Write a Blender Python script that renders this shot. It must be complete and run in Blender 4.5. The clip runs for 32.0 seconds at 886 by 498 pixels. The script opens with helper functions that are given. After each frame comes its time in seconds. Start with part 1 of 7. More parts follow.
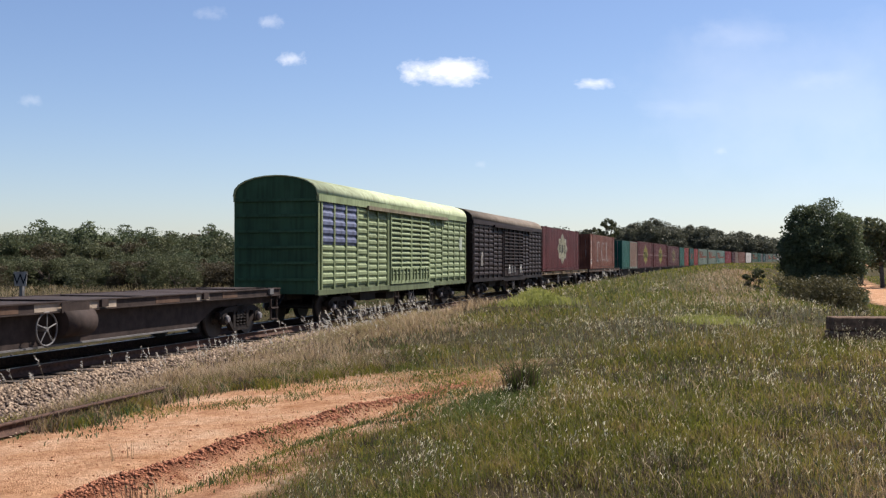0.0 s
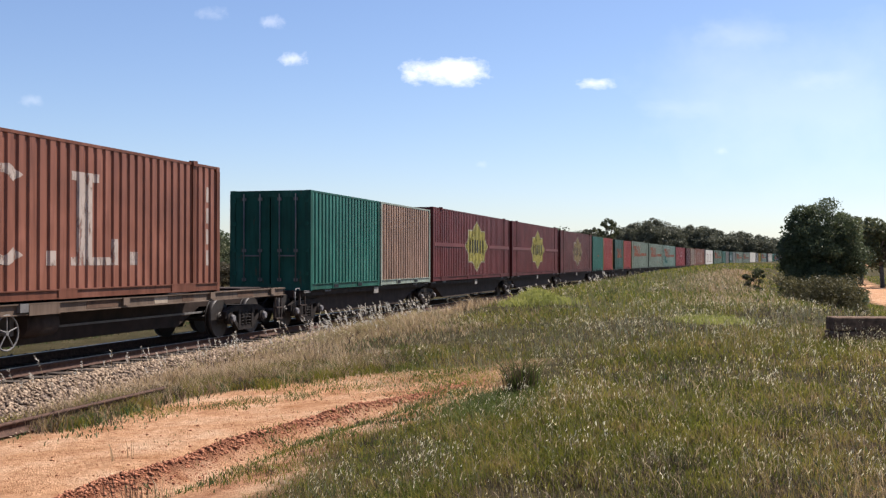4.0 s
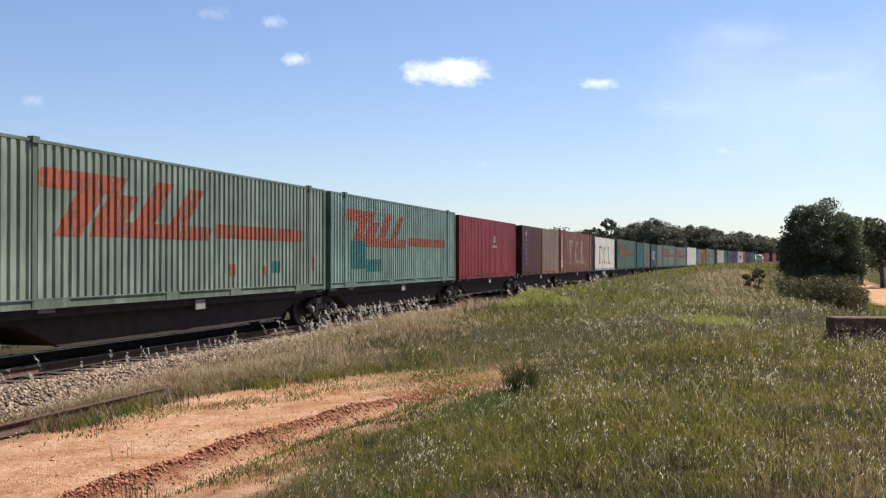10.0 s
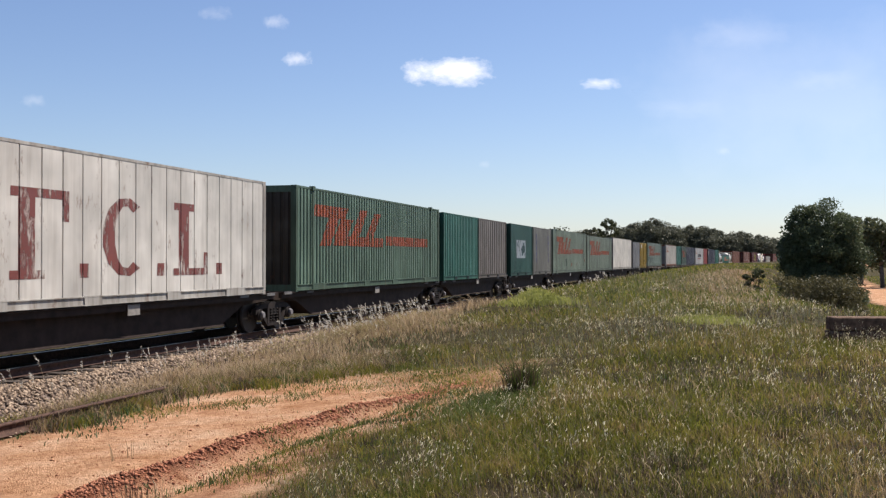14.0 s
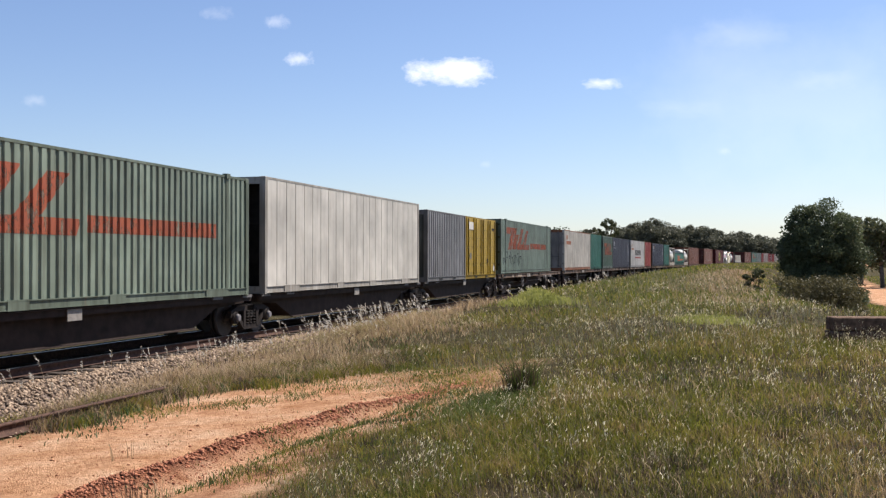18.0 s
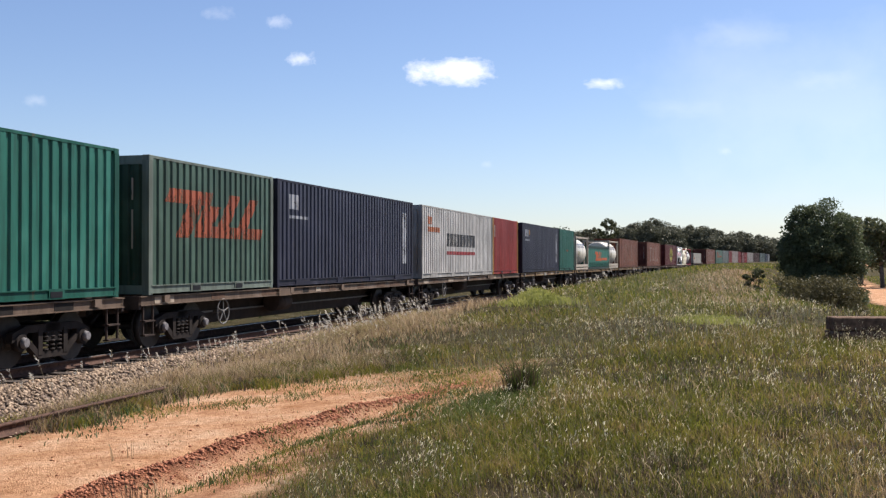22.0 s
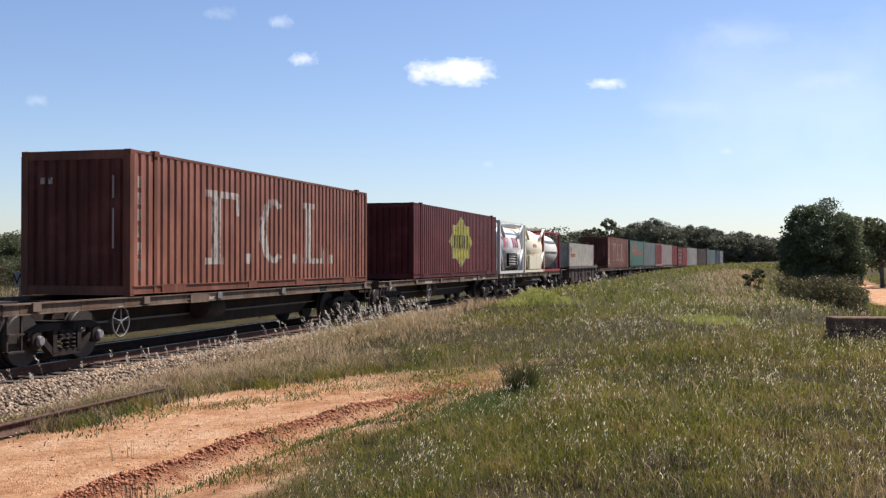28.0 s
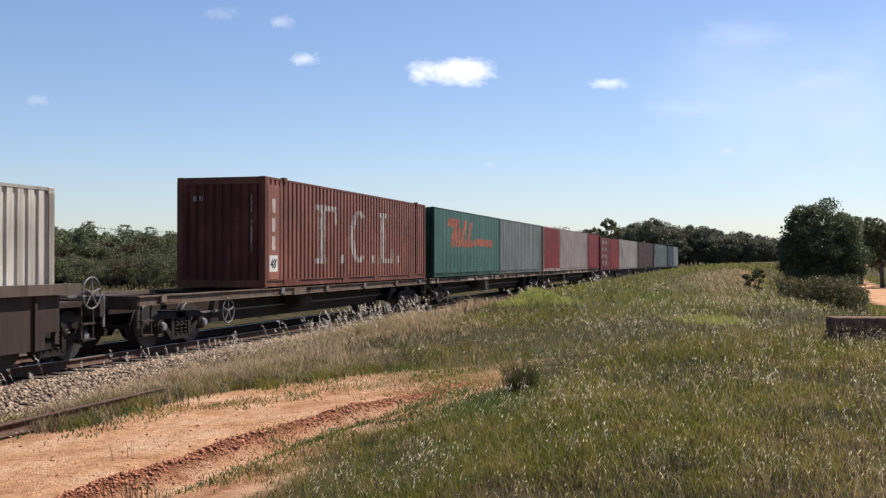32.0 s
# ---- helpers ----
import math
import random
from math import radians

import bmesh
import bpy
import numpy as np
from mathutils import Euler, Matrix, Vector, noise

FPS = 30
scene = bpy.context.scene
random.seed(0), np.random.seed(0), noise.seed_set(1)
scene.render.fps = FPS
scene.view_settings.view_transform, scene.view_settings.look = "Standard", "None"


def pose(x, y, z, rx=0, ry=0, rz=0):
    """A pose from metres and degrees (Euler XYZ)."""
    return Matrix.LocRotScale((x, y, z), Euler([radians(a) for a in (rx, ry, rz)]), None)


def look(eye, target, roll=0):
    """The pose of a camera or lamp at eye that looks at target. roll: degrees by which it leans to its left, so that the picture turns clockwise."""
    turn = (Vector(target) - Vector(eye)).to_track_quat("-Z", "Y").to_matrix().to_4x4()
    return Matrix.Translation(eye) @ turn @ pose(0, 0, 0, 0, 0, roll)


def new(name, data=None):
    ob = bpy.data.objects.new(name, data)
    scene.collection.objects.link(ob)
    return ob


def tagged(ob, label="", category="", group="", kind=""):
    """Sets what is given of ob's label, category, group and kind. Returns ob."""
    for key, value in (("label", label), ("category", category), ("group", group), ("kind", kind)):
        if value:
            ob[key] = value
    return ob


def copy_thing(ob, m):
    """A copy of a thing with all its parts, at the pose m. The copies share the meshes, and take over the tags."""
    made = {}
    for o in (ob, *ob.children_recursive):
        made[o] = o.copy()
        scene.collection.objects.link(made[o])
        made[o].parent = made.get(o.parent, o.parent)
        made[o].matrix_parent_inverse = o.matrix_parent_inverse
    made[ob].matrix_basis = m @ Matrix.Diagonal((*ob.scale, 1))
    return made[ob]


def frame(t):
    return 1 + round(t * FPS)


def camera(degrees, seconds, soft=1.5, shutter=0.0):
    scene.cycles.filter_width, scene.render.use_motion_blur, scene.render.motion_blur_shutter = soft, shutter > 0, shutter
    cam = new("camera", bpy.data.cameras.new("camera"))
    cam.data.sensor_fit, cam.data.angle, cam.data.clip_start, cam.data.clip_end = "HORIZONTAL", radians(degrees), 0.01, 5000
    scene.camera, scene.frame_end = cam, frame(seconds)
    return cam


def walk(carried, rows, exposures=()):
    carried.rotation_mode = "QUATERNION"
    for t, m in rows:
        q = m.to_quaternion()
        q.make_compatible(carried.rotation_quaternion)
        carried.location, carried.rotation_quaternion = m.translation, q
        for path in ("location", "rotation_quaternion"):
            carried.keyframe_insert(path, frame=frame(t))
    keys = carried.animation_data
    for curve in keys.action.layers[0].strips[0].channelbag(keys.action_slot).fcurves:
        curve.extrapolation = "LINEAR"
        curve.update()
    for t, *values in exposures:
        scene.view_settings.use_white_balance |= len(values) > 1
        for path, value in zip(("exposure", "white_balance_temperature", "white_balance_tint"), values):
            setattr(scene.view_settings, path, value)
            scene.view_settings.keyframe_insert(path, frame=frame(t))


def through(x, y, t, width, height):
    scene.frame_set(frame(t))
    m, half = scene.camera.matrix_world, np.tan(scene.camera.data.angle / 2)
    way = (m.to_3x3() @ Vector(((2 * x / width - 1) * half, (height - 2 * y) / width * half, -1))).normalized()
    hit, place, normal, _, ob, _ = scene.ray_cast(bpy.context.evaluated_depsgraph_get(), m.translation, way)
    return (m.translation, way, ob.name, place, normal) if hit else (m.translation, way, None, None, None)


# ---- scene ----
# ---------------------------------------------------------------- camera
EYE = (0.0, 0.0, 1.85)
cam = camera(45.81, 32.0, soft=1.3)
VIEW = look(EYE, (0.0, 100.0, EYE[2] + 1.094))
EXPOSURES = [(0.0, 0.75), (1.0, 0.85), (2.0, 0.9), (3.0, 0.93), (6.0, 0.92), (7.0, 0.93), (9.0, 0.88), (12.0, 0.87), (13.0, 0.88), (14.0, 0.74), (17.0, 0.85), (18.0, 0.87), (19.0, 0.76), (20.0, 0.83), (24.0, 0.87), (25.0, 0.84), (28.0, 0.87), (29.0, 0.87), (30.0, 0.8), (31.0, 0.69), (32.0, 0.8)]
walk(cam, [(0.0, VIEW), (32.0, VIEW)], [(t, e, 6480, 14) for t, e in EXPOSURES])

# ---------------------------------------------------------------- world, sun
SUN_DIR = Vector((0.58, 0.42, 1.0)).normalized()
world = bpy.data.worlds.new("sky")
scene.world = world
world.use_nodes = True
wn = world.node_tree.nodes
sky = wn.new("ShaderNodeTexSky")
sky.sky_type, sky.sun_disc = "NISHITA", False
sky.sun_elevation = math.asin(SUN_DIR.z)
sky.sun_rotation = math.atan2(SUN_DIR.x, SUN_DIR.y)
sky.air_density, sky.dust_density, sky.ozone_density, sky.altitude = 1.0, 0.35, 2.2, 0
wn["Background"].inputs["Strength"].default_value = 0.068
tint = wn.new("ShaderNodeMix")
tint.data_type, tint.blend_type = "RGBA", "MULTIPLY"
tint.inputs[0].default_value, tint.inputs[7].default_value = 1.0, (0.935, 0.97, 1.09, 1.0)
world.node_tree.links.new(sky.outputs[0], tint.inputs[6])
world.node_tree.links.new(tint.outputs[2], wn["Background"].inputs["Color"])

sun = new("sun", bpy.data.lights.new("sun", "SUN"))
sun.data.energy, sun.data.angle, sun.data.color = 5.0, radians(0.53), (1.0, 0.95, 0.87)
sun.matrix_basis = look((0, 0, 60), Vector((0, 0, 60)) - SUN_DIR)

# ---------------------------------------------------------------- the railway line in plan
HALF = 1.24                       # half the width of the loads, from the line's centre
STEP = 0.5
LINE_S = np.arange(-700.0, 900.0, STEP)
_u = np.clip(LINE_S, -14.0, 290.0) / 200.0
_k = (0.3304 + 0.8511 * _u - 0.6957 * _u * _u) / 1000.0
_k = np.where(LINE_S > 290, 0.0, _k)
LINE_A = np.cumsum(_k) * STEP
LINE_A += 0.2649 - np.interp(0.0, LINE_S, LINE_A)
LINE_X = np.cumsum(np.sin(LINE_A)) * STEP
LINE_Y = np.cumsum(np.cos(LINE_A)) * STEP
LINE_X += -3.4667 - np.interp(0.0, LINE_S, LINE_X) - HALF * np.cos(LINE_A)
LINE_Y += 30.6412 - np.interp(0.0, LINE_S, LINE_Y) + HALF * np.sin(LINE_A)


def on_line(s, d=0.0):
    """Place and heading of a point s along the line and d to its near side."""
    a = np.interp(s, LINE_S, LINE_A)
    return (np.interp(s, LINE_S, LINE_X) + d * np.cos(a), np.interp(s, LINE_S, LINE_Y) - d * np.sin(a), a)


def line_pose(s, d=0.0, z=0.0):
    x, y, a = on_line(s, d)
    return pose(float(x), float(y), z, 0, 0, 90 - math.degrees(float(a)))


def to_line(x, y):
    """s and d of points of the plan."""
    s = np.interp(y, LINE_Y, LINE_S)
    for _ in range(5):
        cx, cy, a = on_line(s)
        s = np.clip(s + (x - cx) * np.sin(a) + (y - cy) * np.cos(a), LINE_S[0], LINE_S[-1])
    cx, cy, a = on_line(s)
    return s, (x - cx) * np.cos(a) - (y - cy) * np.sin(a)


def smooth(a, b, v):
    t = np.clip((v - a) / (b - a), 0.0, 1.0)
    return t * t * (3 - 2 * t)


_rng = np.random.default_rng(7)
_wave = [(_rng.uniform(0.6, 1.4) * f, _rng.uniform(0, 6.28), _rng.uniform(0, 6.28), amp)
         for f, amp in ((0.11, 1.0), (0.17, 0.8), (0.31, 0.6), (0.53, 0.5), (0.9, 0.3), (1.7, 0.22), (3.1, 0.16), (5.3, 0.1))]


def ripple(x, y):
    """Cheap smooth noise, about -1 to 1."""
    v = 0.0
    for f, a, p, amp in _wave:
        v = v + amp * np.sin(f * (x * math.cos(a) + y * math.sin(a)) + p) * np.sin(f * 0.83 * (y * math.cos(a) - x * math.sin(a)) + 2 * p)
    return v / 1.6


def rut_line(s):
    """How far from the line the wheel rut's crest runs."""
    return np.interp(s, [-27, -20.5, -18.3, -17.2, -16.0, -15.0, -12.0], [7.2, 7.32, 7.45, 7.58, 7.84, 8.05, 8.8])


def terrain(x, y):
    s, d = to_line(x, y)
    edge = np.interp(s, [-30, -10, 5, 12, 30, 60, 100, 180, 260], [-0.26, -0.25, -0.16, -0.06, 0.12, 0.28, 0.55, 1.0, 1.25])
    crest = np.interp(s, [-30, 0, 12, 28, 50, 80, 120, 180, 260], [-0.2, -0.12, 0.06, 0.34, 0.6, 0.86, 1.12, 1.4, 1.55])
    field = np.interp(s, [-60, -20, 10, 40, 80, 140, 260], [0.15, 0.2, 0.2, 0.38, 0.72, 1.1, 1.5])
    low = np.interp(s, [-30, -12, 4, 20, 50, 120, 300], [0.05, 0.0, -0.3, -0.95, -1.1, -1.2, -0.6])
    fall = np.interp(s, [-20, -4, 10, 30, 60, 90, 120], [17.5, 16.6, 15.2, 12.8, 11.8, 13.0, 15.5])
    start = np.interp(s, [-14, -4, 8], [4.2, 2.4, 1.9])
    bed = -0.30
    z = bed + (edge - bed) * smooth(0.0, 1.3, d - start)
    z = z + (crest - edge) * smooth(0.8, 4.5, d - start)
    z = z + (field - crest) * smooth(7.0, 12.0, d)
    z = z + (low - z) * smooth(0.0, 4.5, d - fall)
    far = -0.30 + 0.25 * smooth(-3, -14, d)
    z = np.where(d < 0, far, z)
    z = z + 0.05 * ripple(x, y) * smooth(3.0, 7.0, np.abs(d)) * (1 - 0.75 * dirt_amount(s, d))
    ridge_d = rut_line(s) + 0.06 * ripple(x * 3 + 5, y * 3)
    r = np.exp(-((d - ridge_d) / 0.17) ** 2) - 0.6 * np.exp(-((d - ridge_d + 0.45) / 0.24) ** 2) - 0.6 * np.exp(-((d - ridge_d - 0.42) / 0.22) ** 2)
    z = z + 0.1 * r * smooth(-13.2, -16.5, s) * (1 + 0.6 * ripple(x * 4, y * 4))
    return z


def dirt_amount(s, d):
    """Where the bare red soil lies, 0 to 1."""
    w = ripple(s * 1.3 + 40, d * 1.7) * 0.7 + 0.45 * ripple(s * 4.3 - 9, d * 4.7 + 3)
    lo = np.interp(s, [-22, -17, -14, -12.5, -11.5, -10.5, -9.5], [3.95, 4.15, 4.35, 4.65, 5.2, 6.2, 7.8])
    hi = np.interp(s, [-22, -19.5, -17.5, -16, -14, -10], [9.2, 8.7, 8.85, 9.3, 9.6, 8.9])
    m = smooth(lo - 0.5, lo + 0.5, d + w * 0.35) * (1 - smooth(hi - 0.5, hi + 0.5, d + w * 1.0))
    return m * (1 - smooth(-13.5, -8.0, s + w * 3.2))


# ---------------------------------------------------------------- materials
def mat_new(name):
    m = bpy.data.materials.new(name)
    m.use_nodes = True
    return m, m.node_tree.nodes, m.node_tree.links, m.node_tree.nodes["Principled BSDF"]


def ramp(nodes, links, fac, stops):
    r = nodes.new("ShaderNodeValToRGB")
    while len(r.color_ramp.elements) > 1:
        r.color_ramp.elements.remove(r.color_ramp.elements[-1])
    for i, (p, c) in enumerate(stops):
        e = r.color_ramp.elements[0] if i == 0 else r.color_ramp.elements.new(p)
        e.position, e.color = p, (*c, 1.0)
    links.new(fac, r.inputs[0])
    return r.outputs[0]


def noise_node(nodes, links, scale, detail=4.0, coords="Object", stretch=(1, 1, 1), rough=0.6):
    tc = nodes.new("ShaderNodeTexCoord")
    mp = nodes.new("ShaderNodeMapping")
    mp.inputs["Scale"].default_value = stretch
    links.new(tc.outputs[coords], mp.inputs[0])
    n = nodes.new("ShaderNodeTexNoise")
    n.inputs["Scale"].default_value, n.inputs["Detail"].default_value, n.inputs["Roughness"].default_value = scale, detail, rough
    links.new(mp.outputs[0], n.inputs["Vector"])
    return n.outputs["Fac"]


def mix_rgb(nodes, links, fac, a, b, blend="MIX"):
    m = nodes.new("ShaderNodeMix")
    m.data_type, m.blend_type = "RGBA", blend
    for sock, v in ((m.inputs[0], fac), (m.inputs[6], a), (m.inputs[7], b)):
        if isinstance(v, (int, float)):
            sock.default_value = v
        elif isinstance(v, tuple):
            sock.default_value = (*v, 1.0)
        else:
            links.new(v, sock)
    return m.outputs[2]


def bump_to(nodes, links, bsdf, height, strength, distance=0.02):
    b = nodes.new("ShaderNodeBump")
    b.inputs["Strength"].default_value, b.inputs["Distance"].default_value = strength, distance
    links.new(height, b.inputs["Height"])
    links.new(b.outputs[0], bsdf.inputs["Normal"])


_paints = {}


def paint(rgb, rust=0.25, rough=0.5, fade=0.25, grime_amount=0.7, gloss=0.18):
    """Weathered paint on steel: faded patches, run-down streaks, rust spots."""
    key = (rgb, rust, rough, fade, grime_amount, gloss)
    if key in _paints:
        return _paints[key]
    m, n, l, b = mat_new("weathered_paint")
    rgb = tuple(0.63 * c for c in rgb)
    big = noise_node(n, l, 0.7, 3.0)
    streak = noise_node(n, l, 3.0, 4.0, stretch=(2.2, 2.2, 0.18))
    spots = noise_node(n, l, 3.6, 9.0, stretch=(1, 1, 0.4), rough=0.72)
    light = tuple(min(1.0, c * (1 + fade) + 0.06 * fade) for c in rgb)
    dark = tuple(c * (1 - 0.9 * fade) for c in rgb)
    base = ramp(n, l, big, [(0.3, dark), (0.52, rgb), (0.75, light)])
    grime = ramp(n, l, streak, [(0.34, (0.55, 0.5, 0.46)), (0.56, (1, 1, 1))])
    col = mix_rgb(n, l, grime_amount, base, grime, "MULTIPLY")
    rustmask = ramp(n, l, spots, [(0.70 - 0.14 * rust, (0, 0, 0)), (0.80 - 0.08 * rust, (1, 1, 1))])
    col = mix_rgb(n, l, rustmask, col, (0.11, 0.045, 0.022))
    l.new(col, b.inputs["Base Color"])
    b.inputs["Roughness"].default_value = rough
    b.inputs["Specular IOR Level"].default_value = gloss
    bump_to(n, l, b, spots, 0.12, 0.004)
    _paints[key] = m
    return m


def plain(name, rgb, rough=0.7, metal=0.0, scale=6.0, vary=0.35, bump=0.2):
    m, n, l, b = mat_new(name)
    f = noise_node(n, l, scale, 6.0)
    c = ramp(n, l, f, [(0.28, tuple(q * (1 - vary) for q in rgb)), (0.72, tuple(min(1, q * (1 + vary)) for q in rgb))])
    l.new(c, b.inputs["Base Color"])
    b.inputs["Roughness"].default_value, b.inputs["Metallic"].default_value = rough, metal
    bump_to(n, l, b, f, bump, 0.01)
    if rough > 0.7:
        b.inputs["Specular IOR Level"].default_value = 0.15
    return m


def leaf_material(name, stops, patch=0.25, through=0.4, rough=0.55, fine=0.0):
    m, n, l, b = mat_new(name)
    geo = n.new("ShaderNodeNewGeometry")
    big = noise_node(n, l, patch, 3.0)
    mixv = n.new("ShaderNodeMath")
    mixv.operation = "MULTIPLY_ADD"
    l.new(geo.outputs["Random Per Island"], mixv.inputs[0])
    mixv.inputs[1].default_value = 0.45
    sub = n.new("ShaderNodeMath")
    sub.operation = "MULTIPLY_ADD"
    l.new(big, sub.inputs[0])
    sub.inputs[1].default_value, sub.inputs[2].default_value = 1.5, -0.47
    l.new(sub.outputs[0], mixv.inputs[2])
    value = mixv.outputs[0]
    if fine:
        small = n.new("ShaderNodeMath")
        small.operation = "MULTIPLY_ADD"
        l.new(noise_node(n, l, fine, 4.0), small.inputs[0])
        small.inputs[1].default_value = 1.1
        shift = n.new("ShaderNodeMath")
        shift.operation = "SUBTRACT"
        l.new(value, shift.inputs[0])
        shift.inputs[1].default_value = 0.55
        l.new(shift.outputs[0], small.inputs[2])
        value = small.outputs[0]
    col = ramp(n, l, value, stops)
    l.new(col, b.inputs["Base Color"])
    b.inputs["Roughness"].default_value = rough
    b.inputs["Specular IOR Level"].default_value = 0.12
    t = n.new("ShaderNodeBsdfTranslucent")
    l.new(col, t.inputs["Color"])
    mx = n.new("ShaderNodeMixShader")
    mx.inputs[0].default_value = through
    l.new(b.outputs[0], mx.inputs[1])
    l.new(t.outputs[0], mx.inputs[2])
    l.new(mx.outputs[0], n["Material Output"].inputs[0])
    return m


BLACK_STEEL = plain("grimy_black_steel", (0.015, 0.012, 0.0102), 0.75, 0.0, 5.0, 0.5)
BROWN_STEEL = plain("dusty_brown_steel", (0.04, 0.028, 0.023), 0.8, 0.0, 4.0, 0.45)
GREY_STEEL = plain("dull_grey_steel", (0.12, 0.112, 0.105), 0.65, 0.1, 6.0, 0.35)
TREAD = plain("worn_wheel_steel", (0.03, 0.024, 0.021), 0.6, 0.3, 9.0, 0.4)
RAIL_RUST = plain("rusty_rail_steel", (0.075, 0.042, 0.03), 0.8, 0.1, 14.0, 0.5)
RAIL_HEAD = plain("polished_rail_head", (0.35, 0.33, 0.31), 0.3, 0.9, 10.0, 0.2)
WHITE_MARK = plain("white_marking_paint", (0.52, 0.49, 0.44), 0.6, 0.0, 3.0, 0.15)
SLEEPER = plain("dark_oily_timber", (0.06, 0.048, 0.04), 0.9, 0.0, 12.0, 0.4, 0.5)


def ground_material():
    m, n, l, b = mat_new("dry_grass_and_red_soil")
    at = n.new("ShaderNodeAttribute")
    at.attribute_name = "soil"
    fine = noise_node(n, l, 14.0, 8.0)
    mid = noise_node(n, l, 1.1, 5.0)
    stones = noise_node(n, l, 60.0, 3.0)
    soil = ramp(n, l, mid, [(0.3, (0.36, 0.175, 0.085)), (0.5, (0.54, 0.315, 0.18)), (0.72, (0.64, 0.435, 0.285))])
    soil = mix_rgb(n, l, 0.75, soil, ramp(n, l, fine, [(0.3, (0.5, 0.44, 0.4)), (0.6, (1, 1, 1))]), "MULTIPLY")
    stain = noise_node(n, l, 4.2, 6.0, rough=0.7)
    soil = mix_rgb(n, l, 0.7, soil, ramp(n, l, stain, [(0.34, (0.6, 0.46, 0.38)), (0.46, (0.95, 0.93, 0.9)), (0.68, (1, 1, 1))]), "MULTIPLY")
    turf = ramp(n, l, mid, [(0.3, (0.035, 0.032, 0.014)), (0.52, (0.066, 0.055, 0.026)), (0.75, (0.105, 0.082, 0.044))])
    turf = mix_rgb(n, l, 0.6, turf, ramp(n, l, fine, [(0.3, (0.45, 0.42, 0.4)), (0.65, (1, 1, 1))]), "MULTIPLY")
    sep = n.new("ShaderNodeSeparateColor")
    l.new(at.outputs["Color"], sep.inputs[0])
    col = mix_rgb(n, l, sep.outputs[0], turf, soil)
    red = mix_rgb(n, l, 0.7, (0.22, 0.085, 0.048), ramp(n, l, fine, [(0.3, (0.4, 0.36, 0.33)), (0.65, (1, 1, 1))]), "MULTIPLY")
    col = mix_rgb(n, l, sep.outputs[1], col, red)
    l.new(col, b.inputs["Base Color"])
    b.inputs["Roughness"].default_value = 0.95
    b.inputs["Specular IOR Level"].default_value = 0.03
    add = n.new("ShaderNodeMath")
    l.new(fine, add.inputs[0])
    l.new(stones, add.inputs[1])
    bump_to(n, l, b, add.outputs[0], 1.0, 0.045)
    return m


# ---------------------------------------------------------------- mesh helpers
def part(name, bm, material, parent, label=""):
    """Links a bmesh, or shared mesh data, as one mesh object under a thing or a part."""
    data = bm
    if isinstance(bm, bmesh.types.BMesh):
        data = bpy.data.meshes.new(name)
        bm.to_mesh(data)
        bm.free()
    if material is not None and not data.materials:
        data.materials.append(material)
    ob = new(name, data)
    ob.parent = parent
    if label:
        tagged(ob, label)
    return ob


def box(bm, x0, x1, y0, y1, z0, z1, m=None):
    vs = [bm.verts.new(c) for c in ((x0, y0, z0), (x1, y0, z0), (x1, y1, z0), (x0, y1, z0), (x0, y0, z1), (x1, y0, z1), (x1, y1, z1), (x0, y1, z1))]
    if m is not None:
        for v in vs:
            v.co = m @ v.co
    for f in ((0, 3, 2, 1), (4, 5, 6, 7), (0, 1, 5, 4), (1, 2, 6, 5), (2, 3, 7, 6), (3, 0, 4, 7)):
        bm.faces.new([vs[i] for i in f])
    return vs


def boxes(*rows):
    bm = bmesh.new()
    for r in rows:
        box(bm, *r)
    return bm


def prism(bm, outline, y0, y1):
    """Extrudes an outline of (x, z) from y0 to y1."""
    a = [bm.verts.new((x, y0, z)) for x, z in outline]
    b = [bm.verts.new((x, y1, z)) for x, z in outline]
    k = len(outline)
    bm.faces.new(a)
    bm.faces.new(b[::-1])
    for i in range(k):
        bm.faces.new((a[i], b[i], b[(i + 1) % k], a[(i + 1) % k]))
    bmesh.ops.recalc_face_normals(bm, faces=bm.faces[:])


def tube(bm, p0, p1, r0, r1=None, sides=8, caps=True):
    p0, p1 = Vector(p0), Vector(p1)
    r1 = r0 if r1 is None else r1
    q = (p1 - p0).to_track_quat("Z", "Y")
    ra, rb = [], []
    for i in range(sides):
        a = 2 * math.pi * i / sides
        o = q @ Vector((math.cos(a), math.sin(a), 0))
        ra.append(bm.verts.new(p0 + o * r0))
        rb.append(bm.verts.new(p1 + o * r1))
    for i in range(sides):
        f = bm.faces.new((ra[i], ra[(i + 1) % sides], rb[(i + 1) % sides], rb[i]))
        f.smooth = True
    if caps:
        bm.faces.new(ra[::-1])
        bm.faces.new(rb)


def mesh_arrays(name, verts, faces_flat, size, smooth_shade=False):
    """A mesh from numpy arrays; all faces have the same number of corners."""
    me = bpy.data.meshes.new(name)
    k = len(faces_flat) // size
    me.vertices.add(len(verts))
    me.vertices.foreach_set("co", np.asarray(verts, np.float32).ravel())
    me.loops.add(len(faces_flat))
    me.loops.foreach_set("vertex_index", np.asarray(faces_flat, np.int32))
    me.polygons.add(k)
    me.polygons.foreach_set("loop_start", np.arange(0, len(faces_flat), size, dtype=np.int32))
    if smooth_shade:
        me.polygons.foreach_set("use_smooth", np.ones(k, bool))
    me.update(calc_edges=True)
    return me


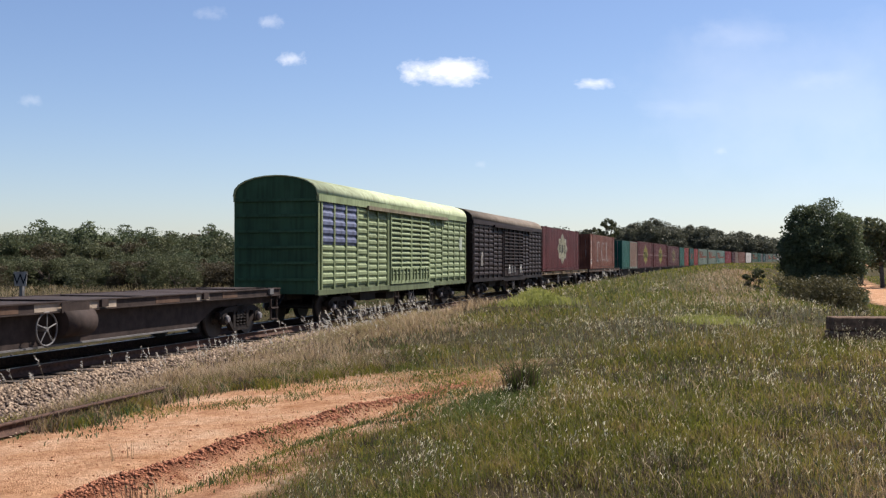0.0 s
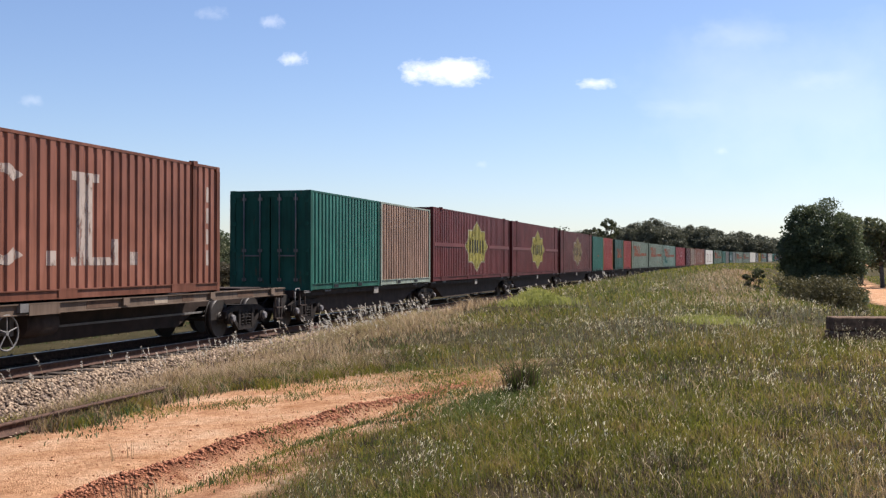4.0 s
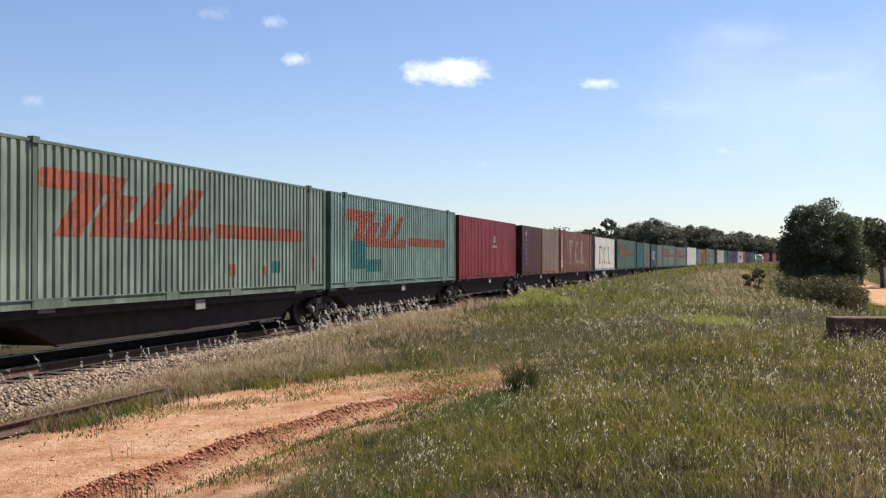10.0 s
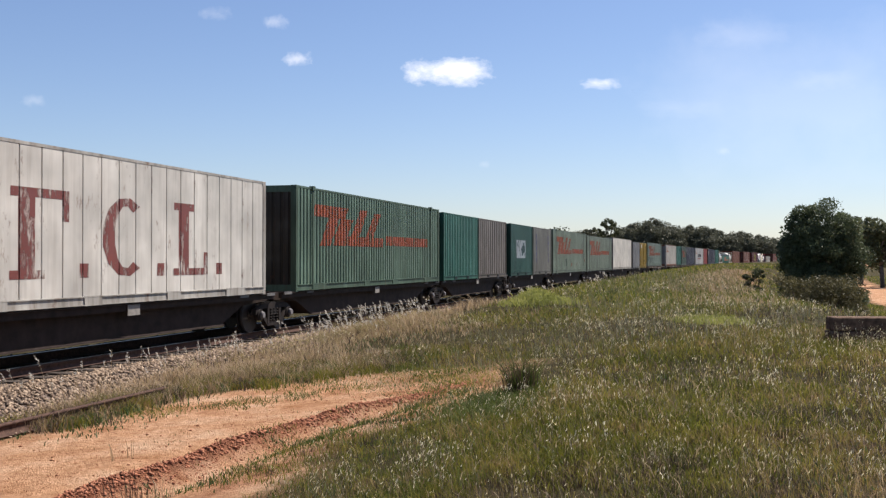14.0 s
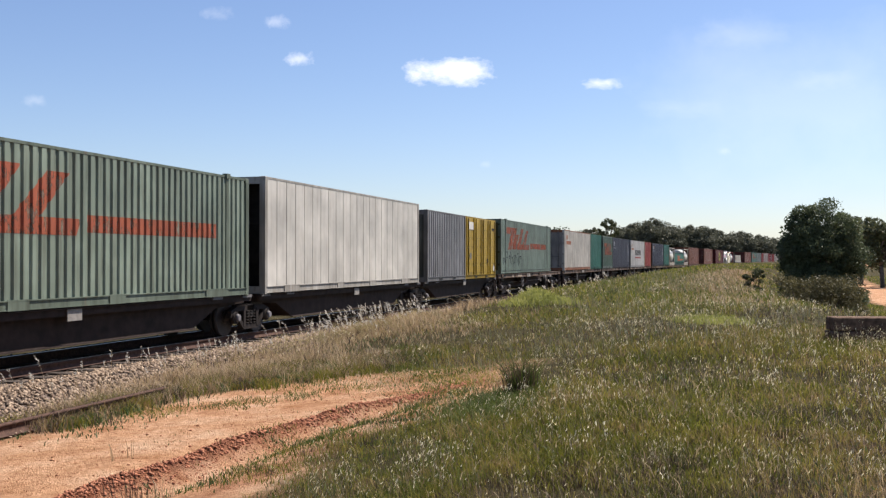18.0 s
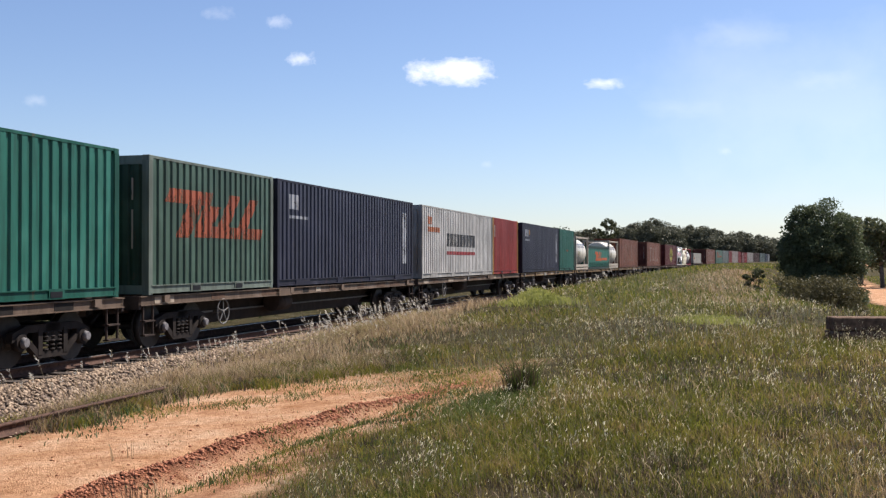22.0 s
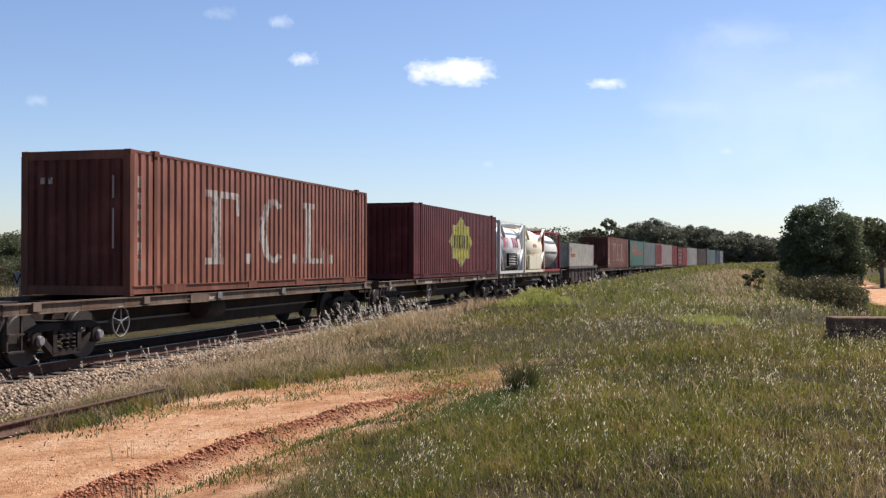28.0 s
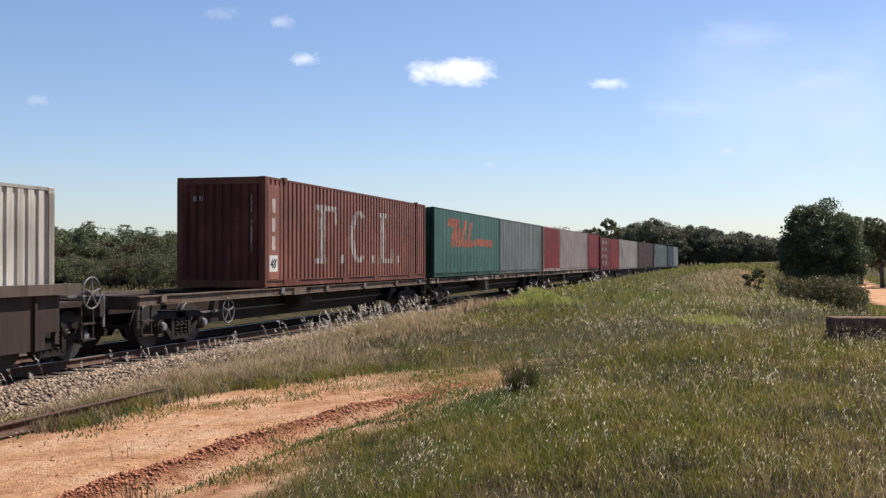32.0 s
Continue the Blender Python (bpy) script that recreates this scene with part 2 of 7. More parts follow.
# ---------------------------------------------------------------- ground
def axis(fine0, fine1, step, far0, far1, grow=1.12):
    mid = list(np.arange(fine0, fine1, step))
    out, h, v = [], step, fine0
    while v > far0:
        h *= grow
        v -= h
        out.append(v)
    up, h, v = [], step, mid[-1]
    while v < far1:
        h *= grow
        v += h
        up.append(v)
    return np.array(out[::-1] + mid + up)


def build_ground():
    gx = axis(-9.0, 9.0, 0.11, -3500, 3500, 1.035)
    gy = axis(7.0, 24.0, 0.11, -3500, 4500, 1.03)
    xx, yy = np.meshgrid(gx, gy)
    s, d = to_line(xx.ravel(), yy.ravel())
    z = terrain(xx.ravel(), yy.ravel())
    nx, ny = len(gx), len(gy)
    i = (np.arange(ny - 1)[:, None] * nx + np.arange(nx - 1)[None, :]).ravel()
    faces = np.stack([i, i + 1, i + nx + 1, i + nx], 1).ravel()
    me = mesh_arrays("ground", np.stack([xx.ravel(), yy.ravel(), z], 1), faces, 4, True)
    col = me.color_attributes.new("soil", "FLOAT_COLOR", "POINT")
    ridge_d = rut_line(s)
    red = 0.9 * np.exp(-((d - ridge_d - 0.02) / 0.19) ** 2) * smooth(-13.0, -16.0, s) + 0.5 * np.exp(-((d - ridge_d - 1.05) / 0.16) ** 2) * smooth(-14.5, -17.0, s)
    cut = np.exp(-((d - 13.2 - 0.4 * ripple(s, d)) / 0.9) ** 2) * smooth(48, 60, s) * (1 - smooth(84, 96, s))
    road = smooth(21.5, 22.5, d) * (1 - smooth(27.0, 28.0, d)) * smooth(10, 20, s)
    rgba = np.zeros((len(z), 4), np.float32)
    rgba[:, 0] = np.maximum(np.maximum(dirt_amount(s, d), 0.6 * cut), road)
    rgba[:, 1] = np.clip(red * (1 + 0.5 * ripple(s * 5, d * 5)) + 0.12 * cut, 0, 1)
    rgba[:, 3] = 1
    col.data.foreach_set("color", rgba.ravel())
    me.materials.append(ground_material())
    tagged(new("ground", me), "dry grassy verge with bare red soil patches", "ground", kind="structure")


build_ground()


# ---------------------------------------------------------------- containers
GREEN_GREY, MAROON, FCL_RED, BRIGHT_RED = (0.27, 0.335, 0.25), (0.185, 0.029, 0.026), (0.33, 0.12, 0.07), (0.4, 0.042, 0.034)
TEAL, NAVY, WHITE, YELLOW = (0.024, 0.176, 0.125), (0.042, 0.042, 0.074), (0.79, 0.74, 0.65), (0.496, 0.320, 0.024)
DULL_PURPLE, TAN, BROWN, GREEN_DARK = (0.14, 0.042, 0.04), (0.400, 0.240, 0.160), (0.112, 0.048, 0.036), (0.034, 0.12, 0.095)
LIGHT_GREY, LOGO_YELLOW, INK = (0.376, 0.376, 0.368), (0.496, 0.416, 0.072), (0.016, 0.016, 0.020)


def ribs(length, period):
    """Break points (x, depth 0..1) of a wall folded into upright ribs."""
    k = max(1, round(length / period))
    p = length / k
    out = []
    for i in range(k):
        x = -length / 2 + i * p
        out += [(x, 0.0), (x + 0.54 * p, 0.0), (x + 0.65 * p, 1.0), (x + 0.9 * p, 1.0)]
    out.append((length / 2, 0.0))
    return out


def seams(length, period):
    """Break points of a flat wall whose panels meet in narrow grooves."""
    k = max(1, round(length / period))
    p = length / k
    out = [(-length / 2, 0.0)]
    for i in range(1, k):
        x = -length / 2 + i * p
        out += [(x - 0.02, 0.0), (x - 0.008, 1.0), (x + 0.008, 1.0), (x + 0.02, 0.0)]
    return out + [(length / 2, 0.0)]


def ribbed_wall(points, y, depth, z0, z1):
    bm = bmesh.new()
    rows = [(bm.verts.new((x, y + q * depth, z0)), bm.verts.new((x, y + q * depth, z1))) for x, q in points]
    for a, b in zip(rows, rows[1:]):
        bm.faces.new((a[0], b[0], b[1], a[1]))
    return bm


def clip_poly(poly, x0, x1):
    for lim, keep in ((x0, 1), (x1, -1)):
        out = []
        for (ax, az), (bx, bz) in zip(poly, poly[1:] + poly[:1]):
            ia, ib = (ax - lim) * keep >= 0, (bx - lim) * keep >= 0
            if ia:
                out.append((ax, az))
            if ia != ib:
                t = (lim - ax) / (bx - ax)
                out.append((lim, az + t * (bz - az)))
        poly = out
        if len(poly) < 3:
            return []
    return poly


def draped(polys, points, y, depth):
    """Painted shapes, laid over the folds of a ribbed wall."""
    bm = bmesh.new()
    for poly in polys:
        for (xa, qa), (xb, qb) in zip(points, points[1:]):
            c = clip_poly(poly, xa, xb)
            if c:
                bm.faces.new([bm.verts.new((x, y - 0.004 + depth * (qa + (qb - qa) * (x - xa) / (xb - xa)), z)) for x, z in c])
    for f in bm.faces:
        f.normal_update()
        if f.normal.y > 0:
            f.normal_flip()
    return bm


def rect(x0, x1, z0, z1, lean=0.0):
    return [(x0, z0), (x1, z0), (x1 + lean, z1), (x0 + lean, z1)]


# painted shapes: colour -> polygons in metres from the middle of the wall and up from the base
def art_swoosh(k=1.0, c=0.0, zb=1.4, h=1.08, tail=True):
    """Slanting blocks, with a long tail bar on the long containers."""
    rows = [[(-6.2, 0.68), (-3.5, 0.68), (-3.2, 1.0), (-5.9, 1.0)], [(-5.55, -0.1), (-4.75, -0.1), (-4.0, 0.68), (-4.85, 0.68)], [(-4.35, 0.2), (-3.3, 0.2), (-2.75, 0.68), (-3.8, 0.68)],
            [(-2.95, 0.2), (-2.2, 0.2), (-1.4, 1.0), (-2.1, 1.0)], [(-1.6, 0.2), (-0.9, 0.2), (-0.05, 0.95), (-0.7, 0.95)], [(-4.5, -0.08), (0.15, -0.08), (0.3, 0.2), (-4.3, 0.2)]]
    if tail:
        rows.append([(0.5, -0.02), (5.6, -0.02), (5.6, 0.28), (0.5, 0.28)])
    return {(0.44, 0.1, 0.035): [[(c + x * k, zb + q * h) for x, q in p] for p in rows]}


def art_star(yellow=LOGO_YELLOW, ink=INK, c=0.1, zc=1.52, hw=1.95, hh=1.08):
    """Eight-pointed star with dark bars across it."""
    w, h = 0.72 * hw, 0.62 * hh
    pale = tuple(min(0.75, 0.5 * c + 0.3) for c in yellow)
    ow, oh = hw + 0.13, hh + 0.07
    d = {pale: [[(c - ow, zc), (c, zc - oh), (c + ow, zc), (c, zc + oh)], rect(c - w - 0.07, c + w + 0.07, zc - h - 0.05, zc + h + 0.05)], yellow: [[(c - hw, zc), (c, zc - hh), (c + hw, zc), (c, zc + hh)], rect(c - w, c + w, zc - h, zc + h)],
         ink: [rect(c + (i / 6.0 * 1.9 - 0.94) * w, c + (i / 6.0 * 1.9 - 0.76) * w, zc - 0.27 * hh, zc + 0.27 * hh) for i in range(6)]}
    return d


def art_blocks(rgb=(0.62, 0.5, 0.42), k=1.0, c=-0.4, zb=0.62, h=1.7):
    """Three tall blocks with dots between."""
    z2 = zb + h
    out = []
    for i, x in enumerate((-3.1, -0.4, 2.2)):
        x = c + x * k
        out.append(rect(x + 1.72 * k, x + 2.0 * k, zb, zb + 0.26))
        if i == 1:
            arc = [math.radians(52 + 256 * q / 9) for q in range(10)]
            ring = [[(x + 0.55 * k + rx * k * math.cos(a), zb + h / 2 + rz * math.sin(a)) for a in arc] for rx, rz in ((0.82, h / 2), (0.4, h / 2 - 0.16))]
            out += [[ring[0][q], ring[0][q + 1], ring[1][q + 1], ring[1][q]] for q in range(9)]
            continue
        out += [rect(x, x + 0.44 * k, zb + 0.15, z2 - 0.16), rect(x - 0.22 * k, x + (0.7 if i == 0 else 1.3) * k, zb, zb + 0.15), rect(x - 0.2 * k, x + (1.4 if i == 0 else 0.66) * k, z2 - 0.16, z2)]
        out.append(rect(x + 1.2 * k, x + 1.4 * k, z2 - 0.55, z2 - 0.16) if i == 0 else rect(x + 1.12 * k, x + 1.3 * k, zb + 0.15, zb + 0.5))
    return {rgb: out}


def art_column(rgb, x, k=6, z0=0.7, z1=2.4, w=0.22):
    h = (z1 - z0) / k
    return {rgb: [rect(x - w / 2, x + w / 2, z0 + i * h, z0 + (i + 0.72) * h) for i in range(k)]}


def merged(*arts):
    d = {}
    for a in arts:
        for c, p in a.items():
            d.setdefault(c, []).extend(p)
    return d


_marks = {}


def mark_paint(rgb):
    if rgb not in _marks:
        m, n, l, b = mat_new("worn_marking_paint")
        tone = noise_node(n, l, 1.6, 5.0)
        l.new(ramp(n, l, tone, [(0.3, tuple(0.5 * c for c in rgb)), (0.7, tuple(0.74 * c for c in rgb))]), b.inputs["Base Color"])
        b.inputs["Roughness"].default_value = 0.55
        worn = ramp(n, l, noise_node(n, l, 4.5, 8.0, stretch=(1.3, 1.3, 0.45), rough=0.7), [(0.36, (0.1, 0.1, 0.1)), (0.5, (0.92, 0.92, 0.92))])
        bare, both = n.new("ShaderNodeBsdfTransparent"), n.new("ShaderNodeMixShader")
        l.new(worn, both.inputs[0])
        l.new(bare.outputs[0], both.inputs[1])
        l.new(b.outputs[0], both.inputs[2])
        l.new(both.outputs[0], n["Material Output"].inputs[0])
        _marks[rgb] = m
    return _marks[rgb]


_shared = {}


def shared(key, make):
    if key not in _shared:
        bm = make()
        me = bpy.data.meshes.new(key[0])
        bm.to_mesh(me)
        bm.free()
        _shared[key] = me
    return _shared[key]


def tinted(me_key, make, material):
    """Shared mesh data for each shape and material."""
    key = (*me_key, material.name)
    if key not in _shared:
        me = shared(me_key, make).copy()
        me.materials.append(material)
        _shared[key] = me
    return _shared[key]


def container(length, height, rgb, art=None, period=0.28, depth=0.036, label="", trim=None, doors=False, side_doors=False, rust=0.3, posts48=False, end_rgb=None, size_mark=False, open_end=False, flat=False, end_marks=False, posts_only=False, side_plates=False, rails_only=False, mid_rail=0.0):
    w, e = 2.5, 0.14
    root = tagged(new("shipping_container"), label, "container", "containers on the train")
    body = paint(rgb, rust, 0.48, 0.28, 0.3 if flat else 0.7, 0.3)
    edge = paint(trim, rust, 0.5, 0.28) if trim else paint(tuple(round(0.66 * c, 4) for c in rgb), min(1.0, rust + 0.4), 0.55, 0.35)
    if rails_only:
        edge, rail_paint = body, edge
    rails = rail_paint if rails_only else paint(tuple(round(0.85 * c, 4) for c in rgb), min(1.0, rust + 0.3), 0.55, 0.35) if posts_only else edge
    # End walls: wall paint darkened to 0.7 as painted-in shade, with more rust.
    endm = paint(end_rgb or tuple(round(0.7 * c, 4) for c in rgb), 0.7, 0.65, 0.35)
    L2, W2 = length / 2, w / 2
    pts = seams(length - 2 * e, period) if flat else ribs(length - 2 * e, period)
    zb, zt = 0.2, height - 0.05
    wall_key = ("side_panel", length, height, period, depth, flat)
    for turn in (0, 180):
        ob = part("side_panel", tinted(wall_key, lambda: ribbed_wall(pts, -W2 + 0.015, depth, zb, zt), body), None, root)
        ob.matrix_basis = pose(0, 0, 0, 0, 0, turn)
    # ends
    epts = ribs(w - 2 * e, 0.26)
    for turn in (90, -90):
        if doors and turn == -90:
            for i in (-1, 1):
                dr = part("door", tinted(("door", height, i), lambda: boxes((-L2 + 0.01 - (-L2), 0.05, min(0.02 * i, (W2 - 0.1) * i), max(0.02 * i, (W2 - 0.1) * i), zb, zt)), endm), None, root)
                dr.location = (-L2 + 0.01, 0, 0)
                for q in (0.3, 0.8):
                    bar = part("locking_bar", tinted(("locking_bar", height), lambda: _rod(0.02, zb + 0.05, zt - 0.05), GREY_STEEL), None, dr)
                    bar.location = (-0.03, i * q, 0)
                    for z in (zb + 0.12, zb + 0.95, zt - 0.2):
                        part("bar_bracket", tinted(("bar_bracket",), lambda: boxes((-0.04, 0.0, -0.06, 0.06, -0.045, 0.045)), GREY_STEEL), None, dr).location = (0.0, i * q, z)
                part("door_handle", tinted(("lock_handle",), lambda: boxes((-0.06, -0.03, -0.28, 0.28, -0.02, 0.02)), GREY_STEEL), None, dr).location = (0.0, i * 0.55, zb + 0.8)
                for z in (zb + 0.3, zb + 0.95, zt - 0.9, zt - 0.25):
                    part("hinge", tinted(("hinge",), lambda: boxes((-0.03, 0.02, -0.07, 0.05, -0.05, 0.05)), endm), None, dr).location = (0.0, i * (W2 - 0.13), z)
            continue
        if open_end and turn == -90:
            part("end_frame", tinted(("end_frame", height), lambda: boxes((0, 0.1, -W2 + 0.1, W2 - 0.1, zb + 0.75, zb + 0.85), (0, 0.1, -W2 + 0.1, W2 - 0.1, zb + 1.6, zb + 1.7), (0, 0.1, -0.05, 0.05, zb, zt), (0.6, 0.65, -W2 + 0.05, W2 - 0.05, zb, zt)), BLACK_STEEL), None, root).location = (-L2, 0, 0)
            continue
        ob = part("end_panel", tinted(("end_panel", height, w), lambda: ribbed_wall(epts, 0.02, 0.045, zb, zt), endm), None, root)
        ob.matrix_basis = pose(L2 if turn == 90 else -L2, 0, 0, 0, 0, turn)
    part("roof_panel", tinted(("roof_panel", length, height), lambda: _roof(length - 0.1, w - 0.12, height - 0.03), body), None, root)
    part("floor_pan", tinted(("floor_pan", length), lambda: boxes((-L2 + 0.05, L2 - 0.05, -W2 + 0.05, W2 - 0.05, 0.04, 0.16)), BLACK_STEEL), None, root)
    for sx in (-1, 1):
        for sy in (-1, 1):
            ob = part("corner_post", tinted(("corner_post", height), lambda: boxes((-0.075, 0.075, -0.08, 0.08, 0.11, height - 0.11)), edge), None, root)
            ob.location = (sx * (L2 - 0.075), sy * (W2 - 0.08), 0)
            for z in (0.0, height - 0.118):
                cst = part("corner_casting", tinted(("corner_casting",), _casting, edge), None, root)
                cst.location = (sx * (L2 - 0.089), sy * (W2 - 0.081), z)
            if posts48:
                px = 6.096
                ob = part("lifting_post", tinted(("lifting_post", height), lambda: boxes((-0.06, 0.06, -0.03, 0.03, 0.05, height + 0.03), (-0.09, 0.09, -0.06, 0.06, height - 0.08, height + 0.035)), edge), None, root)
                ob.location = (sx * px, sy * (W2 - 0.025), 0)
    for sy in (-1, 1):
        top = part("top_rail", tinted(("top_rail", length), lambda: boxes((-L2 + 0.1, L2 - 0.1, -0.05, 0.03, -0.055, 0)), rails), None, root)
        top.matrix_basis = pose(0, sy * (W2 - 0.058), height - 0.005, 0, 0, 0 if sy < 0 else 180)
        low = part("bottom_rail", tinted(("bottom_rail", length), lambda: _low_rail(length), rails), None, root)
        low.matrix_basis = pose(0, sy * (W2 - 0.04), 0, 0, 0, 0 if sy < 0 else 180)
        if length < 8:
            for x in (-1.05, 1.05):
                # Thin ink plates paint in the shaded openings of the fork pockets.
                part("pocket_shade_plate", tinted(("pocket_shade_plate",), lambda: boxes((-0.17, 0.17, -0.006, 0.0, 0.06, 0.165)), INK_MAT), None, root).matrix_basis = pose(x, sy * (W2 + 0.014), 0, 0, 0, 0 if sy < 0 else 180)
    for sx in (-1, 1):
        for z in (0.02, height - 0.19):
            part("end_rail", tinted(("end_rail",), lambda: boxes((-0.06, 0.06, -W2 + 0.1, W2 - 0.1, 0.0, 0.18)), rails), None, root).location = (sx * (L2 - 0.07), 0, z)
    if side_doors:
        for i in range(4):
            x0 = -L2 + 0.17 + i * (length - 0.34) / 4
            x1 = x0 + (length - 0.34) / 4 - 0.03
            dr = part("side_door", boxes((x0, x1, -W2 - 0.02, -W2 + 0.01, zb, zt)), body, root)
            for q in range(6):
                part("pressed_panel", tinted(("pressed_panel", x1 - x0), lambda: boxes((0.22, x1 - x0 - 0.22, -0.034, -0.012, 0.0, 0.3)), body), None, dr).location = (x0, -W2, zb + 0.12 + 0.4 * q)
            for q in (0.16, 0.84):
                bar = part("locking_bar", boxes((x0 + (x1 - x0) * q - 0.02, x0 + (x1 - x0) * q + 0.02, -W2 - 0.07, -W2 - 0.035, zb + 0.02, zt - 0.02), (x0 + (x1 - x0) * q - 0.06, x0 + (x1 - x0) * q + 0.06, -W2 - 0.075, -W2 - 0.03, zb + 0.5, zb + 0.58), (x0 + (x1 - x0) * q - 0.05, x0 + (x1 - x0) * q + 0.05, -W2 - 0.07, -W2 - 0.03, zb + 1.3, zb + 1.36)), edge, dr)
    for ci, (rgb2, polys) in enumerate((art or {}).items()):
        for pi, poly in enumerate(polys):
            inside = [(min(max(x, -L2 + e + 0.02), L2 - e - 0.02), z) for x, z in poly]
            key = ("painted_mark", length, height, period, depth, ci, pi % 3, tuple(inside))
            lift = 0.002 * ci + 0.0008 * (pi % 3)
            part("painted_mark", tinted(key, lambda: draped([inside], pts, -W2 + 0.015 - lift, depth), mark_paint(rgb2)), None, root)
    if size_mark:
        plate = part("size_panel", boxes((-L2 + 0.27, -L2 + 0.77, -W2 + 0.002, -W2 + 0.012, 0.42, 0.84)), WHITE_MARK, root)
        part("size_number", lettering("48'", 0.34, INK_MAT, (-L2 + 0.52, -W2 - 0.003, 0.51)), None, plate)
        part("letter_panel", boxes((-L2 + 0.2, -L2 + 0.9, -W2 + 0.005, -W2 + 0.014, 0.22, height - 0.2)), body, root)
        for i, z in enumerate((0.98, 1.45, 1.95)):
            part("painted_mark", boxes((-L2 + 0.4, -L2 + 0.62, -W2 - 0.002, -W2 + 0.004, z, z + 0.36)), mark_paint((0.62, 0.5, 0.42)), root)
    if mid_rail:
        for x0, x1 in ((-L2 + 0.14, 0.1 - mid_rail), (0.1 + mid_rail, L2 - 0.14)):
            part("mid_rail", boxes((x0, x1, -W2 - 0.012, -W2 + 0.03, 1.45, 1.6)), body, root)
    if side_plates:
        for nm, x0, x1, z0, z1, m in (("sign_panel", -2.55, -1.65, 2.28, 2.62, WHITE_MARK), ("maker_plate", 0.95, 1.35, 0.75, 0.95, INK_MAT), ("maker_plate", -2.4, -2.1, 0.95, 1.2, GREY_STEEL), ("stencil_bar", 2.0, 2.6, 2.35, 2.45, INK_MAT), ("white_label", 2.3, 2.55, 0.35, 0.6, WHITE_MARK)):
            part(nm, boxes((x0, x1, -W2 - 0.045, -W2 - 0.036, z0, z1)), m, root)
    if end_marks:
        pale = mark_paint((0.5, 0.4, 0.34))
        for y0, y1, z0, z1 in ((0.5, 0.6, 2.25, 2.38), (0.68, 0.78, 2.25, 2.38), (-0.9, -0.86, 1.95, 2.4), (-0.9, -0.86, 0.95, 1.75)):
            part("end_mark", boxes((-L2 - 0.024, -L2 - 0.02, y0, y1, z0, z1)), pale, root)
    return root


def lettering(text, size, material, at):
    """Raised letters as mesh data, upright, facing the near side."""
    cu = bpy.data.curves.new("letters", "FONT")
    cu.body, cu.size, cu.align_x, cu.extrude = text, size, "CENTER", 0.002
    ob = bpy.data.objects.new("letters", cu)
    scene.collection.objects.link(ob)
    me = bpy.data.meshes.new_from_object(ob.evaluated_get(bpy.context.evaluated_depsgraph_get()))
    bpy.data.objects.remove(ob)
    me.transform(pose(*at, 90, 0, 0))
    me.materials.clear()
    me.materials.append(material)
    return me


INK_MAT = paint(INK, 0.0, 0.6, 0.1)


def _rod(r, z0, z1):
    bm = bmesh.new()
    tube(bm, (0, 0, z0), (0, 0, z1), r, r, 6)
    return bm


def _casting():
    bm = boxes((-0.089, 0.089, -0.081, 0.081, 0, 0.118))
    bmesh.ops.bevel(bm, geom=bm.edges[:], offset=0.012, segments=1, affect="EDGES")
    return bm


def _low_rail(length):
    L2 = length / 2
    bm = boxes((-L2 + 0.1, L2 - 0.1, -0.03, 0.02, 0.05, 0.185), (-L2 + 0.1, L2 - 0.1, -0.055, 0.02, 0.185, 0.205), (-L2 + 0.1, L2 - 0.1, -0.05, 0.02, 0.035, 0.05))
    rows = [(-L2 + 1.2, -L2 + 2.2), (-1.75, -1.2), (1.2, 1.75), (L2 - 2.2, L2 - 1.2)] if length > 8 else [(-1.3, -0.85), (0.85, 1.3)]
    for a, b in rows:
        box(bm, a, b, -0.052, -0.038, 0.03, 0.215)
    return bm


def _roof(length, w, z):
    bm = bmesh.new()
    k = max(2, round(length / 0.5))
    for i in range(k):
        x0, x1 = -length / 2 + i * length / k, -length / 2 + (i + 1) * length / k
        m0, m1 = x0 + 0.42 * (x1 - x0), x0 + 0.5 * (x1 - x0)
        for a, b, za, zb in ((x0, m0, 0, 0), (m0, m1, 0, 0.015), (m1, x1 - 0.08 * (x1 - x0), 0.015, 0.015), (x1 - 0.08 * (x1 - x0), x1, 0.015, 0)):
            vs = [bm.verts.new((x, y, z - 0.02 + q)) for x, y, q in ((a, -w / 2, za), (b, -w / 2, zb), (b, w / 2, zb), (a, w / 2, za))]
            bm.faces.new(vs)
    return bm


# ---------------------------------------------------------------- bogies and wagons
PLATE_GREY = plain("weathered_plate", (0.21, 0.19, 0.165), 0.7, 0.0, 7.0, 0.35)
PALE_PATCH = plain("chalky_worn_paint", (0.3, 0.24, 0.18), 0.8, 0.0, 3.0, 0.5)
RUST_PATCH = plain("rust_brown_patch", (0.1, 0.06, 0.04), 0.85, 0.0, 4.0, 0.5)
PACK_STEEL = plain("dark_brown_wagon_steel", (0.026, 0.017, 0.0135), 0.75, 0.0, 3.0, 0.5)
def _wheelset():
    bm = bmesh.new()
    for y in (-0.7175, 0.7175):
        o = 1 if y > 0 else -1
        tube(bm, (0, y - 0.065, 0), (0, y + 0.065, 0), 0.455, 0.455, 28)
        tube(bm, (0, y - o * 0.065 - o * 0.03, 0), (0, y - o * 0.065, 0), 0.485, 0.485, 28)
        tube(bm, (0, y + o * 0.06, 0), (0, y + o * 0.09, 0), 0.16, 0.13, 14)
    tube(bm, (0, -1.02, 0), (0, 1.02, 0), 0.075, 0.075, 10)
    return bm


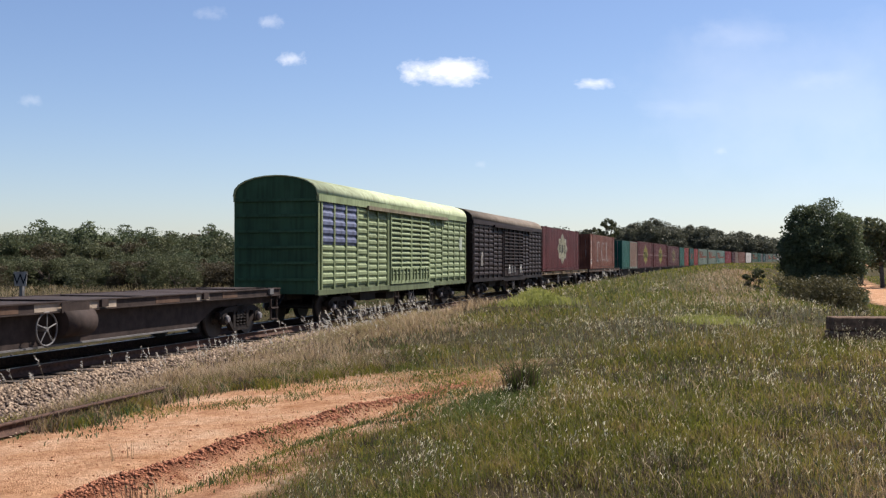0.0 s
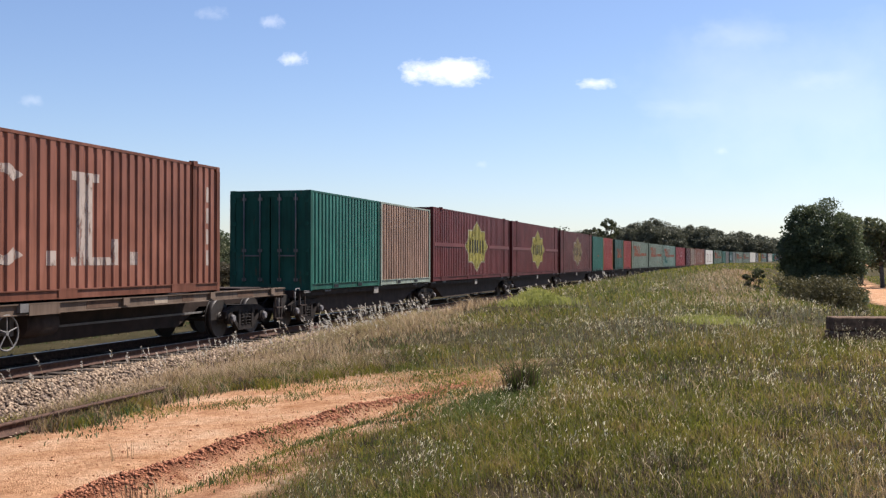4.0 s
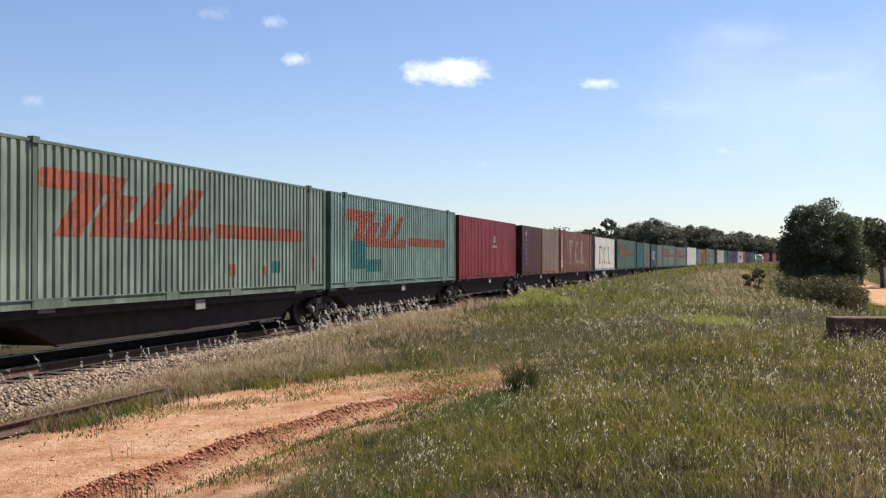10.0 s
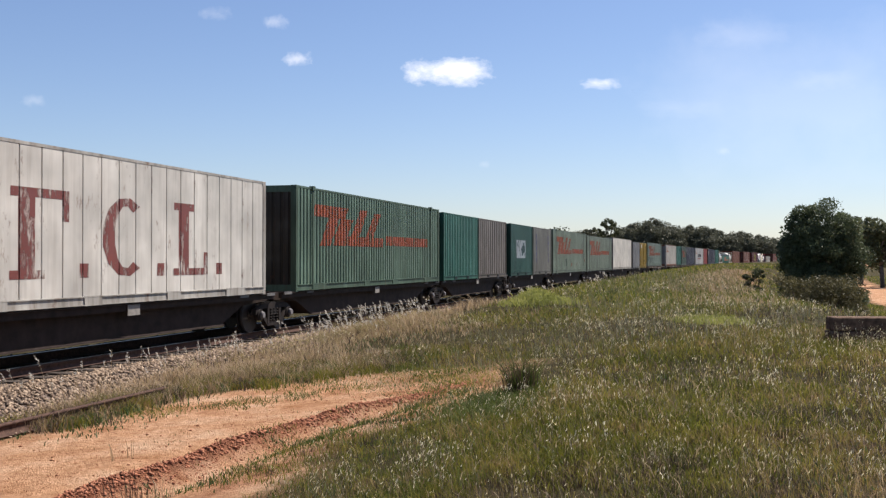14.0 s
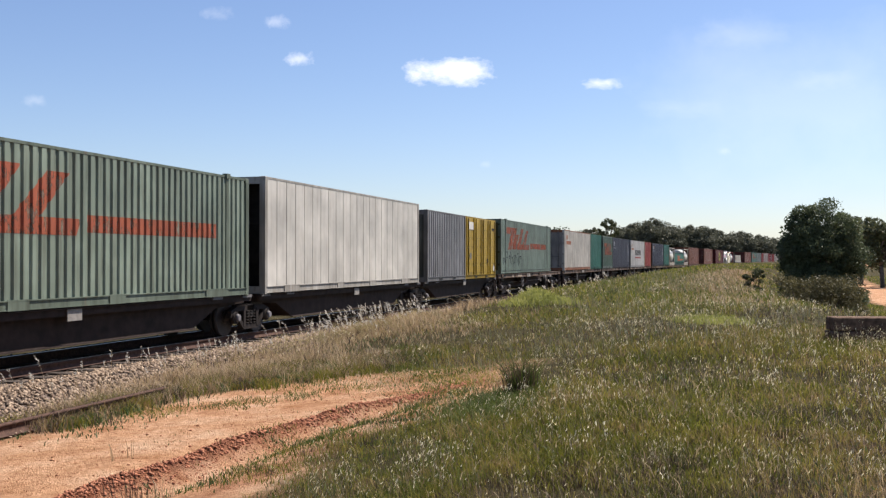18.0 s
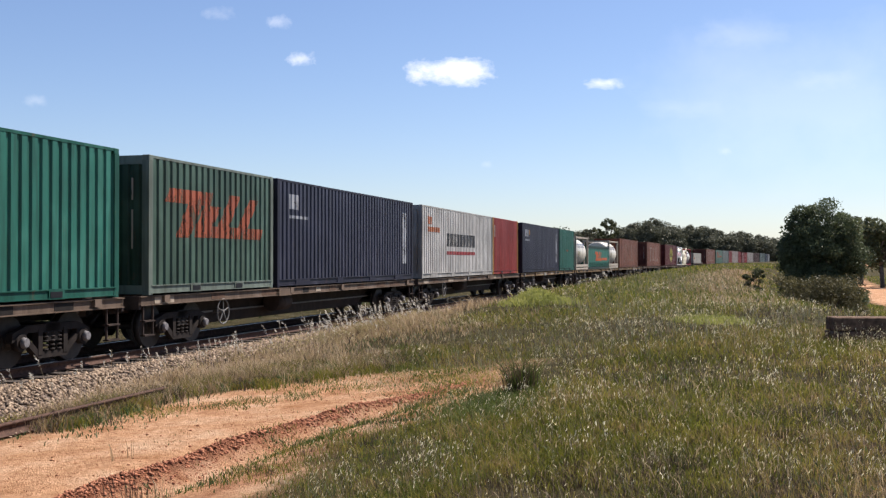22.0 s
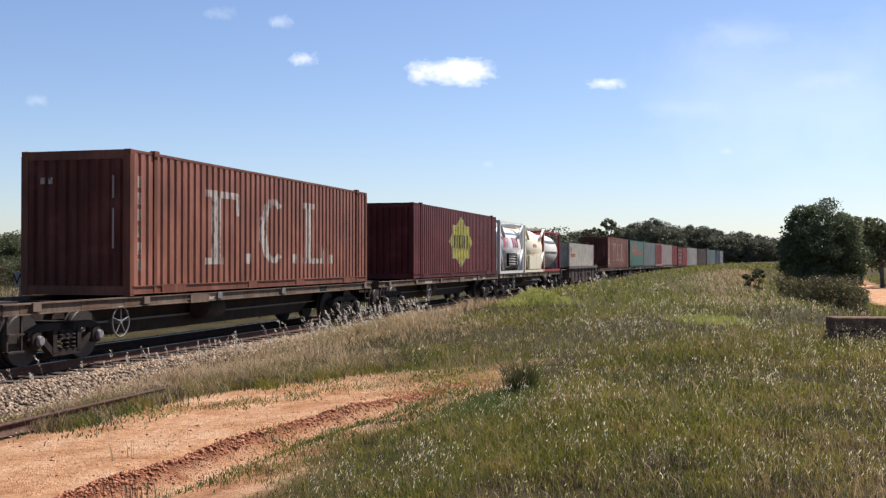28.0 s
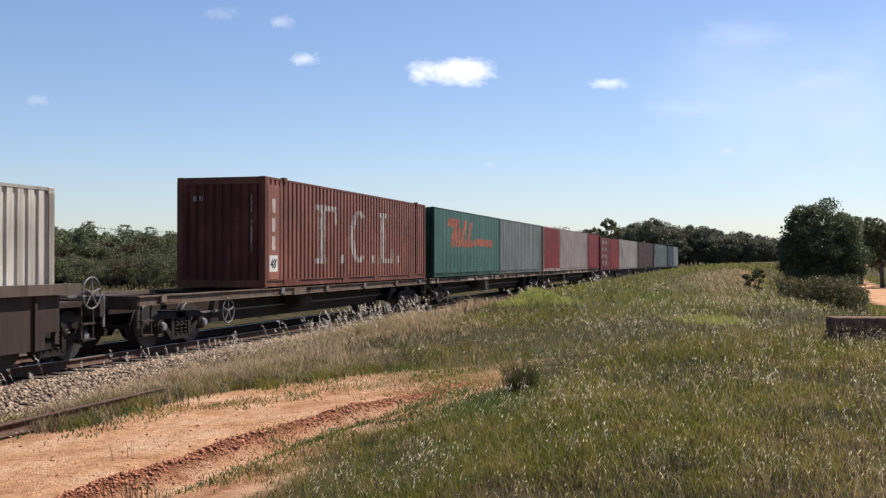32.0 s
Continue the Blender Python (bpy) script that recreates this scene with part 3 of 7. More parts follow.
def _side_frame():
    """Cast frame with open windows, axle boxes and a nest of springs between its columns."""
    bm = bmesh.new()
    prism(bm, [(-1.12, 0.0), (-1.1, 0.16), (-0.72, 0.28), (0.72, 0.28), (1.1, 0.16), (1.12, 0.0), (0.98, 0.06), (0.68, 0.15), (-0.68, 0.15), (-0.98, 0.06)], -0.06, 0.06)
    prism(bm, [(-0.8, 0.02), (-0.4, -0.31), (0.4, -0.31), (0.8, 0.02), (0.68, 0.06), (0.36, -0.2), (-0.36, -0.2), (-0.68, 0.06)], -0.06, 0.06)
    for x in (-0.36, 0.36):
        box(bm, x - 0.06, x + 0.06, -0.07, 0.06, -0.25, 0.2)
    for x in (-0.89, 0.89):
        tube(bm, (x, -0.1, 0), (x, 0.03, 0), 0.15, 0.15, 14)
        box(bm, x - 0.17, x + 0.17, -0.05, 0.05, 0.0, 0.14)
    for x in (-0.19, 0.0, 0.19):
        for z in range(5):
            tube(bm, (x, -0.02, -0.19 + 0.075 * z), (x, -0.02, -0.155 + 0.075 * z), 0.07, 0.07, 8)
    return bm


FRAME_STEEL = plain("oily_bogie_steel", (0.02, 0.015, 0.0125), 0.75, 0.0, 5.0, 0.5)
CAP_RUST = plain("worn_axle_cap", (0.13, 0.12, 0.12), 0.7, 0.0, 12.0, 0.5)


def _axle_cap():
    bm = bmesh.new()
    tube(bm, (0, -0.05, 0), (0, 0.02, 0), 0.075, 0.1, 12)
    return bm


def bogie(parent, x):
    z = 0.457
    b = part("bogie", tinted(("bogie",), lambda: boxes((-0.2, 0.2, -1.05, 1.05, -0.02, 0.3), (-0.95, 0.95, -0.12, 0.12, 0.1, 0.22)), BLACK_STEEL), None, parent)
    b.location = (x, 0, z)
    for sy in (-1, 1):
        f = part("side_frame", tinted(("side_frame",), _side_frame, FRAME_STEEL), None, b)
        f.matrix_basis = pose(0, sy * 0.99, 0, 0, 0, 0 if sy < 0 else 180)
        for sx in (-0.89, 0.89):
            cap = part("axle_cap", tinted(("axle_cap",), _axle_cap, CAP_RUST), None, b)
            cap.matrix_basis = pose(sx, sy * 1.13, 0, 0, 0, 0 if sy < 0 else 180)
    for sx in (-0.89, 0.89):
        part("wheelset", tinted(("wheelset",), _wheelset, TREAD), None, b).location = (sx, 0, 0)
    return b


def _coupler():
    bm = boxes((0, 0.45, -0.09, 0.09, -0.1, 0.1), (0.42, 0.72, -0.16, 0.13, -0.16, 0.16), (0.6, 0.78, -0.2, -0.06, -0.12, 0.12))
    bmesh.ops.bevel(bm, geom=bm.edges[:], offset=0.025, segments=1, affect="EDGES")
    tube(bm, (0.05, 0.25, -0.02), (0.55, 0.28, -0.28), 0.03, 0.03, 6)
    return bm


def _handwheel():
    bm = bmesh.new()
    k = 20
    ring = [Vector((math.cos(2 * math.pi * i / k), 0, math.sin(2 * math.pi * i / k))) * 0.29 for i in range(k)]
    for a, b in zip(ring, ring[1:] + ring[:1]):
        tube(bm, a, b, 0.018, 0.018, 5, False)
    for i in range(5):
        a = 2 * math.pi * i / 5 + 0.3
        tube(bm, (0, 0, 0), (0.29 * math.cos(a), 0, 0.29 * math.sin(a)), 0.014, 0.014, 5, False)
    tube(bm, (0, -0.02, 0), (0, 0.25, 0), 0.04, 0.04, 8)
    return bm


def coupled(root, x, sign):
    c = part("coupler", tinted(("coupler",), _coupler, BLACK_STEEL), None, root)
    c.matrix_basis = pose(x, 0, 0.86, 0, 0, 0 if sign > 0 else 180)


def _steps():
    return boxes((-0.2, -0.17, -0.02, 0.02, -0.62, 0.0), (0.17, 0.2, -0.02, 0.02, -0.62, 0.0), (-0.2, 0.2, -0.06, 0.06, -0.62, -0.59), (-0.2, 0.2, -0.06, 0.06, -0.33, -0.3))


def flat_wagon(length, sill=None, label="", deep=True, seed=0, sill_h=0.2, wheel_x=None, decked=False, spine=0.32):
    """A skeletal container flat: two side sills on a deep centre girder."""
    rnd = random.Random(seed)
    root = tagged(new("flat_wagon"), label or "grimy skeletal container wagon with rusty steel side sills", "wagon", "wagons of the train")
    edge = paint(sill, 0.5, 0.7, 0.3) if sill else BROWN_STEEL
    L2, z1 = length / 2, 1.13
    for sy in (-1, 1):
        ob = part("side_sill", tinted(("side_sill", length, sill_h), lambda: boxes((-L2, L2, -0.05, 0.05, z1 - sill_h, z1), (-L2, L2, -0.09, 0.0, z1 - 0.025, z1 - 0.005), (-L2, L2, -0.09, 0.0, z1 - sill_h, z1 - sill_h + 0.02)), edge), None, root)
        ob.matrix_basis = pose(0, sy * 1.15, 0, 0, 0, 0 if sy < 0 else 180)
        for x in (-L2 + 0.35, L2 - 0.35):
            part("step", tinted(("step",), _steps, BROWN_STEEL), None, root).location = (x, sy * 1.18, z1 - sill_h)
        k = max(3, round(length / 3.1))
        for i in range(k):
            if rnd.random() < 0.75:
                ob = part("locking_shoe", tinted(("locking_shoe",), lambda: boxes((-0.11, 0.11, -0.07, 0.0, -0.13, 0.015)), GREY_STEEL if rnd.random() < 0.4 else edge), None, root)
                ob.matrix_basis = pose(-L2 + 0.8 + i * (length - 1.6) / (k - 1) + rnd.uniform(-0.3, 0.3), sy * 1.2, z1 - 0.02, 0, 0, 0 if sy < 0 else 180)
        x = -L2 + rnd.uniform(0.2, 0.9)
        while x < L2 - 1.2:
            a = rnd.uniform(0.35, 1.1)
            ob = part("sill_plate", boxes((0, a, -0.056, -0.05, z1 - sill_h + 0.03, z1 - 0.03)), rnd.choice((PALE_PATCH, RUST_PATCH, RUST_PATCH, BLACK_STEEL)), root)
            ob.matrix_basis = pose(x if sy < 0 else x + a, sy * 1.15, 0, 0, 0, 0 if sy < 0 else 180)
            x += a + rnd.uniform(0.3, 2.2)
    girder = bmesh.new()
    if deep:
        prism(girder, [(-L2 + 0.1, 1.05), (L2 - 0.1, 1.05), (L2 - 0.1, 0.75), (L2 - 3.3, 0.75), (L2 - 4.3, 0.34), (-L2 + 4.3, 0.34), (-L2 + 3.3, 0.75), (-L2 + 0.1, 0.75)], -spine, spine)
    else:
        box(girder, -L2 + 0.1, L2 - 0.1, -0.25, 0.25, 0.66, 1.05)
    part("centre_girder", girder, BROWN_STEEL if decked else PACK_STEEL, root)
    if decked:
        part("bottom_flange", boxes((-L2 + 4.3, L2 - 4.3, -spine - 0.06, -spine + 0.1, 0.325, 0.355)), GREY_STEEL, root)
    for i in range(max(4, round(length / 2.4)) + 1):
        x = -L2 + 0.12 + i * (length - 0.24) / max(4, round(length / 2.4))
        part("cross_bearer", tinted(("cross_bearer",), lambda: boxes((-0.09, 0.09, -1.1, 1.1, 0.93, 1.1)), BLACK_STEEL), None, root).location = (x, 0, 0)
    for sx in (-1, 1):
        part("end_platform", tinted(("end_platform",), lambda: boxes((-1.3, 0.0, -0.55, 0.55, 1.105, 1.135), (-0.06, 0.02, -1.2, 1.2, 0.86, 1.13)), BROWN_STEEL), None, root).matrix_basis = pose(sx * L2, 0, 0, 0, 0, 0 if sx > 0 else 180)
        bogie(root, sx * (L2 - 2.0))
        coupled(root, sx * (L2 - 0.25), sx)
    hw = part("handwheel", tinted(("handwheel",), _handwheel, GREY_STEEL), None, root)
    hw.location = (-L2 * rnd.choice((0.35, 0.62, 0.2)) if wheel_x is None else wheel_x, -1.2, 0.66)
    tank = bmesh.new()
    tube(tank, (-0.45, 0, 0), (0.45, 0, 0), 0.27 if decked else 0.24, None, 18)
    part("air_reservoir", tank, BROWN_STEEL, root).location = (-L2 * 0.15 + rnd.uniform(-1, 1) if wheel_x is None else wheel_x + 0.85, -1.1 if decked else -0.78, 0.74)
    if decked:
        for i in range(7):
            x0 = -L2 + 1.4 + i * (length - 2.8) / 7
            part("deck_plate", boxes((x0, x0 + (length - 2.8) / 7 - rnd.uniform(0.1, 0.9), -1.08, 1.08, 1.09, 1.12)), BROWN_STEEL, root)
    part("brake_rod", boxes((-L2 + 3, L2 - 3, -0.52, -0.48, 0.6, 0.64), (-1.2, -1.1, -0.75, -0.4, 0.55, 1.0)), GREY_STEEL, root)
    plate = part("number_plate", boxes((-0.42, 0.42, -0.012, 0.0, -0.09, 0.09)), PLATE_GREY if rnd.random() < 0.5 and not decked else edge, root)
    plate.location = (rnd.uniform(-3, 3), -1.25, z1 - 0.12)
    return root


def _handrail():
    bm = bmesh.new()
    pts = [(-0.18, 0, 0), (-0.18, 0, 0.42), (-0.1, 0, 0.5), (0.1, 0, 0.5), (0.18, 0, 0.42), (0.18, 0, -0.2)]
    for a, b in zip(pts, pts[1:]):
        tube(bm, a, b, 0.02, 0.02, 6)
    return bm


def pack_platform(length, last=False, first=False):
    """One low platform of an articulated set; neighbours share the bogie at their joint."""
    root = tagged(new("platform_wagon"), "low black articulated container platform with deep girder", "wagon", "articulated container platforms")
    L2, z1 = length / 2, 1.02
    for sy in (-1, 1):
        ob = part("side_sill", tinted(("pack_sill", length), lambda: boxes((-L2 + 0.25, L2 - 0.25, -0.05, 0.05, z1 - 0.17, z1 - 0.02), (-L2 + 0.25, L2 - 0.25, -0.1, 0.0, z1 - 0.045, z1 - 0.02)), PACK_STEEL), None, root)
        ob.matrix_basis = pose(0, sy * 1.12, 0, 0, 0, 0 if sy < 0 else 180)
        for x in (-L2 + 0.55, -L2 + 2.1, L2 - 2.1, L2 - 0.55):
            part("locking_shoe", tinted(("bright_shoe",), lambda: boxes((-0.24, 0.24, -0.02, 0.02, -0.05, 0.02)), GREY_STEEL), None, root).location = (x, sy * 1.2, z1 - 0.03)
    g = bmesh.new()
    prism(g, [(-L2 + 0.2, 1.0), (L2 - 0.2, 1.0), (L2 - 0.2, 0.8), (L2 - 1.7, 0.72), (L2 - 2.8, 0.31), (-L2 + 2.8, 0.31), (-L2 + 1.7, 0.72), (-L2 + 0.2, 0.8)], -0.95, 0.95)
    part("centre_girder", g, PACK_STEEL, root)
    part("bottom_flange", boxes((-L2 + 2.75, L2 - 2.75, -1.0, -0.9, 0.29, 0.32)), BROWN_STEEL, root)
    part("number_plate", boxes((-0.22, 0.22, -1.2, -1.185, z1 - 0.26, z1 - 0.03)), PLATE_GREY, root)
    for sx in ([-1] if first else []) + ([1] if last else []):
        for sy in (-1, 1):
            part("step", tinted(("step",), _steps, BROWN_STEEL), None, root).location = (sx * (L2 - 0.3), sy * 1.16, z1 - 0.1)
            part("hand_rail", tinted(("hand_rail",), lambda: _handrail(), GREY_STEEL), None, root).location = (sx * (L2 - 0.12), sy * 1.1, z1 - 0.45)
    if first:
        bogie(root, -L2 + 0.9)
        coupled(root, -L2 + 0.1, -1)
    bogie(root, L2 - (0.9 if last else 0.0))
    if last:
        coupled(root, L2 - 0.1, 1)
    return root


# ---------------------------------------------------------------- the train: what stands where along it
V_MID, ACC = 18.5979, -0.0593
TIMES = [0, 1] + list(range(2, 32, 2)) + [31, 32]
moving = []


def runs_at(ob, o, z=0.0):
    """Notes that ob, whose middle is o along the train, runs with it."""
    moving.append((ob, o, z))


def train_s(o, t):
    return o - V_MID * (t - 16) - 0.5 * ACC * (t - 16) ** 2


def motions():
    for ob, o, z in moving:
        walk(ob, [(t, line_pose(train_s(o, t), 0.0, z)) for t in TIMES])
    for ob, p0, p1 in drifting:
        walk(ob, [(0, p0), (32, p1)])


drifting = []
HI, LO = 1.14, 0.985          # base of loads on flats and on the articulated platforms
T48, T40, T20 = 14.63, 12.19, 6.06
TOLL = art_swoosh()
LAB = {"toll": "grey-green corrugated container with orange slanted emblem", "star": "dark red corrugated container with yellow star emblem", "fcl": "rusty brown-red container with tall faded block markings"}

_r = random.Random(8)
SCRAWL = []
for _i in range(11):
    _x, _z = -6.7 + 0.42 * _i, 0.5 + 0.1 * math.sin(_i * 1.9)
    _h = 0.35 + 0.25 * abs(math.sin(_i * 1.3))
    _l = _r.uniform(-0.15, 0.3)
    SCRAWL += [rect(_x, _x + 0.06, _z, _z + _h, _l), rect(_x + _l, _x + _l + 0.34, _z + _h - 0.06, _z + _h), rect(_x + 0.28, _x + 0.33, _z + 0.12, _z + _h * 0.9, _l)]

# front end along the train, length, base, and how it is made
LOADS = [
    (-269.11, T48, HI, dict(rgb=MAROON, art=art_star((0.6, 0.55, 0.36), hw=1.95, hh=1.0), posts48=True, label=LAB["star"])),
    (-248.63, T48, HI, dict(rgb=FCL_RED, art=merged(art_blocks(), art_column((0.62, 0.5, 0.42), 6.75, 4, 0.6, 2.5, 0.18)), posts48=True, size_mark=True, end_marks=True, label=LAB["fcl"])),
    (-228.51, T20, LO, dict(rgb=TEAL, doors=True, label="teal green twenty-foot container with end doors")),
    (-222.3, T20, LO, dict(rgb=TAN, trim=(0.35, 0.4, 0.33), rust=0.8, label="faded tan container with rusty lower walls")),
    (-215.8, T48, LO, dict(rgb=MAROON, height=3.02, art=art_star(hw=2.2, hh=1.12), mid_rail=2.4, posts48=True, label=LAB["star"])),
    (-200.4, T48, LO, dict(rgb=MAROON, height=3.02, art=art_star(hw=2.2, hh=1.12), mid_rail=2.4, posts48=True, label=LAB["star"])),
    (-184.8, T48, LO, dict(rgb=(0.165, 0.038, 0.032), art=art_star((0.36, 0.25, 0.09), (0.16, 0.1, 0.07), hw=2.25, hh=1.04), posts48=True, label="dark red corrugated container with weathered star emblem")),
    (-169.65, T20, LO, dict(rgb=TEAL, art={(0.4, 0.12, 0.05): [rect(-0.4, 0.5, 1.2, 1.32)]}, label="teal green twenty-foot container")),
    (-163.5, T20, LO, dict(rgb=BRIGHT_RED, art={(0.62, 0.57, 0.5): [rect(-2.72, -2.6, 2.05, 2.6), rect(-0.35, -0.28, 0.95, 1.15), rect(2.3, 2.36, 1.6, 1.85), rect(2.32, 2.38, 2.2, 2.4)]}, posts_only=True, trim=(0.44, 0.21, 0.03), label="bright red container with yellow corner posts")),
    (-155.9, T20, LO, dict(rgb=GREEN_DARK, end_marks=True, art=art_swoosh(0.56, 1.7, 1.2, 0.8, False), label="dark green container with orange slanted emblem")),
    (-149.65, T20, LO, dict(rgb=BRIGHT_RED, posts_only=True, trim=(0.44, 0.21, 0.03), label="bright red container with yellow corner posts")),
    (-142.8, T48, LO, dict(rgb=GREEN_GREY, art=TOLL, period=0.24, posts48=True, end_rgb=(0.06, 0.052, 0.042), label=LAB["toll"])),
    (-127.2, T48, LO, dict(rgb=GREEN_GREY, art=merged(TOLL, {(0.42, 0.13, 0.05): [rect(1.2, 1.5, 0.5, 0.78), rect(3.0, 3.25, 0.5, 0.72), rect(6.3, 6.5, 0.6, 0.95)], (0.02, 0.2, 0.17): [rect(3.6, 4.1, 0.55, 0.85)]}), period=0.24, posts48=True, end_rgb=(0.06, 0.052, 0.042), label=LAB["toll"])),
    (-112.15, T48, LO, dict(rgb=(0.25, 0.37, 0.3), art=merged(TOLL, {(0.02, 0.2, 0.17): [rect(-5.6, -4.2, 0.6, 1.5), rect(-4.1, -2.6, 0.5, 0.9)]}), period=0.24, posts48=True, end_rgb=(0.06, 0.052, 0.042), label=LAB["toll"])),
    (-96.9, T40, LO, dict(rgb=(0.36, 0.035, 0.04), art={(0.7, 0.62, 0.6): [rect(0.75, 1.15, 1.75, 2.1), rect(0.45, 1.5, 1.5, 1.62)]}, label="crimson forty-foot container with small pale emblem")),
    (-82.94, T20, LO, dict(rgb=DULL_PURPLE, art={(0.03, 0.05, 0.16): [rect(-2.02, -1.66, 0.5, 2.3)], (0.6, 0.62, 0.66): [rect(-2.0, -1.7, 2.28, 2.55)] + [rect(-1.93, -1.75, 0.6 + 0.28 * i, 0.75 + 0.28 * i) for i in range(6)]}, label="dull maroon container with blue column of markings")),
    (-76.7, T20, LO, dict(rgb=(0.38, 0.27, 0.2), trim=(0.42, 0.2, 0.09), rust=1.0, label="pale container streaked with heavy rust")),
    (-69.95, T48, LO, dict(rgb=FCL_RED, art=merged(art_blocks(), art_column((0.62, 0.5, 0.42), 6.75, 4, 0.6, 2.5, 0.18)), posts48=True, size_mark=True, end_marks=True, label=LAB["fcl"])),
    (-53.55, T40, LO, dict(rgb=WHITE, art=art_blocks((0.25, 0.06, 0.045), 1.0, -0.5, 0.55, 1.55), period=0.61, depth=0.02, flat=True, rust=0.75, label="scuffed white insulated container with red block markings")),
    (-39.4, T48, LO, dict(rgb=(0.14, 0.22, 0.15), art=TOLL, period=0.24, posts48=True, end_rgb=(0.06, 0.052, 0.042), label=LAB["toll"])),
    (-24.1, T20, LO, dict(rgb=(0.05, 0.19, 0.14), label="teal container with weathered walls")),
    (-17.9, T20, LO, dict(rgb=(0.25, 0.215, 0.18), period=0.4, depth=0.036, label="dull grey twenty-foot container")),
    (-10.65, T20, LO, dict(rgb=GREEN_DARK, art={(0.6, 0.65, 0.66): [rect(-1.5, 1.0, 1.0, 2.0)], (0.03, 0.1, 0.1): [[(0.1, 1.1), (0.9, 1.5), (0.5, 1.9), (-0.2, 1.5)]]}, label="dark green container with pale square emblem")),
    (-4.3, T20, LO, dict(rgb=(0.27, 0.26, 0.22), art=merged(art_column((0.04, 0.06, 0.3), -1.95, 5, 0.75, 2.55), art_column((0.04, 0.06, 0.3), 1.95, 5, 0.75, 2.55)), label="grey container with blue columns of markings")),
    (2.45, T48, LO, dict(rgb=GREEN_GREY, art=merged(TOLL, {(0.06, 0.12, 0.1): [rect(-2.3, -1.9, 0.5, 1.0)], (0.42, 0.13, 0.05): [rect(0.2, 0.5, 0.45, 0.7), rect(2.6, 2.8, 0.5, 0.7), rect(6.4, 6.55, 0.7, 1.0)]}), period=0.24, posts48=True, end_rgb=(0.06, 0.052, 0.042), label=LAB["toll"])),
    (17.55, 14.5, LO, dict(rgb=(0.265, 0.32, 0.24), art=TOLL, period=0.24, posts48=True, end_rgb=(0.06, 0.052, 0.042), label=LAB["toll"])),
    (33.0, 13.75, LO, dict(rgb=(0.72, 0.67, 0.58), height=3.02, period=0.61, depth=0.02, flat=True, open_end=True, label="white insulated container with open dark end frame")),
    (47.9, T20, LO, dict(rgb=(0.3, 0.295, 0.29), end_rgb=(0.1, 0.11, 0.1), label="dull grey twenty-foot container")),
    (53.95, T20, LO, dict(rgb=YELLOW, side_doors=True, side_plates=True, label="yellow side-door container with locking bars")),
    (61.33, T48, HI, dict(rgb=(0.25, 0.32, 0.255), art=merged(TOLL, {(0.05, 0.06, 0.06): SCRAWL}), doors=True, end_rgb=(0.07, 0.075, 0.035), period=0.24, posts48=True, label="grey-green container with orange emblem and scrawled paint")),
    (81.38, T40, HI, dict(rgb=(0.76, 0.71, 0.61), end_rgb=(0.42, 0.38, 0.33), rails_only=True, art={(0.6, 0.2, 0.08): [rect(-5.3, -4.75, 2.2, 2.5), rect(-5.3, -3.3, 1.85, 2.1)]}, trim=(0.35, 0.14, 0.07), doors=True, label="off-white forty-foot container with orange markings")),
    (93.7, T20, HI, dict(rgb=TEAL, label="teal green twenty-foot container")),
    (100.85, T20, HI, dict(rgb=(0.07, 0.13, 0.09), end_marks=True, art=art_swoosh(0.74, 2.2, 1.3, 0.95, False), trim=(0.2, 0.24, 0.2), label="dark green container with orange slanted emblem")),
    (107.2, T40, HI, dict(rgb=NAVY, art={(0.5, 0.5, 0.52): [rect(-5.3, -4.6, 2.1, 2.5), rect(-5.3, -4.0, 1.85, 1.93), rect(4.85, 5.3, 0.6, 2.45)]}, label="navy blue forty-foot container with white marks")),
    (120.62, T40, HI, dict(rgb=(0.74, 0.71, 0.66), art={(0.03, 0.03, 0.035): [rect(-2.45 + 0.56 * i, -2.03 + 0.56 * i, 1.3, 1.85) for i in range(9)], (0.5, 0.06, 0.06): [rect(-2.5, 2.5, 0.95, 1.1)], (0.6, 0.2, 0.08): [rect(-5.3, -4.7, 2.15, 2.45), rect(-5.3, -3.5, 1.85, 2.05)]}, label="off-white forty-foot container with black blocks and red underline")),
    (132.95, T20, HI, dict(rgb=BRIGHT_RED, posts_only=True, trim=(0.46, 0.22, 0.03), art={(0.65, 0.6, 0.5): [rect(-2.7, -2.55, 1.9, 2.5)]}, label="bright red container with yellow corner posts")),
    (140.35, T40, HI, dict(rgb=NAVY, end_marks=True, art={(0.5, 0.5, 0.52): [rect(-5.3, -4.3, 2.1, 2.5), rect(-5.3, -4.0, 1.85, 1.95), rect(4.85, 5.3, 0.6, 2.45)], (0.6, 0.3, 0.06): [rect(-4.1, -3.9, 2.2, 2.5)]}, label="navy blue forty-foot container with white marks")),
    (152.8, T20, HI, dict(rgb=TEAL, art={(0.45, 0.12, 0.05): [rect(-0.3, 0.6, 1.35, 1.47)]}, label="teal green twenty-foot container")),
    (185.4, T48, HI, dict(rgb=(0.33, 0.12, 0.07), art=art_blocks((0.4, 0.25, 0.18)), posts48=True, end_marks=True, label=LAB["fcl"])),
    # end_rgb is the brown-red darkened to carry the shade of this end.
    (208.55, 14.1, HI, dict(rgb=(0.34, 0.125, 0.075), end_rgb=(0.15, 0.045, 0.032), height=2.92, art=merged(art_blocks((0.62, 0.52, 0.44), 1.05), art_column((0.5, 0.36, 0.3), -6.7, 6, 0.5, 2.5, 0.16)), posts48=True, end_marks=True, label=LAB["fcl"])),
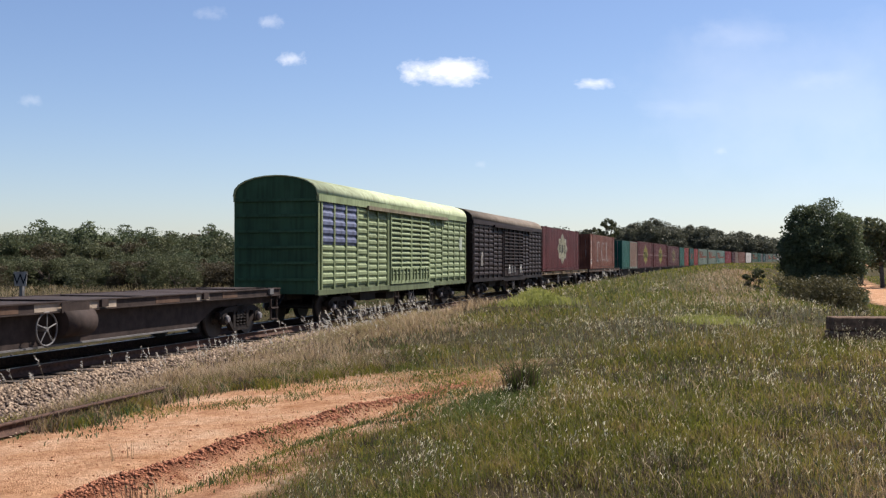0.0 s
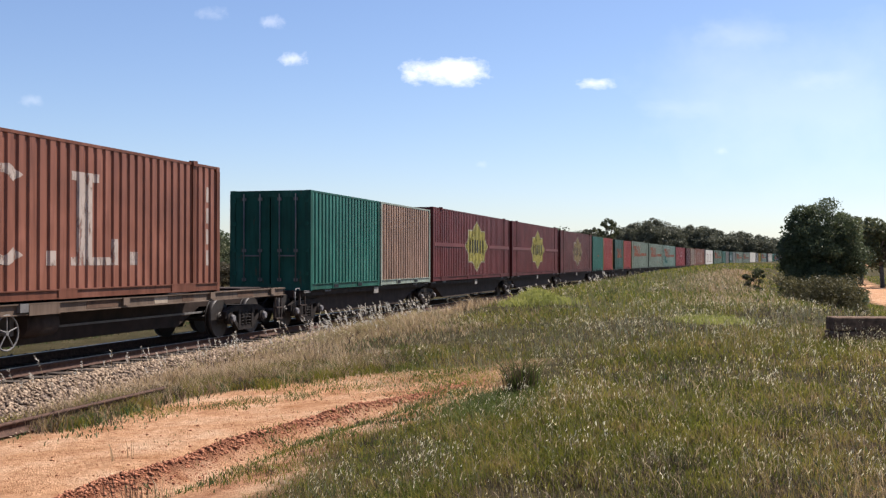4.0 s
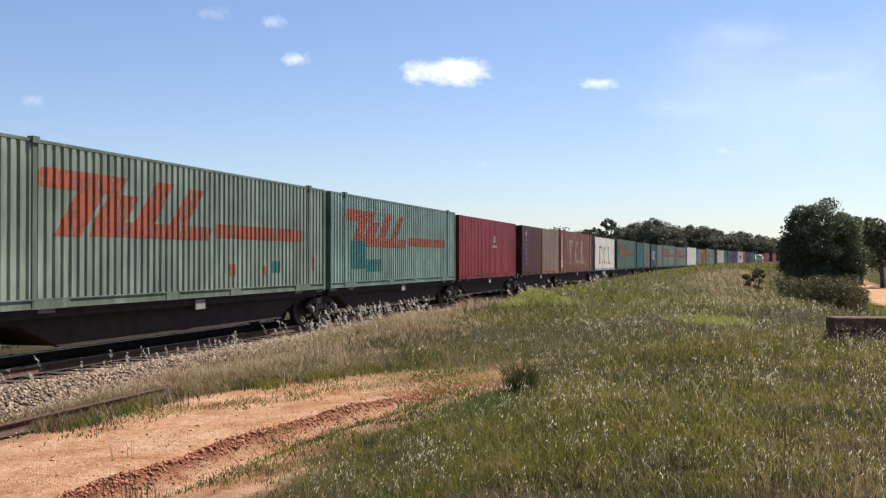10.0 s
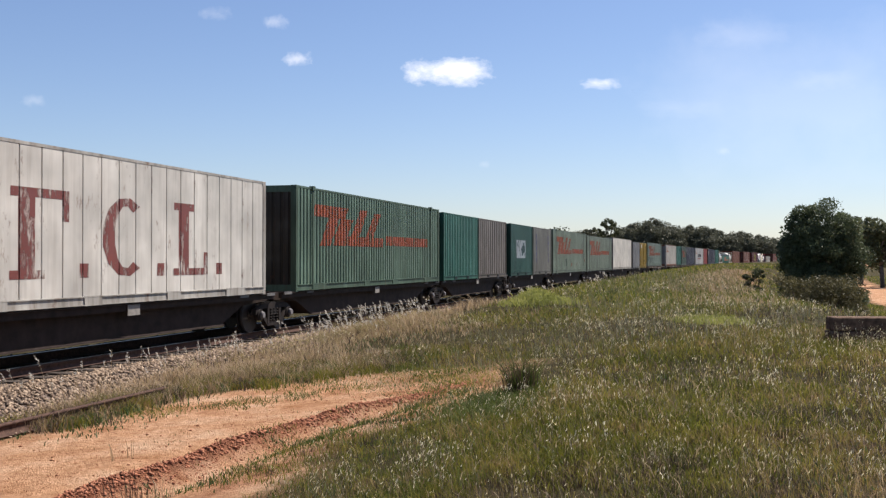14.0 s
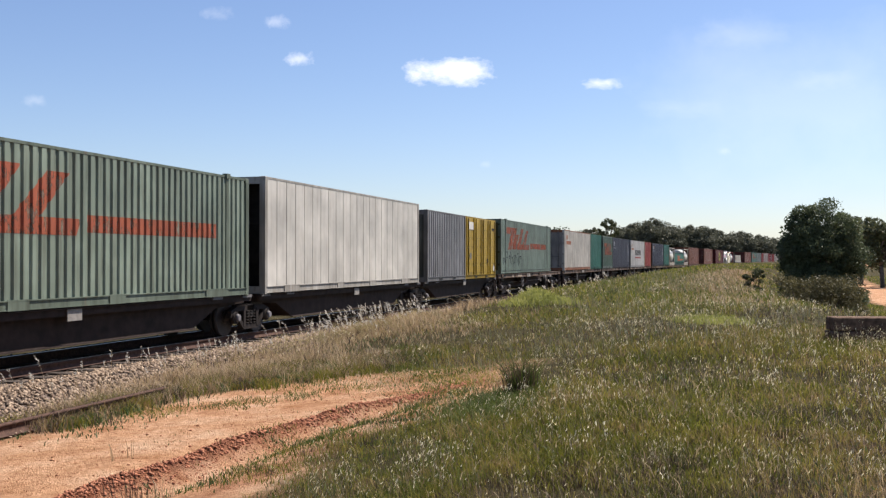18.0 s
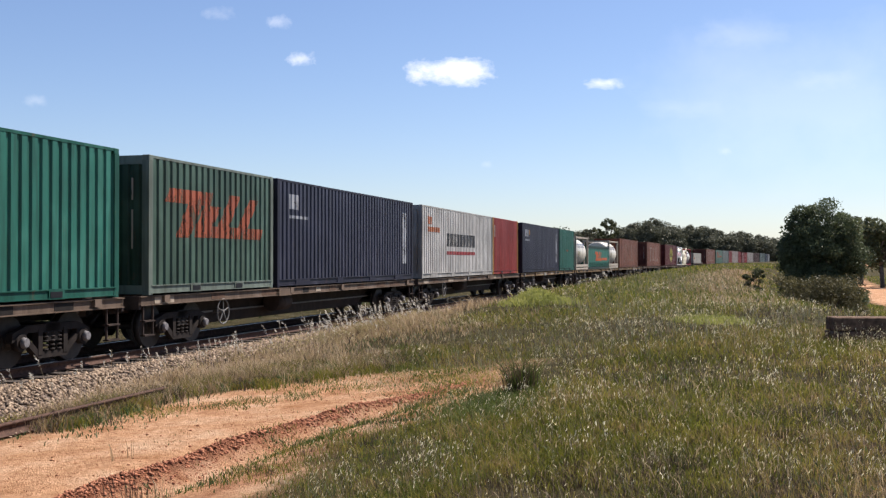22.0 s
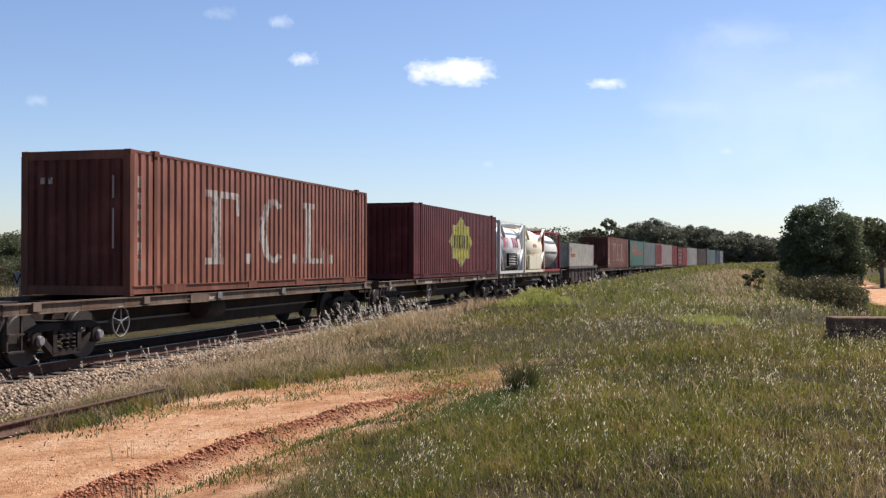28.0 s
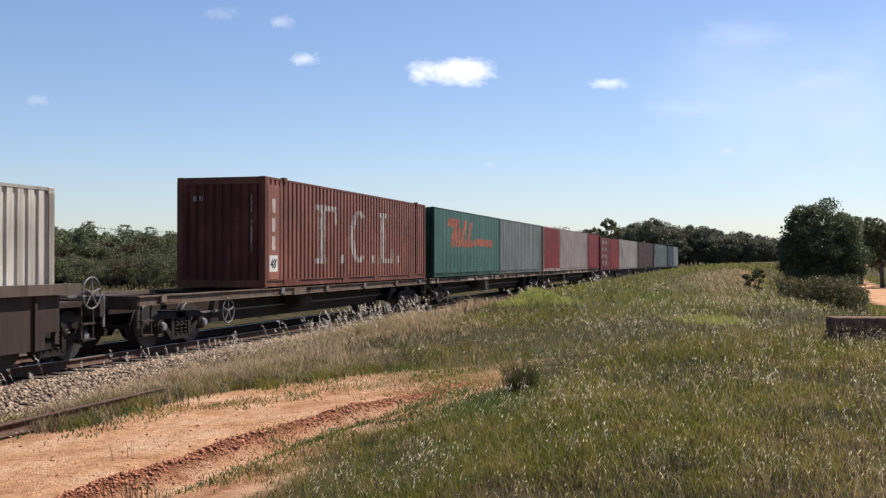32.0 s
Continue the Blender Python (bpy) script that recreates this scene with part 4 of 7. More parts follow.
    (227.88, 14.15, HI, dict(rgb=MAROON, height=2.9, art=art_star((0.6, 0.52, 0.08)), posts48=True, label=LAB["star"])),
    (265.25, 11.95, 0.5, dict(rgb=(0.72, 0.665, 0.56), height=2.62, art={(0.6, 0.2, 0.08): [rect(-5.3, -4.75, 2.0, 2.3), rect(-5.3, -3.3, 1.6, 1.85)]}, label="light grey container sunk into a well wagon")),
    # Here too end_rgb holds the end's shade in its colour.
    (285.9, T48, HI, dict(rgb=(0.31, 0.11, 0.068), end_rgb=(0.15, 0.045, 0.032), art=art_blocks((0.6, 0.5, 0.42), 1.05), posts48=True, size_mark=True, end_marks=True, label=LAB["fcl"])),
    # This green is muted a little, with distance haze put into the paint.
    (301.75, T40, HI, dict(rgb=(0.035, 0.12, 0.085), art=merged(art_swoosh(0.72, 0.4, 1.4, 1.1), {(0.02, 0.09, 0.07): [rect(-5.8 + 0.7 * i, -5.7 + 0.7 * i, 0.4, 1.0, 0.25) for i in range(16)]}), period=0.6, depth=0.02, flat=True, label="green curtain-sided container with orange emblem")),
    (314.0, 11.7, HI, dict(rgb=(0.2, 0.22, 0.2), period=0.4, depth=0.02, label="dull grey container with plain walls")),
    (326.3, T20, HI, dict(rgb=(0.34, 0.035, 0.035), trim=(0.55, 0.4, 0.33), label="dark red container with pale edges")),
    (332.5, 12.5, HI, dict(rgb=(0.52, 0.42, 0.38), label="pale pinkish container with worn walls")),
    (345.2, T20, HI, dict(rgb=(0.34, 0.035, 0.035), label="dark red twenty-foot container")),
    (352.2, T20, LO, dict(rgb=(0.26, 0.05, 0.05), art={(0.5, 0.42, 0.4): [rect(-2.2 + 1.9 * (i % 2), -1.2 + 1.9 * (i % 2), 0.5 + 0.6 * (i // 2), 0.8 + 0.6 * (i // 2), 0.4) for i in range(8)]}, label="red container with rows of pale marks")),
    (358.3, T20, LO, dict(rgb=(0.36, 0.035, 0.035), label="dark red twenty-foot container")),
    (364.6, T48, LO, dict(rgb=(0.52, 0.46, 0.41), art={(0.15, 0.14, 0.14): [rect(-5.0, -4.6, 0.9, 2.0)]}, posts48=True, label="pale cream forty-eight-foot container")),
    (379.8, T48, LO, dict(rgb=BROWN, posts48=True, label="dark brown forty-eight-foot container")),
    (395.4, T48, LO, dict(rgb=(0.19, 0.24, 0.22), period=0.24, posts48=True, label="grey-green container without visible emblem")),
    (410.6, T20, LO, dict(rgb=(0.08, 0.1, 0.14), label="dark slate twenty-foot container")),
    (417.2, T20, LO, dict(rgb=LIGHT_GREY, label="pale grey twenty-foot container at the tail")),
]

# ---------------------------------------------------------------- covered vans
def arc_roof(w, z0, z1, k=12):
    """Points (y, z) of a curved roof from the near eave to the far one."""
    return [(-w / 2 * math.cos(math.pi * i / k) , z0 + (z1 - z0) * math.sin(math.pi * i / k) ** 0.8) for i in range(k + 1)]


def louvre_column(width, z0, z1, count, y, proud=0.035):
    """An upright panel pressed into level ridges."""
    bm = bmesh.new()
    box(bm, 0, width, y, y + 0.03, z0, z1)
    h = (z1 - z0) / count
    for i in range(count):
        a = z0 + i * h
        prof = [(y, a + 0.12 * h), (y - proud, a + 0.34 * h), (y - proud, a + 0.72 * h), (y, a + 0.9 * h)]
        for (ya, za), (yb, zb) in zip(prof, prof[1:]):
            bm.faces.new([bm.verts.new(c) for c in ((0.06, ya, za), (width - 0.06, ya, za), (width - 0.06, yb, zb), (0.06, yb, zb))])
        for x, o in ((0.06, 1), (width - 0.06, -1)):
            f = [bm.verts.new((x, yy, zz)) for yy, zz in prof]
            bm.faces.new(f if o > 0 else f[::-1])
    return bm


def grab_arc():
    bm = bmesh.new()
    pts = [Vector((0.2 * math.cos(a), -0.05, 0.24 * math.sin(a))) for a in [math.pi * i / 10 for i in range(11)]]
    for a, b in zip(pts, pts[1:]):
        tube(bm, a, b, 0.028, 0.028, 6, False)
    tube(bm, (0.2, -0.05, 0), (0.2, -0.05, -0.12), 0.028, 0.028, 6)
    tube(bm, (-0.2, -0.05, 0), (-0.2, -0.05, -0.12), 0.028, 0.028, 6)
    tube(bm, (0, -0.05, 0.38), (0, -0.05, -0.1), 0.024, 0.024, 6)
    return bm


def louvre_van(rgb, roof_rgb, label, handles, scrawl=None):
    length, w, z0, z1, ztop = 17.35, 2.6, 0.98, 3.7, 4.33
    root = tagged(new("louvre_van"), label, "van", "wagons of the train")
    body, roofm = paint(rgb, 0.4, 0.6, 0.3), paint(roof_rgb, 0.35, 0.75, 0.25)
    # Half-bright body paint: sill colour, and painted-in shade on the walls behind.
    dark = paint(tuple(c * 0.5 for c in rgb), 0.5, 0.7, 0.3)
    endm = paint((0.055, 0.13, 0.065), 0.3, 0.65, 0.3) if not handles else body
    L2, W2 = length / 2, w / 2
    cols = [(0.34 + 1.0 * i, 0.95) for i in range(6)] + [(11.5 + 0.97 * i, 0.92) for i in range(6)]
    for turn in (0, 180):
        near = turn == 0
        for i, (u, cw) in enumerate(cols):
            top = z1 - 0.14 if i in (0, 1, 2, 3, 8, 9, 10, 11) else z1 - 0.34
            if near and scrawl and i < 3:
                for nm, za, zb, k, m in (("louvre_panel", z0 + 0.12, 2.3, 6, body), ("scrawled_panel", 2.32, top, 5, scrawl)):
                    ob = part(nm, louvre_column(cw, za, zb, k, -W2 + 0.03), m, root, "louvre panel sprayed with blue paint" if m is scrawl else "")
                    ob.matrix_basis = pose(-L2 + u, 0, 0)
                continue
            ob = part("louvre_panel", tinted(("louvre_panel", cw, top), lambda: louvre_column(cw, z0 + 0.12, top, 11, -W2 + 0.03), body), None, root)
            ob.matrix_basis = pose(-L2 + u, 0, 0) if near else pose(L2 - u, 0, 0, 0, 0, 180)
        for i in range(2):
            u = 6.55 + 2.44 * i
            # The dark backing colour stands for the shade between the slats.
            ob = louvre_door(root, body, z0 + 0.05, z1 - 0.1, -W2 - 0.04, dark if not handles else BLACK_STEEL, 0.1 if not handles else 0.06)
            ob.matrix_basis = pose(-L2 + u, 0, 0) if near else pose(L2 - u, 0, 0, 0, 0, 180)
        sgn = -1 if near else 1
        for u in [q[0] - 0.03 for q in cols] + [0.06, 6.36, 6.5, 17.3]:
            ob = part("stanchion", tinted(("stanchion",), lambda: boxes((-0.045, 0.045, -0.03, 0.03, z0, z1 - 0.1)), body), None, root)
            ob.location = ((-L2 + u) * (1 if near else -1), sgn * (W2 - 0.01), 0)
        part("eave_beam", tinted(("eave_beam",), lambda: boxes((-L2, L2, -0.05, 0.05, z1 - 0.14, z1 + 0.06)), body), None, root).matrix_basis = pose(0, sgn * (W2 + 0.0), 0, 0, 0, turn)
        rail = part("door_rail", tinted(("door_rail",), lambda: boxes((-4.6, 5.2, -0.13, -0.03, -0.2, -0.08)), paint((0.3, 0.25, 0.16) if not handles else rgb, 0.6, 0.7, 0.3)), None, root)
        rail.matrix_basis = pose(0, sgn * W2, z1, 0, 0, turn)
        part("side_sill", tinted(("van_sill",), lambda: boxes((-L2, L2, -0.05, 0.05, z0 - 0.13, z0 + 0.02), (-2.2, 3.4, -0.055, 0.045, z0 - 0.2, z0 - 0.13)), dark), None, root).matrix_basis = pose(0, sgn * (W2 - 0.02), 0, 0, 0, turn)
        for x in (-1.35, 3.0):
            part("step_ladder", tinted(("step",), _steps, BROWN_STEEL), None, root).location = (x, sgn * W2, z0 - 0.1)
    if handles:
        for x in (-1.2, 1.75):
            part("door_handle", tinted(("door_handle",), grab_arc, handles), None, root).location = (x - 0.0, -W2 - 0.08, 1.25)
        for x in (-0.35, 0.3):
            part("latch", tinted(("latch",), lambda: boxes((-0.025, 0.025, -0.06, 0.0, -0.05, 0.28)), handles), None, root).location = (x, -W2 - 0.06, 1.25)
    else:
        for x in (-1.75, -0.95, -0.1, 0.75, 1.6, 2.35):
            part("door_bar", tinted(("door_bar",), lambda: boxes((-0.32, 0.32, -0.03, 0.0, 0.38, 0.44), (-0.3, -0.24, -0.04, 0.0, 0, 0.42), (0.1, 0.16, -0.04, 0.0, 0, 0.42)), body), None, root).location = (x, -W2 - 0.07, 1.15)
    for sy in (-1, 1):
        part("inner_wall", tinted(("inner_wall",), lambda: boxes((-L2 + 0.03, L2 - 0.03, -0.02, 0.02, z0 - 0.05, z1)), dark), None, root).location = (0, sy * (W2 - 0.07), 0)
    arc = arc_roof(w + 0.08, z1 + 0.02, ztop)
    bm = bmesh.new()
    rows = [[bm.verts.new((x, y, z)) for y, z in arc] for x in (-L2 - 0.06, L2 + 0.06)]
    for i in range(len(arc) - 1):
        f = bm.faces.new((rows[0][i], rows[1][i], rows[1][i + 1], rows[0][i + 1]))
        f.smooth = True
    bmesh.ops.recalc_face_normals(bm, faces=bm.faces[:])
    bmesh.ops.solidify(bm, geom=bm.faces[:], thickness=0.03)
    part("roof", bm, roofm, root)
    for sx in (-1, 1):
        bm = bmesh.new()
        ring = [(-W2, z0 - 0.1), (W2, z0 - 0.1)] + [(-y, z) for y, z in arc_roof(w, z1, ztop - 0.03)]
        f1 = [bm.verts.new((0.0, y, z)) for y, z in ring]
        f2 = [bm.verts.new((0.05, y, z)) for y, z in ring]
        bm.faces.new(f1)
        bm.faces.new(f2[::-1])
        for i in range(len(ring)):
            bm.faces.new((f1[i], f1[(i + 1) % len(ring)], f2[(i + 1) % len(ring)], f2[i]))
        bmesh.ops.recalc_face_normals(bm, faces=bm.faces[:])
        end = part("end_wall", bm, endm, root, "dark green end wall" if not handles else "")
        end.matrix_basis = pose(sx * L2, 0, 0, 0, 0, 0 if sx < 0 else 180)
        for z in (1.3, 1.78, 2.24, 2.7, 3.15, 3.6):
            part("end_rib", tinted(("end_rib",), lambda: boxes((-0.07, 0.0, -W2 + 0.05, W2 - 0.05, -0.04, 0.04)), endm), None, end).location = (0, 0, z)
        bogie(root, sx * (L2 - 2.6))
        coupled(root, sx * (L2 - 0.1), sx)
    part("underframe", boxes((-L2 + 0.1, L2 - 0.1, -0.3, 0.3, 0.7, 0.98), (-5.4, 5.4, -1.0, 1.0, 0.74, 0.98), (-1.6, -0.2, -1.0, -0.45, 0.5, 0.95), (-4.4, -2.9, -1.05, -0.5, 0.55, 0.9), (0.4, 2.4, 0.3, 0.8, 0.55, 0.95)), BLACK_STEEL, root)
    part("brake_wheel", tinted(("handwheel",), _handwheel, GREY_STEEL), None, root).location = (0.6, -1.25, 0.62)
    part("number_panel", boxes((-L2 + 16.2, -L2 + 16.65, -W2 - 0.02, -W2 - 0.005, 2.3, 2.85) if not handles else (-L2 + 1.6, -L2 + 2.0, -W2 - 0.02, -W2 - 0.005, 1.6, 2.25)), mark_paint((0.62, 0.68, 0.5) if not handles else (0.4, 0.36, 0.32)), root)
    return root


def _door_frame(z0, z1, y, w=2.42):
    return boxes((0, 0.07, y - 0.03, y + 0.04, z0, z1), (w - 0.07, w, y - 0.03, y + 0.04, z0, z1), (w / 2 - 0.035, w / 2 + 0.035, y - 0.035, y + 0.04, z0, z1), (0.07, w - 0.07, y - 0.02, y + 0.04, z0, z0 + 0.3), (0.07, w - 0.07, y - 0.02, y + 0.04, z1 - 0.1, z1))


def _louvre(w=2.42, deep=0.15):
    """One slanting slat with a rolled lower lip."""
    bm = bmesh.new()
    ring = [(0.055, deep), (0.06, deep - 0.01), (-0.005, 0.03), (-0.005, -0.015), (-0.03, -0.015), (-0.03, 0.032), (-0.02, 0.036)]
    ends = [[bm.verts.new((x, yy, zz)) for yy, zz in ring] for x in (0.07, w - 0.07)]
    for i in range(len(ring)):
        j = (i + 1) % len(ring)
        bm.faces.new((ends[0][i], ends[0][j], ends[1][j], ends[1][i]))
    bmesh.ops.recalc_face_normals(bm, faces=bm.faces[:])
    return bm


def louvre_door(root, material, z0, z1, y, backing, deep=0.15, w=2.42):
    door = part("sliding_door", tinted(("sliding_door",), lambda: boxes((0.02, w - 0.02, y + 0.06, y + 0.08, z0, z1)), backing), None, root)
    part("door_frame", tinted(("door_frame",), lambda: _door_frame(z0, z1, y), material), None, door)
    for i in range(12):
        part("louvre", tinted(("louvre", deep), lambda: _louvre(w, deep), material), None, door).location = (0, y, z0 + 0.36 + i * (z1 - z0 - 0.48) / 12)
    return door


# ---------------------------------------------------------------- tank containers
def tank_body(r, half, k=40):
    """A lying tank with dished ends."""
    prof = [(-half - 0.34, 0.0), (-half - 0.31, r * 0.35), (-half - 0.22, r * 0.65), (-half - 0.1, r * 0.88), (-half, r), (half, r), (half + 0.1, r * 0.88), (half + 0.22, r * 0.65), (half + 0.31, r * 0.35), (half + 0.34, 0.0)]
    bm = bmesh.new()
    rings = [[bm.verts.new((x, q * math.cos(2 * math.pi * i / k), q * math.sin(2 * math.pi * i / k))) for i in range(k)] if q > 0 else [bm.verts.new((x, 0, 0))] for x, q in prof]
    for a, b in zip(rings, rings[1:]):
        for i in range(k):
            j = (i + 1) % k
            f = bm.faces.new([v for v in ((a[i], a[j], b[j], b[i]) if len(a) > 1 and len(b) > 1 else (a[0], b[j], b[i]) if len(a) == 1 else (a[i], a[j], b[0]))])
            f.smooth = True
    bmesh.ops.recalc_face_normals(bm, faces=bm.faces[:])
    return bm


def on_tank(polys, r, zc):
    """Painted shapes of (x, height) laid on the near flank of a tank."""
    bm = bmesh.new()
    for p in polys:
        zs = [z for _, z in p]
        cuts = np.linspace(min(zs), max(zs), 6)
        for a, b in zip(cuts, cuts[1:]):
            c = clip_poly([(z, x) for x, z in p], float(a), float(b))
            if c:
                f = bm.faces.new([bm.verts.new((x, -math.sqrt(max(0.0, (r + 0.006) ** 2 - (z - zc) ** 2)), z)) for z, x in c])
                f.normal_update()
                if f.normal.y > 0:
                    f.normal_flip()
    return bm


def tank_marks(polys, r, zc, material, root):
    for p in polys:
        part("painted_mark", on_tank([p], r, zc), material, root)


def tank_container(kind, label):
    length, h, r = 6.06, {"white": 2.8, "cream": 2.74, "red": 2.6, "beige": 2.55}[kind], 1.18 if kind in ("white", "cream") else 1.12
    root = tagged(new("tank_container"), label, "tank container", "containers on the train")
    L2, W2, zc = length / 2, 1.22, 1.42 if kind in ("white", "cream") else 1.32
    cream, white = paint((0.95, 0.86, 0.64), 0.1, 0.35, 0.08, 0.25, 0.45), paint((0.86, 0.85, 0.83), 0.05, 0.25, 0.06, 0.25, 0.5)
    frame_m = {"beige": paint((0.6, 0.52, 0.42), 0.3, 0.6, 0.2), "white": white, "cream": cream, "red": paint((0.36, 0.045, 0.06), 0.2, 0.5, 0.2)}[kind]
    tank_m = white if kind == "white" else paint((0.84, 0.79, 0.68), 0.1, 0.35, 0.08, 0.3, 0.45) if kind == "beige" else cream
    rr_ = r if kind != "red" else 1.1
    half = {"red": 2.6, "white": 2.5, "cream": 2.5, "beige": 2.38}[kind]
    if kind == "red":
        tank_m = paint((0.85, 0.81, 0.72), 0.15, 0.35, 0.1, 0.3, 0.45)
    t = part("tank", tinted(("tank", rr_, kind), lambda: tank_body(rr_, half), tank_m), None, root)
    t.location = (0, 0, zc)
    if kind == "beige":
        for x in (-1.75, -0.5, 0.75, 1.85):
            bm = bmesh.new()
            for i in range(36):
                a, b = 2 * math.pi * i / 36, 2 * math.pi * (i + 1) / 36
                bm.faces.new([bm.verts.new((q, (rr_ + 0.012) * math.cos(c), (rr_ + 0.012) * math.sin(c))) for q, c in ((-0.03, a), (0.03, a), (0.03, b), (-0.03, b))])
            part("band", bm, GREY_STEEL, t).location = (x, 0, 0)
        tank_marks([rect(-1.5 + 0.24 * i, -1.34 + 0.24 * i, 1.68, 1.86) for i in range(14) if i != 7], rr_, zc, mark_paint((0.25, 0.26, 0.3)), root)
        tank_marks([rect(-0.95, -0.75, 1.05, 1.45), rect(-1.35, -1.05, 0.9, 1.45)], rr_, zc, mark_paint((0.4, 0.36, 0.2)), root)
        part("saddle_bar", boxes((-L2 + 0.1, L2 - 0.1, -W2 + 0.02, -W2 + 0.1, 0.22, 0.42)), frame_m, root)
    if kind == "white":
        tank_marks([rect(-2.1, -1.5, 1.4, 1.95, 0.3)] + [rect(-1.35 + 0.13 * i, -1.28 + 0.12 * i, 1.4, 1.95, 0.3) for i in range(9)], rr_, zc, mark_paint((0.5, 0.06, 0.08)), root)
        tank_marks([rect(0.35, 0.75, 1.42, 1.95), rect(0.87, 1.27, 1.42, 1.95), rect(1.39, 1.79, 1.42, 1.95)], rr_, zc, mark_paint((0.42, 0.03, 0.09)), root)
        rack = part("pipe_rack", boxes((-0.95, -0.9, -1.24, -1.12, 0.42, 1.1), (1.1, 1.15, -1.24, -1.12, 0.42, 1.1), (-0.95, 1.15, -1.24, -1.14, 1.06, 1.1)), BLACK_STEEL, root)
        for z in (0.5, 0.64, 0.78, 0.92, 1.02):
            bm = bmesh.new()
            tube(bm, (-0.92, -1.18, z), (1.12, -1.18, z), 0.05, 0.05, 8)
            part("pipe", bm, GREY_STEEL, rack)
        part("stencil", lettering("ISO 41", 0.17, INK_MAT, (-1.85, -rr_ * 0.99 - 0.02, 1.12)), None, root)
    if kind == "cream":
        tank_marks([rect(-0.5, 0.0, 1.5, 1.7, 0.1), rect(0.1, 0.25, 1.5, 1.7), rect(0.3, 0.45, 1.5, 1.7), rect(0.5, 0.65, 1.5, 1.7)], rr_, zc, mark_paint((0.5, 0.12, 0.06)), root)
        for x0, x1 in ((-1.6, 0.4), (0.45, 2.2)):
            part("valve_box", boxes((x0, x1, -W2 + 0.02, -0.7, 0.2, 1.0)), tank_m, root)
        part("valve_recess", boxes((-2.6, -1.75, -W2 + 0.08, -0.7, 0.25, 0.75)), GREY_STEEL, root)
    if kind == "red":
        for z in (0.62, 1.28, 1.86):
            part("jacket_seam", boxes((-2.4, 2.4, -math.sqrt(max(0.05, rr_ ** 2 - (z - zc) ** 2)) - 0.04, -0.4, z - 0.02, z + 0.02)), GREY_STEEL, root)
    for sx in (-1, 1):
        for sy in (-1, 1):
            part("corner_post", tinted(("tank_post", h), lambda: boxes((-0.075, 0.075, -0.075, 0.075, 0.1, h - 0.1)), frame_m), None, root).location = (sx * (L2 - 0.075), sy * (W2 - 0.075), 0)
            for z in (0.0, h - 0.118):
                part("corner_casting", tinted(("corner_casting",), _casting, frame_m), None, root).location = (sx * (L2 - 0.089), sy * (W2 - 0.081), z)
            if kind in ("white", "cream"):
                for p0, p1 in (((0, 0, h - 0.1), (-sx * 1.15, 0, zc + 0.55)), ((0, 0, zc - 0.1), (-sx * 1.0, 0, 0.15))):
                    bm = bmesh.new()
                    tube(bm, p0, p1, 0.085, 0.085, 6)
                    part("brace", bm, frame_m, root).location = (sx * (L2 - 0.12), sy * (W2 - 0.07), 0)
        for z in (0.08, h - 0.08):
            part("end_rail", tinted(("tank_end_rail",), lambda: boxes((-0.05, 0.05, -W2 + 0.1, W2 - 0.1, -0.06, 0.06)), frame_m), None, root).location = (sx * (L2 - 0.07), 0, z)
        for sy in (-1, 1):
            bm = bmesh.new()
            prism(bm, [(0.0, 0.14), (0.45, 0.5), (0.45, 0.62), (0.0, 0.9)], sy * 0.95 - 0.03, sy * 0.95 + 0.03)
            part("tank_support", bm, frame_m, root).matrix_basis = pose(sx * (L2 - 0.1), 0, 0, 0, 0, 0 if sx < 0 else 180)
    for sy in (-1, 1):
        part("bottom_rail", tinted(("tank_low_rail",), lambda: boxes((-L2 + 0.1, L2 - 0.1, -0.05, 0.05, 0.02, 0.16)), frame_m), None, root).location = (0, sy * (W2 - 0.06), 0)
        if kind != "cream":
            part("top_rail", tinted(("tank_top_rail", h), lambda: boxes((-L2 + 0.1, L2 - 0.1, -0.04, 0.04, h - 0.12, h - 0.03)), frame_m), None, root).location = (0, sy * (W2 - 0.06), 0)
    part("walkway", boxes((-1.2, 1.2, -0.3, 0.3, zc + rr_ - 0.05, zc + rr_ + 0.06), (-0.3, 0.3, -0.28, 0.28, zc + rr_, zc + rr_ + 0.12)), frame_m, root)
    return root


